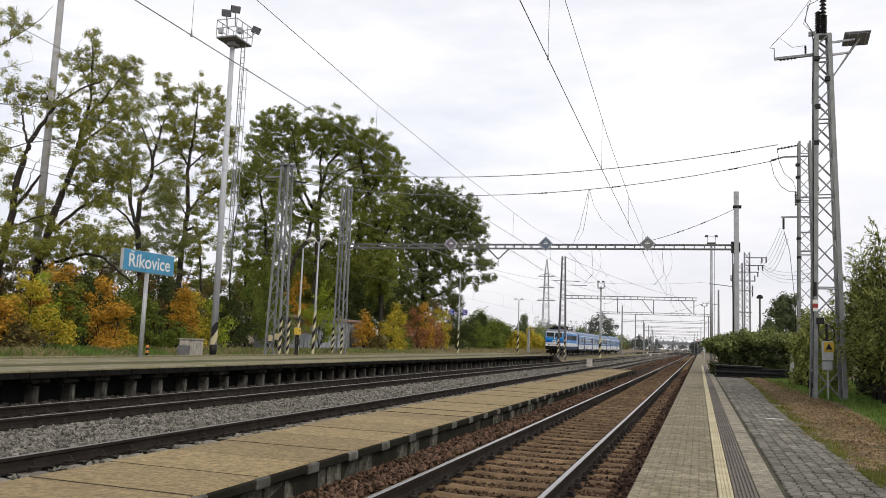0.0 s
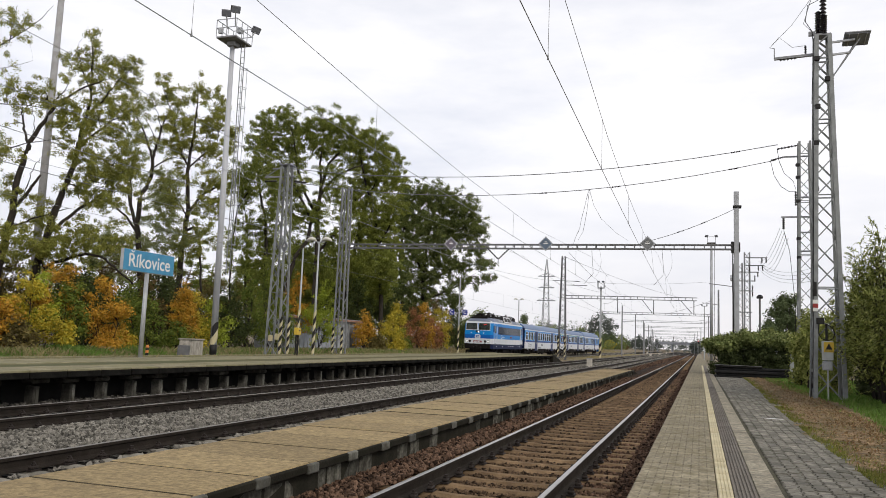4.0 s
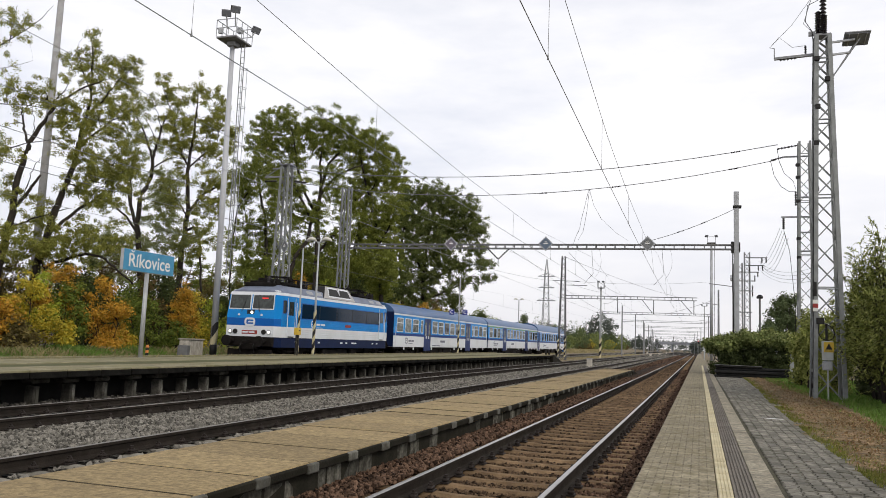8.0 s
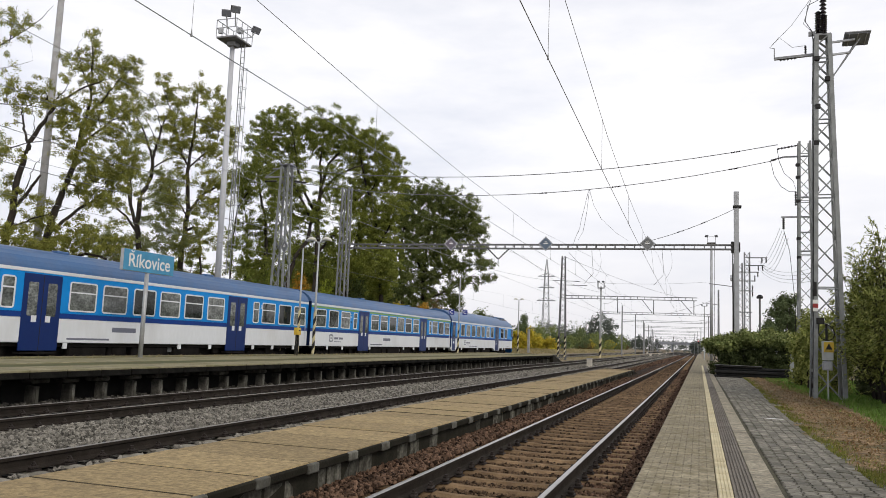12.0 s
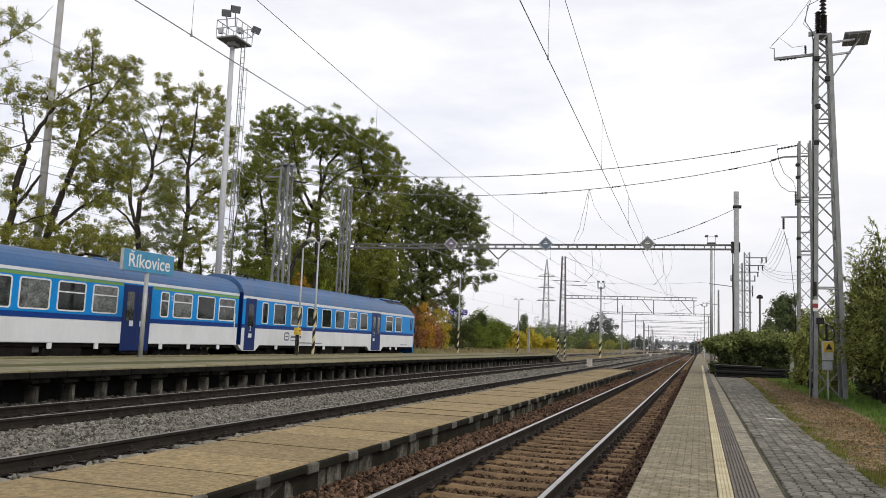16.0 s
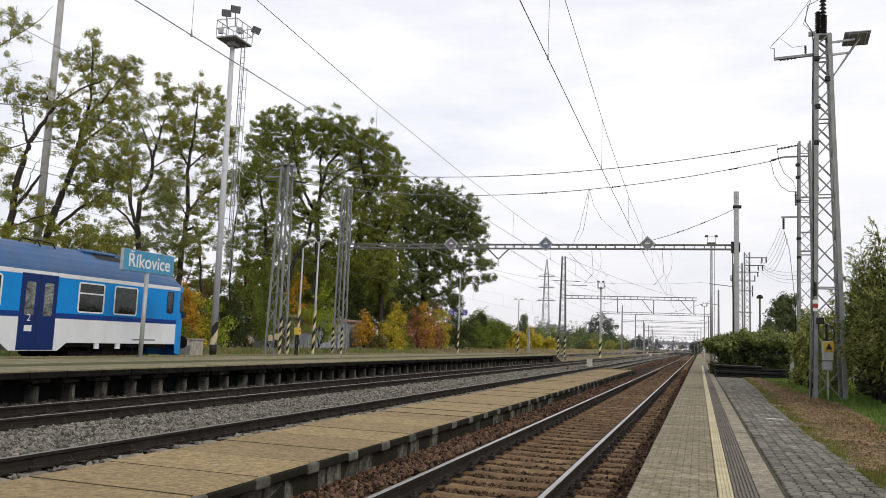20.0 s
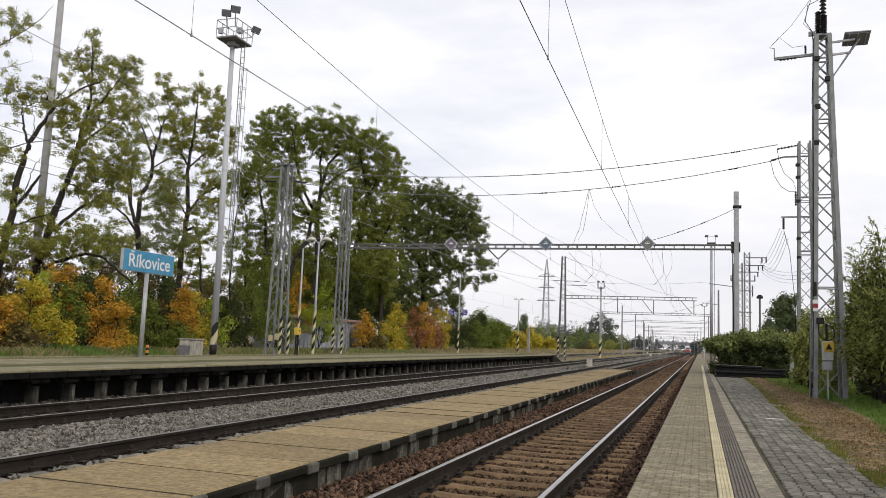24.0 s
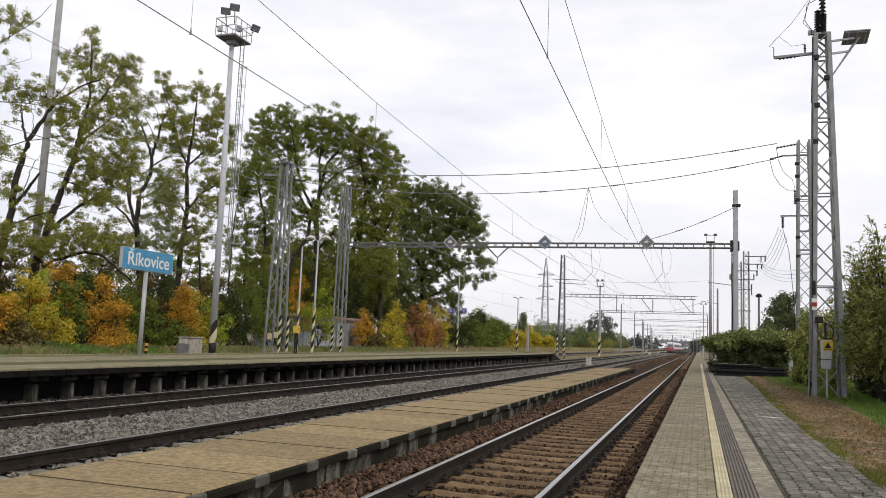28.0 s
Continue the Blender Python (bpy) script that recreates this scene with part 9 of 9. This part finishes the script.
def spray_bush(name, label, base, h, r, stems, seed, leaf, group, shoots=19, per=15, size=0.135, z0=0.12):
    """A bush of arching stems with side shoots, each set with narrow leaves."""
    rng = np.random.default_rng(seed)
    t = thing(name, label, "bush", (base[0], base[1], z0), group=group)
    wood, v = Build(), []
    for _ in range(stems):
        a, lean = rng.uniform(0, 6.28), rng.random() ** 0.6
        way = np.array([math.cos(a), math.sin(a), 0.0])
        foot = way * 0.25 * r * rng.random()
        tip = foot + way * r * lean + np.array([0, 0, h * (1.0 - 0.55 * lean ** 2) * rng.uniform(0.72, 1.06)])
        knee = foot * 0.6 + way * r * lean * 0.25 + np.array([0, 0, tip[2] * 0.62])
        line = [(1 - k) ** 2 * foot + 2 * k * (1 - k) * knee + k * k * tip for k in np.linspace(0, 1, 9)]
        wood.tube(line, [0.022 - 0.0022 * q for q in range(9)], 4)
        for q in range(shoots):
            k = rng.uniform(0.22, 1.0)
            o = (1 - k) ** 2 * foot + 2 * k * (1 - k) * knee + k * k * tip
            if o[2] < 1.25 and rng.random() < 0.85:
                continue
            ahead = 2 * (1 - k) * (knee - foot) + 2 * k * (tip - knee)
            ahead /= np.linalg.norm(ahead)
            out = ahead * 0.75 + rng.normal(0, 0.55, 3) + way * 0.35
            out /= np.linalg.norm(out)
            reach = rng.uniform(0.30, 0.70) * (0.7 if k > 0.9 else 1.0)
            fall = np.array([0, 0, -0.30 * reach])
            end = o + out * reach + fall
            wood.tube([o, end], [0.006, 0.003], 3)
            f = np.linspace(0.12, 1.0, per)[:, None]
            p = o + out * reach * f + fall * f ** 2
            along = out + 2 * fall / reach * f
            ax = along * 0.8 + rng.normal(0, 0.42, (per, 3)) + np.array([0, 0, -0.12])
            ax /= np.linalg.norm(ax, axis=1)[:, None]
            side = np.cross(ax, rng.normal(0, 0.35, (per, 3)) + np.array([0, 0, 1.0]))
            side /= np.linalg.norm(side, axis=1)[:, None] + 1e-9
            s = (size * rng.uniform(0.6, 1.25, per))[:, None]
            v.append(np.stack([p, p + ax * s * 0.45 + side * s * 0.17, p + ax * s, p + ax * s * 0.45 - side * s * 0.17], 1).reshape(-1, 3))
    v = np.concatenate(v)
    n = len(v) // 4
    me = bpy.data.meshes.new("foliage")
    me.vertices.add(4 * n)
    me.vertices.foreach_set("co", v.ravel())
    me.loops.add(4 * n)
    me.loops.foreach_set("vertex_index", np.arange(4 * n))
    me.polygons.add(n)
    me.polygons.foreach_set("loop_start", np.arange(n) * 4)
    me.update(calc_edges=True)
    me.materials.append(leaf)
    tagged(part("stemwork", wood, M_TWIG, t), kind="stuff")
    part("foliage", me, None, t)
    return t


for i, (x, y, h, r, stems) in enumerate(((5.1, 24.9, 3.7, 1.0, 50), (5.6, 23.6, 4.8, 1.2, 60), (5.35, 29.8, 5.2, 1.0, 50), (5.75, 27.4, 5.7, 1.35, 76), (6.8, 26.0, 6.1, 1.6, 80), (6.3, 21.4, 4.8, 1.3, 56), (5.25, 26.8, 3.8, 1.05, 56))):
    spray_bush("willow_bush", "tall arching willow bush with pale green leaves", (x, y), h, r, stems, 300 + i, L_WILLOW, "willow bushes")
for i, (x, y, z, r, rz) in enumerate(((4.15, 33.8, 1.9, 0.6, 1.5), (4.05, 36.6, 1.7, 0.5, 1.5), (4.5, 38.2, 2.2, 0.6, 1.8), (5.0, 35.5, 2.2, 0.9, 1.8), (4.6, 31.0, 1.3, 0.5, 1.1), (6.2, 33.5, 2.5, 1.2, 2.0), (5.6, 44.0, 2.0, 1.0, 1.8))):
    grow("shrub", "loose green shrub beside the lattice masts", "bush", (x, y), [(0, z * 0.6, r, rz * 0.8), (0.1, z + rz * 0.3, r * 0.7, rz * 0.5)], 330 + i, L_WILLOW, 40, 60, 0.15, 0.2, 0.05, 0.05, 5, M_TWIG, z0=0.12, droop=0.5, long=1.7, hollow=0.2, group="shrubs beside the masts")
grow("tree", "dark green tree beyond the hedge", "tree", (8.8, 92), [(-0.5, 5.8, 1.6, 1.6), (0.9, 5.4, 1.4, 1.4), (0.2, 7.2, 1.1, 1.0), (-1.2, 4.4, 1.2, 1.0), (2.0, 4.6, 1.6, 1.2)], 360, L_FAR, 26, 60, 0.26, 0.4, 0.2, 0.2, z0=0.3)

# distant woods: one mass of foliage
rng = np.random.default_rng(78)
pts = []
for k in range(44):
    x, y, h = 84 + 4 * rng.normal(), -60 + 9 * k, 4.2 + 2.4 * rng.random()
    for _ in range(26):
        v = rng.normal(0, 1, 3)
        v /= np.linalg.norm(v)
        pts.append((x + 4 * v[0], y + 5 * v[1], max(0.5, 0.4 + h * 0.5 + v[2] * h * 0.5)))
tagged(new("field_woods", leaves_mesh("field_woods", pts, 1.2, 20, 0.8, L_FAR, rng, corners=3)), "belt of green trees across the field, mirrored in the train's windows", "woods", kind="stuff")
rng = np.random.default_rng(77)
belt = {"green": [], "dark": [], "autumn": [], "brown": []}
for k in range(52):
    x, y = -41 + 2.2 * rng.normal(), 128 + 6.4 * k + 2 * rng.normal()
    h, r = rng.uniform(2.4, 7.4) + (1.4 if k > 18 else 0), rng.uniform(1.6, 3.6)
    kind = ("green", "dark", "green", "autumn", "brown")[int(rng.choice(5, p=(0.32, 0.30, 0.2, 0.09, 0.09)))]
    if kind in ("autumn", "brown"):
        h *= 0.55
    for _ in range(int(22 + 6.0 * h * r ** 0.5)):
        v = rng.normal(0, 1, 3)
        v *= rng.uniform(0.6, 1.05) / np.linalg.norm(v)
        belt[kind].append((x + v[0] * r * (1.0 - 0.45 * max(0.0, v[2])), y + v[1] * r, max(0.4, 0.4 + h * (0.48 + 0.52 * v[2]))))
for k in range(12):
    x, y, h = -60 + 6 * rng.normal(), 330 + 14 * k, 9 + 5 * rng.random()
    for _ in range(46):
        v = rng.normal(0, 1, 3)
        v *= rng.uniform(0.6, 1.05) / np.linalg.norm(v)
        belt["dark"].append((x + 8 * v[0], y + 8 * v[1], max(0.4, 0.4 + h * (0.48 + 0.5 * v[2]))))
for kind, lf, lb in (("green", L_BELT, "distant belt of green trees along the line"), ("dark", L_FAR, "distant green trees along the line, haze painted into their colour"), ("autumn", L_YELLOW, "distant yellow autumn shrubs along the line"), ("brown", L_BROWN, "distant brown shrubs along the line")):
    tagged(new("distant_woods", leaves_mesh("distant_woods", belt[kind], 0.55, 20, 0.36, lf, rng, corners=3)), lb, "woods", kind="stuff")
pts = []
for (x, y, r, h, n) in [(-46, 392, 9, 17, 150), (-30, 470, 9, 9, 60), (-1.5, 462, 2.6, 5.6, 70), (8, 440, 6, 6, 90), (14, 400, 8, 9, 80), (24, 330, 9, 9, 80), (-75, 420, 16, 12, 140), (-110, 420, 20, 14, 140), (40, 430, 20, 13, 140), (90, 430, 30, 14, 120),
                        (-30, 640, 40, 8, 160), (20, 600, 40, 9, 120), (-70, 600, 40, 11, 150)]:
    for _ in range(n):
        v = rng.normal(0, 1, 3)
        v /= np.linalg.norm(v)
        q = np.array([x, y, 0.4 + h * 0.45]) + v * np.array([r, r, h * 0.55]) * rng.uniform(0.5, 1.05)
        pts.append((q[0], q[1], max(0.3, q[2])))
tagged(new("horizon_woods", leaves_mesh("horizon_woods", pts, 1.2, 40, 0.7, L_HAZED_WOOD, rng, corners=3)), "grey-green trees on the horizon, haze painted into their colour", "woods", kind="stuff")


# grass and fallen leaves
def blades(name, label, material, count, zone, h, seed, zf, width=0.008, pick=None):
    rng = np.random.default_rng(seed)
    x0, x1, y0, y1 = zone
    x = rng.uniform(x0, x1, count)
    y = y0 * (y1 / y0) ** rng.random(count)
    if pick is not None:
        keep = pick(x, y, rng)
        x, y = x[keep], y[keep]
    n = len(x)
    z = np.array([zf(a, b) for a, b in zip(x, y)])
    hh = h * rng.uniform(0.4, 1.2, n)
    a = rng.uniform(0, 6.28, n)
    w = width * rng.uniform(0.7, 1.5, n) * (0.5 + y / 20)
    lx, ly = rng.normal(0, 0.35, n) * hh, rng.normal(0, 0.35, n) * hh
    ca, sa = np.cos(a) * w, np.sin(a) * w
    v = np.stack([np.stack([x - ca, y - sa, z - 0.01], 1), np.stack([x + ca, y + sa, z - 0.01], 1), np.stack([x + lx * 0.4 + ca * 0.7, y + ly * 0.4 + sa * 0.7, z + hh * 0.6], 1), np.stack([x + lx, y + ly, z + hh], 1)], 1).reshape(-1, 3)
    me = bpy.data.meshes.new(name)
    me.vertices.add(4 * n)
    me.vertices.foreach_set("co", v.ravel())
    me.loops.add(4 * n)
    me.loops.foreach_set("vertex_index", np.arange(4 * n))
    me.polygons.add(n)
    me.polygons.foreach_set("loop_start", np.arange(n) * 4)
    me.update(calc_edges=True)
    me.materials.append(material)
    return tagged(new(name, me), label, "grass", kind="stuff")


flat = lambda x, y: 0.17
blades("grass", "short green grass round the lattice mast", L_GRASS, 30000, (3.0, 7.5, 14, 46), 0.13, 1, lambda x, y: ground_z(x) + 0.02, 0.007, lambda x, y, r: r.random(len(x)) < np.clip((x - np.interp(y, (14.7, 20, 25, 29, 32), (2.9, 3.5, 3.76, 3.3, 2.95))) / 0.5 + 0.25, 0.02, 1))
blades("grass", "thin moss and grass on the litter verge", L_MOSS, 52000, (1.7, 3.0, 7, 44), 0.036, 2, lambda x, y: 0.212, 0.005, lambda x, y, r: (x > verge_line(y) - 0.03) & (r.random(len(x)) < np.clip(1.0 - (x - verge_line(y)) / np.interp(y, (7, 14, 30), (0.62, 0.5, 0.34)), 0.03, 1) * np.clip(0.62 + 0.5 * np.sin(7.1 * x + 3.3 * y) + 0.5 * np.sin(2.3 * y - 4.7 * x), 0.08, 1)))
blades("dry_grass", "tall straw-coloured grass behind the far track", L_STRAW, 9000, (-27.6, -24.2, 24, 75), 0.30, 3, lambda x, y: ground_z(x), 0.006)
blades("grass", "rough green grass below the bushes", L_GRASS, 22000, (-29, -24.2, 22, 75), 0.22, 4, lambda x, y: ground_z(x), 0.008)
blades("grass", "tufts of fresh green grass below the autumn bushes", L_GRASS, 5000, (-27.6, -25.0, 27.5, 34), 0.36, 9, lambda x, y: ground_z(x), 0.010, lambda x, y, r: r.random(len(x)) < np.clip(0.5 + 0.8 * np.sin(1.6 * y + 0.4), 0, 1))
blades("dry_grass", "straw and weeds beside the far track", L_STRAW, 10000, (-32, -24.2, 70, 260), 0.35, 5, lambda x, y: ground_z(x), 0.006)
blades("weeds", "weeds along the back edge of the platform", L_STRAW, 2500, (-18.8, -17.7, 10, 70), 0.07, 6, lambda x, y: FAR_TOP - 0.02, 0.004)
rng = np.random.default_rng(5)
ly = 7 * (46 / 7) ** rng.random(15000)
pts = np.stack([verge_line(ly) + 0.06 + 1.5 * rng.random(15000) ** 0.65, ly, 0.222 + 0.012 * rng.random(15000)], 1)
tagged(new("fallen_leaves", leaves_mesh("fallen_leaves", pts, 0.012, 1, 0.036, L_FALLEN, rng, 0.4)), "brown fallen leaves lying on the verge", "leaves", kind="stuff")

blades("dry_grass", "pale dry grass strip between the far tracks", L_STRAW, 3500, (-18.3, -13.6, 82, 230), 0.14, 8, lambda x, y: -0.28, 0.006)


# ---- slabs, blocks and bricks of the platforms ----
def host(name):
    return bpy.data.objects[name]


def piece_mesh(name, shape, material):
    me = shape.mesh(name)
    me.materials.append(material)
    return me


def lay(name, me, parent, x, y, z, tilt=0.004, turn=0.0):
    ob = part(name, me, None, parent, at=(x, y, z + random.uniform(-tilt, tilt) * 0.6))
    ob.rotation_euler = (random.uniform(-tilt, tilt), random.uniform(-tilt, tilt), turn + random.uniform(-tilt, tilt))
    return ob


# narrow island platform: slabs, edge stones with pale end blocks, wall blocks under them
me_slab = piece_mesh("sand_slab", Build().box(MID_L, MID_R - 0.015, -0.494, 0.494, -0.11, 0.0, 0.012), M_SLAB_SAND)
me_joint = piece_mesh("dirt_joint", Build().box(MID_L + 0.01, MID_R - 0.03, -0.006, 0.006, -0.05, 0.002), M_JOINT_SAND)
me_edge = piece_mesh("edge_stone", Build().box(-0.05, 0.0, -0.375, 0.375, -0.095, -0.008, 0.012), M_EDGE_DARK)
me_block = piece_mesh("edge_block", Build().box(-0.05, 0.012, -0.115, 0.115, -0.105, -0.004, 0.012).cyl((0.010, -0.04, -0.05), (0.0125, -0.04, -0.05), 0.014, n=6), M_BLOCK_PALE)
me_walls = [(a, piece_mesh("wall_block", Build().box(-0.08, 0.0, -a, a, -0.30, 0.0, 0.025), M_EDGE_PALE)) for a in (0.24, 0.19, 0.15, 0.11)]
mid = host("platform_middle")
y = -9.9
while y < MID_END - 0.4:
    lay("slab", me_slab, mid, 0, y, MID_TOP, 0.0016)
    part("joint", me_joint, None, mid, at=(0, y + 0.5, MID_TOP))
    lay("edge_stone", me_edge, mid, MID_R + 0.035, y, MID_TOP)
    lay("edge_block", me_block, mid, MID_R + 0.035, y + 0.5, MID_TOP)
    y += 1.0
y = -10.0
while y < MID_END - 0.4:
    a, me_wall = random.choice(me_walls)
    lay("wall_block", me_wall, mid, MID_R - 0.055 + random.uniform(-0.035, 0.012), y + a, MID_TOP - 0.105, 0.035)
    y += 2 * a + random.uniform(0.0, 0.025)

# high island platform: edge slabs with a black lip, blocks and posts below
me_fslab = piece_mesh("edge_slab", Build().box(-1.30, 0.0, -0.494, 0.494, -0.10, 0.0, 0.012), M_FAR_EDGE)
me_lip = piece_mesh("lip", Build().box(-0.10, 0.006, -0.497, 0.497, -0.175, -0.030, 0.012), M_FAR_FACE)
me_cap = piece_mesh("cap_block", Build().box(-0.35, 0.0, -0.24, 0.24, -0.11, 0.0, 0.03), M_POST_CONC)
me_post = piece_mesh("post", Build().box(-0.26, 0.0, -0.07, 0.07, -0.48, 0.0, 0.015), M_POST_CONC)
me_pface = piece_mesh("post_face", Build().box(0.0, 0.012, -0.04, 0.04, -0.44, 0.0, 0.004), M_BLOCK_PALE)
far = host("platform_far")
y = -10.08
while y < FAR_END - 0.4:
    lay("edge_slab", me_fslab, far, FAR_R, y, FAR_TOP, 0.003)
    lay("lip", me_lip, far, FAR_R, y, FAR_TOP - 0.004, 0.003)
    lay("cap_block", me_cap, far, FAR_R - 0.28, y + random.uniform(-0.22, 0.22), FAR_TOP - 0.20, 0.02)
    lay("post", me_post, far, FAR_R - 0.30, y, 0.225, 0.008)
    lay("post_face", me_pface, far, FAR_R - 0.298, y + 0.02, 0.21, 0.008)
    y += 1.02
tagged(part("moss_strip", Build().box(-15.6, FAR_R - 1.31, -30, FAR_END, FAR_TOP - 0.1, FAR_TOP - 0.012), M_FAR_TOP, far, "strip of moss and soil along the platform"))
me_back = piece_mesh("back_slab", Build().box(-0.99, 0.99, -0.99, 0.99, -0.09, 0.0, 0.012), M_FAR_EDGE)
y = -11
while y < FAR_END - 0.9:
    lay("paving_slab", me_back, far, -16.61, y, FAR_TOP, 0.003)
    y += 2.0
part("grassy_strip", Build().box(FAR_L + 0.32, -17.61, -30, FAR_END, FAR_TOP - 0.1, FAR_TOP - 0.02), M_FAR_TOP, far, "mossy soil strip behind the slabs")
me_bedge = piece_mesh("back_edge_slab", Build().box(0.0, 0.31, -0.494, 0.494, -0.12, 0.0, 0.012), M_FAR_EDGE)
y = -10.08
while y < FAR_END - 0.4:
    lay("back_edge_slab", me_bedge, far, FAR_L, y, FAR_TOP, 0.003)
    y += 1.02

# platform underfoot: slabs with painted dimple shade, yellow guiding strip, grooved strip, border slabs
near = host("platform_near")
sl = Build().box(0.0, 0.780, -0.243, 0.243, -0.06, 0.0, 0.008)
me_nslab = piece_mesh("near_slab", sl, M_SLAB_GREY)
yel = Build().box(0.0, 0.138, -0.245, 0.245, -0.06, 0.0, 0.004)
for i in range(4):
    yel.box(0.006 + i * 0.034, 0.030 + i * 0.034, -0.245, 0.245, -0.002, 0.007, 0.003)
me_yel = piece_mesh("yellow_strip_slab", yel, M_TACTILE_YELLOW)
gr = Build().box(0.0, 0.216, -0.245, 0.245, -0.06, -0.006)
for i in range(6):
    gr.box(0.003 + i * 0.0358, 0.026 + i * 0.0358, -0.245, 0.245, -0.008, 0.006, 0.003)
me_gr = piece_mesh("grooved_slab", gr, M_TACTILE_GREY)
me_bord = piece_mesh("border_slab", Build().box(0.0, 0.225, -0.245, 0.245, -0.06, 0.0, 0.006), M_SLAB_PALE)
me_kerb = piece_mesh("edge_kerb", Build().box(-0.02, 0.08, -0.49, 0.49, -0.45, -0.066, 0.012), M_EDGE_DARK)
far_rows = [Build() for _ in range(4)]
y, k = -4.87, -20
while y < 75:
    if k < 72:
        lay("platform_slab", me_nslab, near, NEAR_EDGE, y, NEAR_TOP, 0.004)
        lay("yellow_strip_slab", me_yel, near, 0.168, y, NEAR_TOP, 0.002)
        lay("grooved_slab", me_gr, near, 0.311, y, NEAR_TOP, 0.002)
        lay("border_slab", me_bord, near, 0.534, y, NEAR_TOP, 0.004)
    else:
        for b, (x0, x1) in zip(far_rows, ((NEAR_EDGE, 0.16), (0.168, 0.306), (0.311, 0.527), (0.534, 0.76))):
            b.box(x0, x1, y - 0.245, y + 0.245, NEAR_TOP - 0.06, NEAR_TOP)
    if k % 2 == 0:
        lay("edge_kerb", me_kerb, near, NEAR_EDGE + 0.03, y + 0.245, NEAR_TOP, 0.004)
    y += 0.496
    k += 1
for b, m, nm in zip(far_rows, (M_SLAB_GREY, M_TACTILE_YELLOW, M_TACTILE_GREY, M_SLAB_PALE), ("distant_slabs", "distant_yellow_strip", "distant_grooved_strip", "distant_border")):
    tagged(part(nm, b, m, near), kind="stuff")
ends = Build()
for x0, x1 in ((NEAR_EDGE, 0.16), (0.168, 0.306), (0.311, 0.527), (0.534, 0.76)):
    ends.box(x0, x1, 75, 150, NEAR_TOP - 0.06, NEAR_TOP)
part("distant_surface", ends, M_SLAB_GREY, near)

# brick paving: the nearest three hundred bricks singly, the rest joined
def paver(b, x, y, z, low=0.05):
    """An interlocking paving block: wide ends, a narrow waist, clipped corners."""
    side = [(0.060, 0.098), (0.079, 0.080), (0.079, 0.061), (0.054, 0.039), (0.054, -0.039), (0.079, -0.061), (0.079, -0.080), (0.060, -0.098)]
    rim = side + [(-a, -c) for a, c in side]
    v = [(x + a, y + c, z - low) for a, c in rim] + [(x + a * 0.93, y + c * 0.95, z) for a, c in rim]
    return b.add(v, [(j, (j + 1) % 16, 16 + (j + 1) % 16, 16 + j) for j in range(16)] + [tuple(range(16, 32))])


me_brick = piece_mesh("paving_brick", paver(Build(), 0, 0, 0), M_PAVER)
bed_ob = host("paving_bed")
part("joint_dirt", Build().box(0.755, 0.80, -14, 44, NEAR_TOP - 0.05, NEAR_TOP - 0.008), M_MOSS_JOINT, bed_ob, "dark moss and dirt in the joint beside the bricks")
rest = Build()
x, row, count = 0.882, 0, 0
while x < 2.4:
    y = -14.0 + (0.1 if row % 2 else 0.0)
    while y < 44:
        if count < 300 and 7.3 < y < 11.5:
            lay("paving_brick", me_brick, bed_ob, x, y, NEAR_TOP, 0.012)
            count += 1
        else:
            dz = random.uniform(-0.005, 0.003)
            if y < 26:
                paver(rest, x, y, NEAR_TOP + dz)
            else:
                rest.box(x - 0.066, x + 0.066, y - 0.096, y + 0.096, NEAR_TOP - 0.05, NEAR_TOP + dz)
        y += 0.2
    x += 0.14
    row += 1
tagged(part("paving_bricks", rest, M_PAVER, bed_ob, "weathered grey paving bricks"), kind="stuff")

t = thing("paint_mark", "small worn white paint mark on the brick paving", "paint mark", (1.42, 17.6, NEAR_TOP + 0.006))
part("stroke", Build().add([(-0.24, 0.05, 0.0), (-0.10, -0.10, 0.0), (0.22, -0.12, 0.0), (0.16, -0.02, 0.0), (0.02, 0.10, 0.0), (-0.12, 0.03, 0.0)], [(0, 1, 2, 3, 4, 5)]), M_WHITE, t)


# ---- what moves ----
def train_y(t):
    """Where the locomotive's front stands along the line: it slows from 38 to 20 km/h."""
    if t <= 21.3:
        return 116.460754 - 10.8302594 * t + 9.48202167e-02 * t ** 2 - 3.08542634e-02 * t ** 3 + 5.20464613e-03 * t ** 4 - 3.32546006e-04 * t ** 5 + 9.49708923e-06 * t ** 6 - 9.97668497e-08 * t ** 7
    d = t - 21.3
    return train_y(21.3) - 5.24 * d + 0.08 * d * d


def far_x(y):
    """The distant train's line: it comes from the right and straightens."""
    return -10.4 + 0.02 * (y - 318) + 0.0006 * max(0.0, min(y, 690) - 490) ** 2 + 0.24 * max(0.0, y - 690)


def far_y(t):
    return 318 + 44.0 * (28 - t)


def motions():
    times = [i * 0.5 for i in range(57)]
    for ob, back in ((LOCO, 0.25), (COACH_A, 15.4), (COACH_B, 39.75), (TRAILER, 64.1)):
        walk(ob, [(t, pose(T4, train_y(t) + back, 0)) for t in times])
    rolls = [i / 30 for i in range(841)]
    for ob, y, r in WHEELS:
        walk(ob, [(t, pose(0, y, r, math.degrees((train_y(t) - 116.460754) / r) * -1, 0, 0)) for t in rolls])
    for k, ob in enumerate(FAR_CARS):
        rows = []
        for t in times:
            y = far_y(t) + 24.4 * k
            x, x2 = far_x(y), far_x(y + 24)
            rows.append((t, pose(x, y, -0.1, 0, 0, -math.degrees(math.atan2(x2 - x, 24)))))
        walk(ob, rows)


motions()
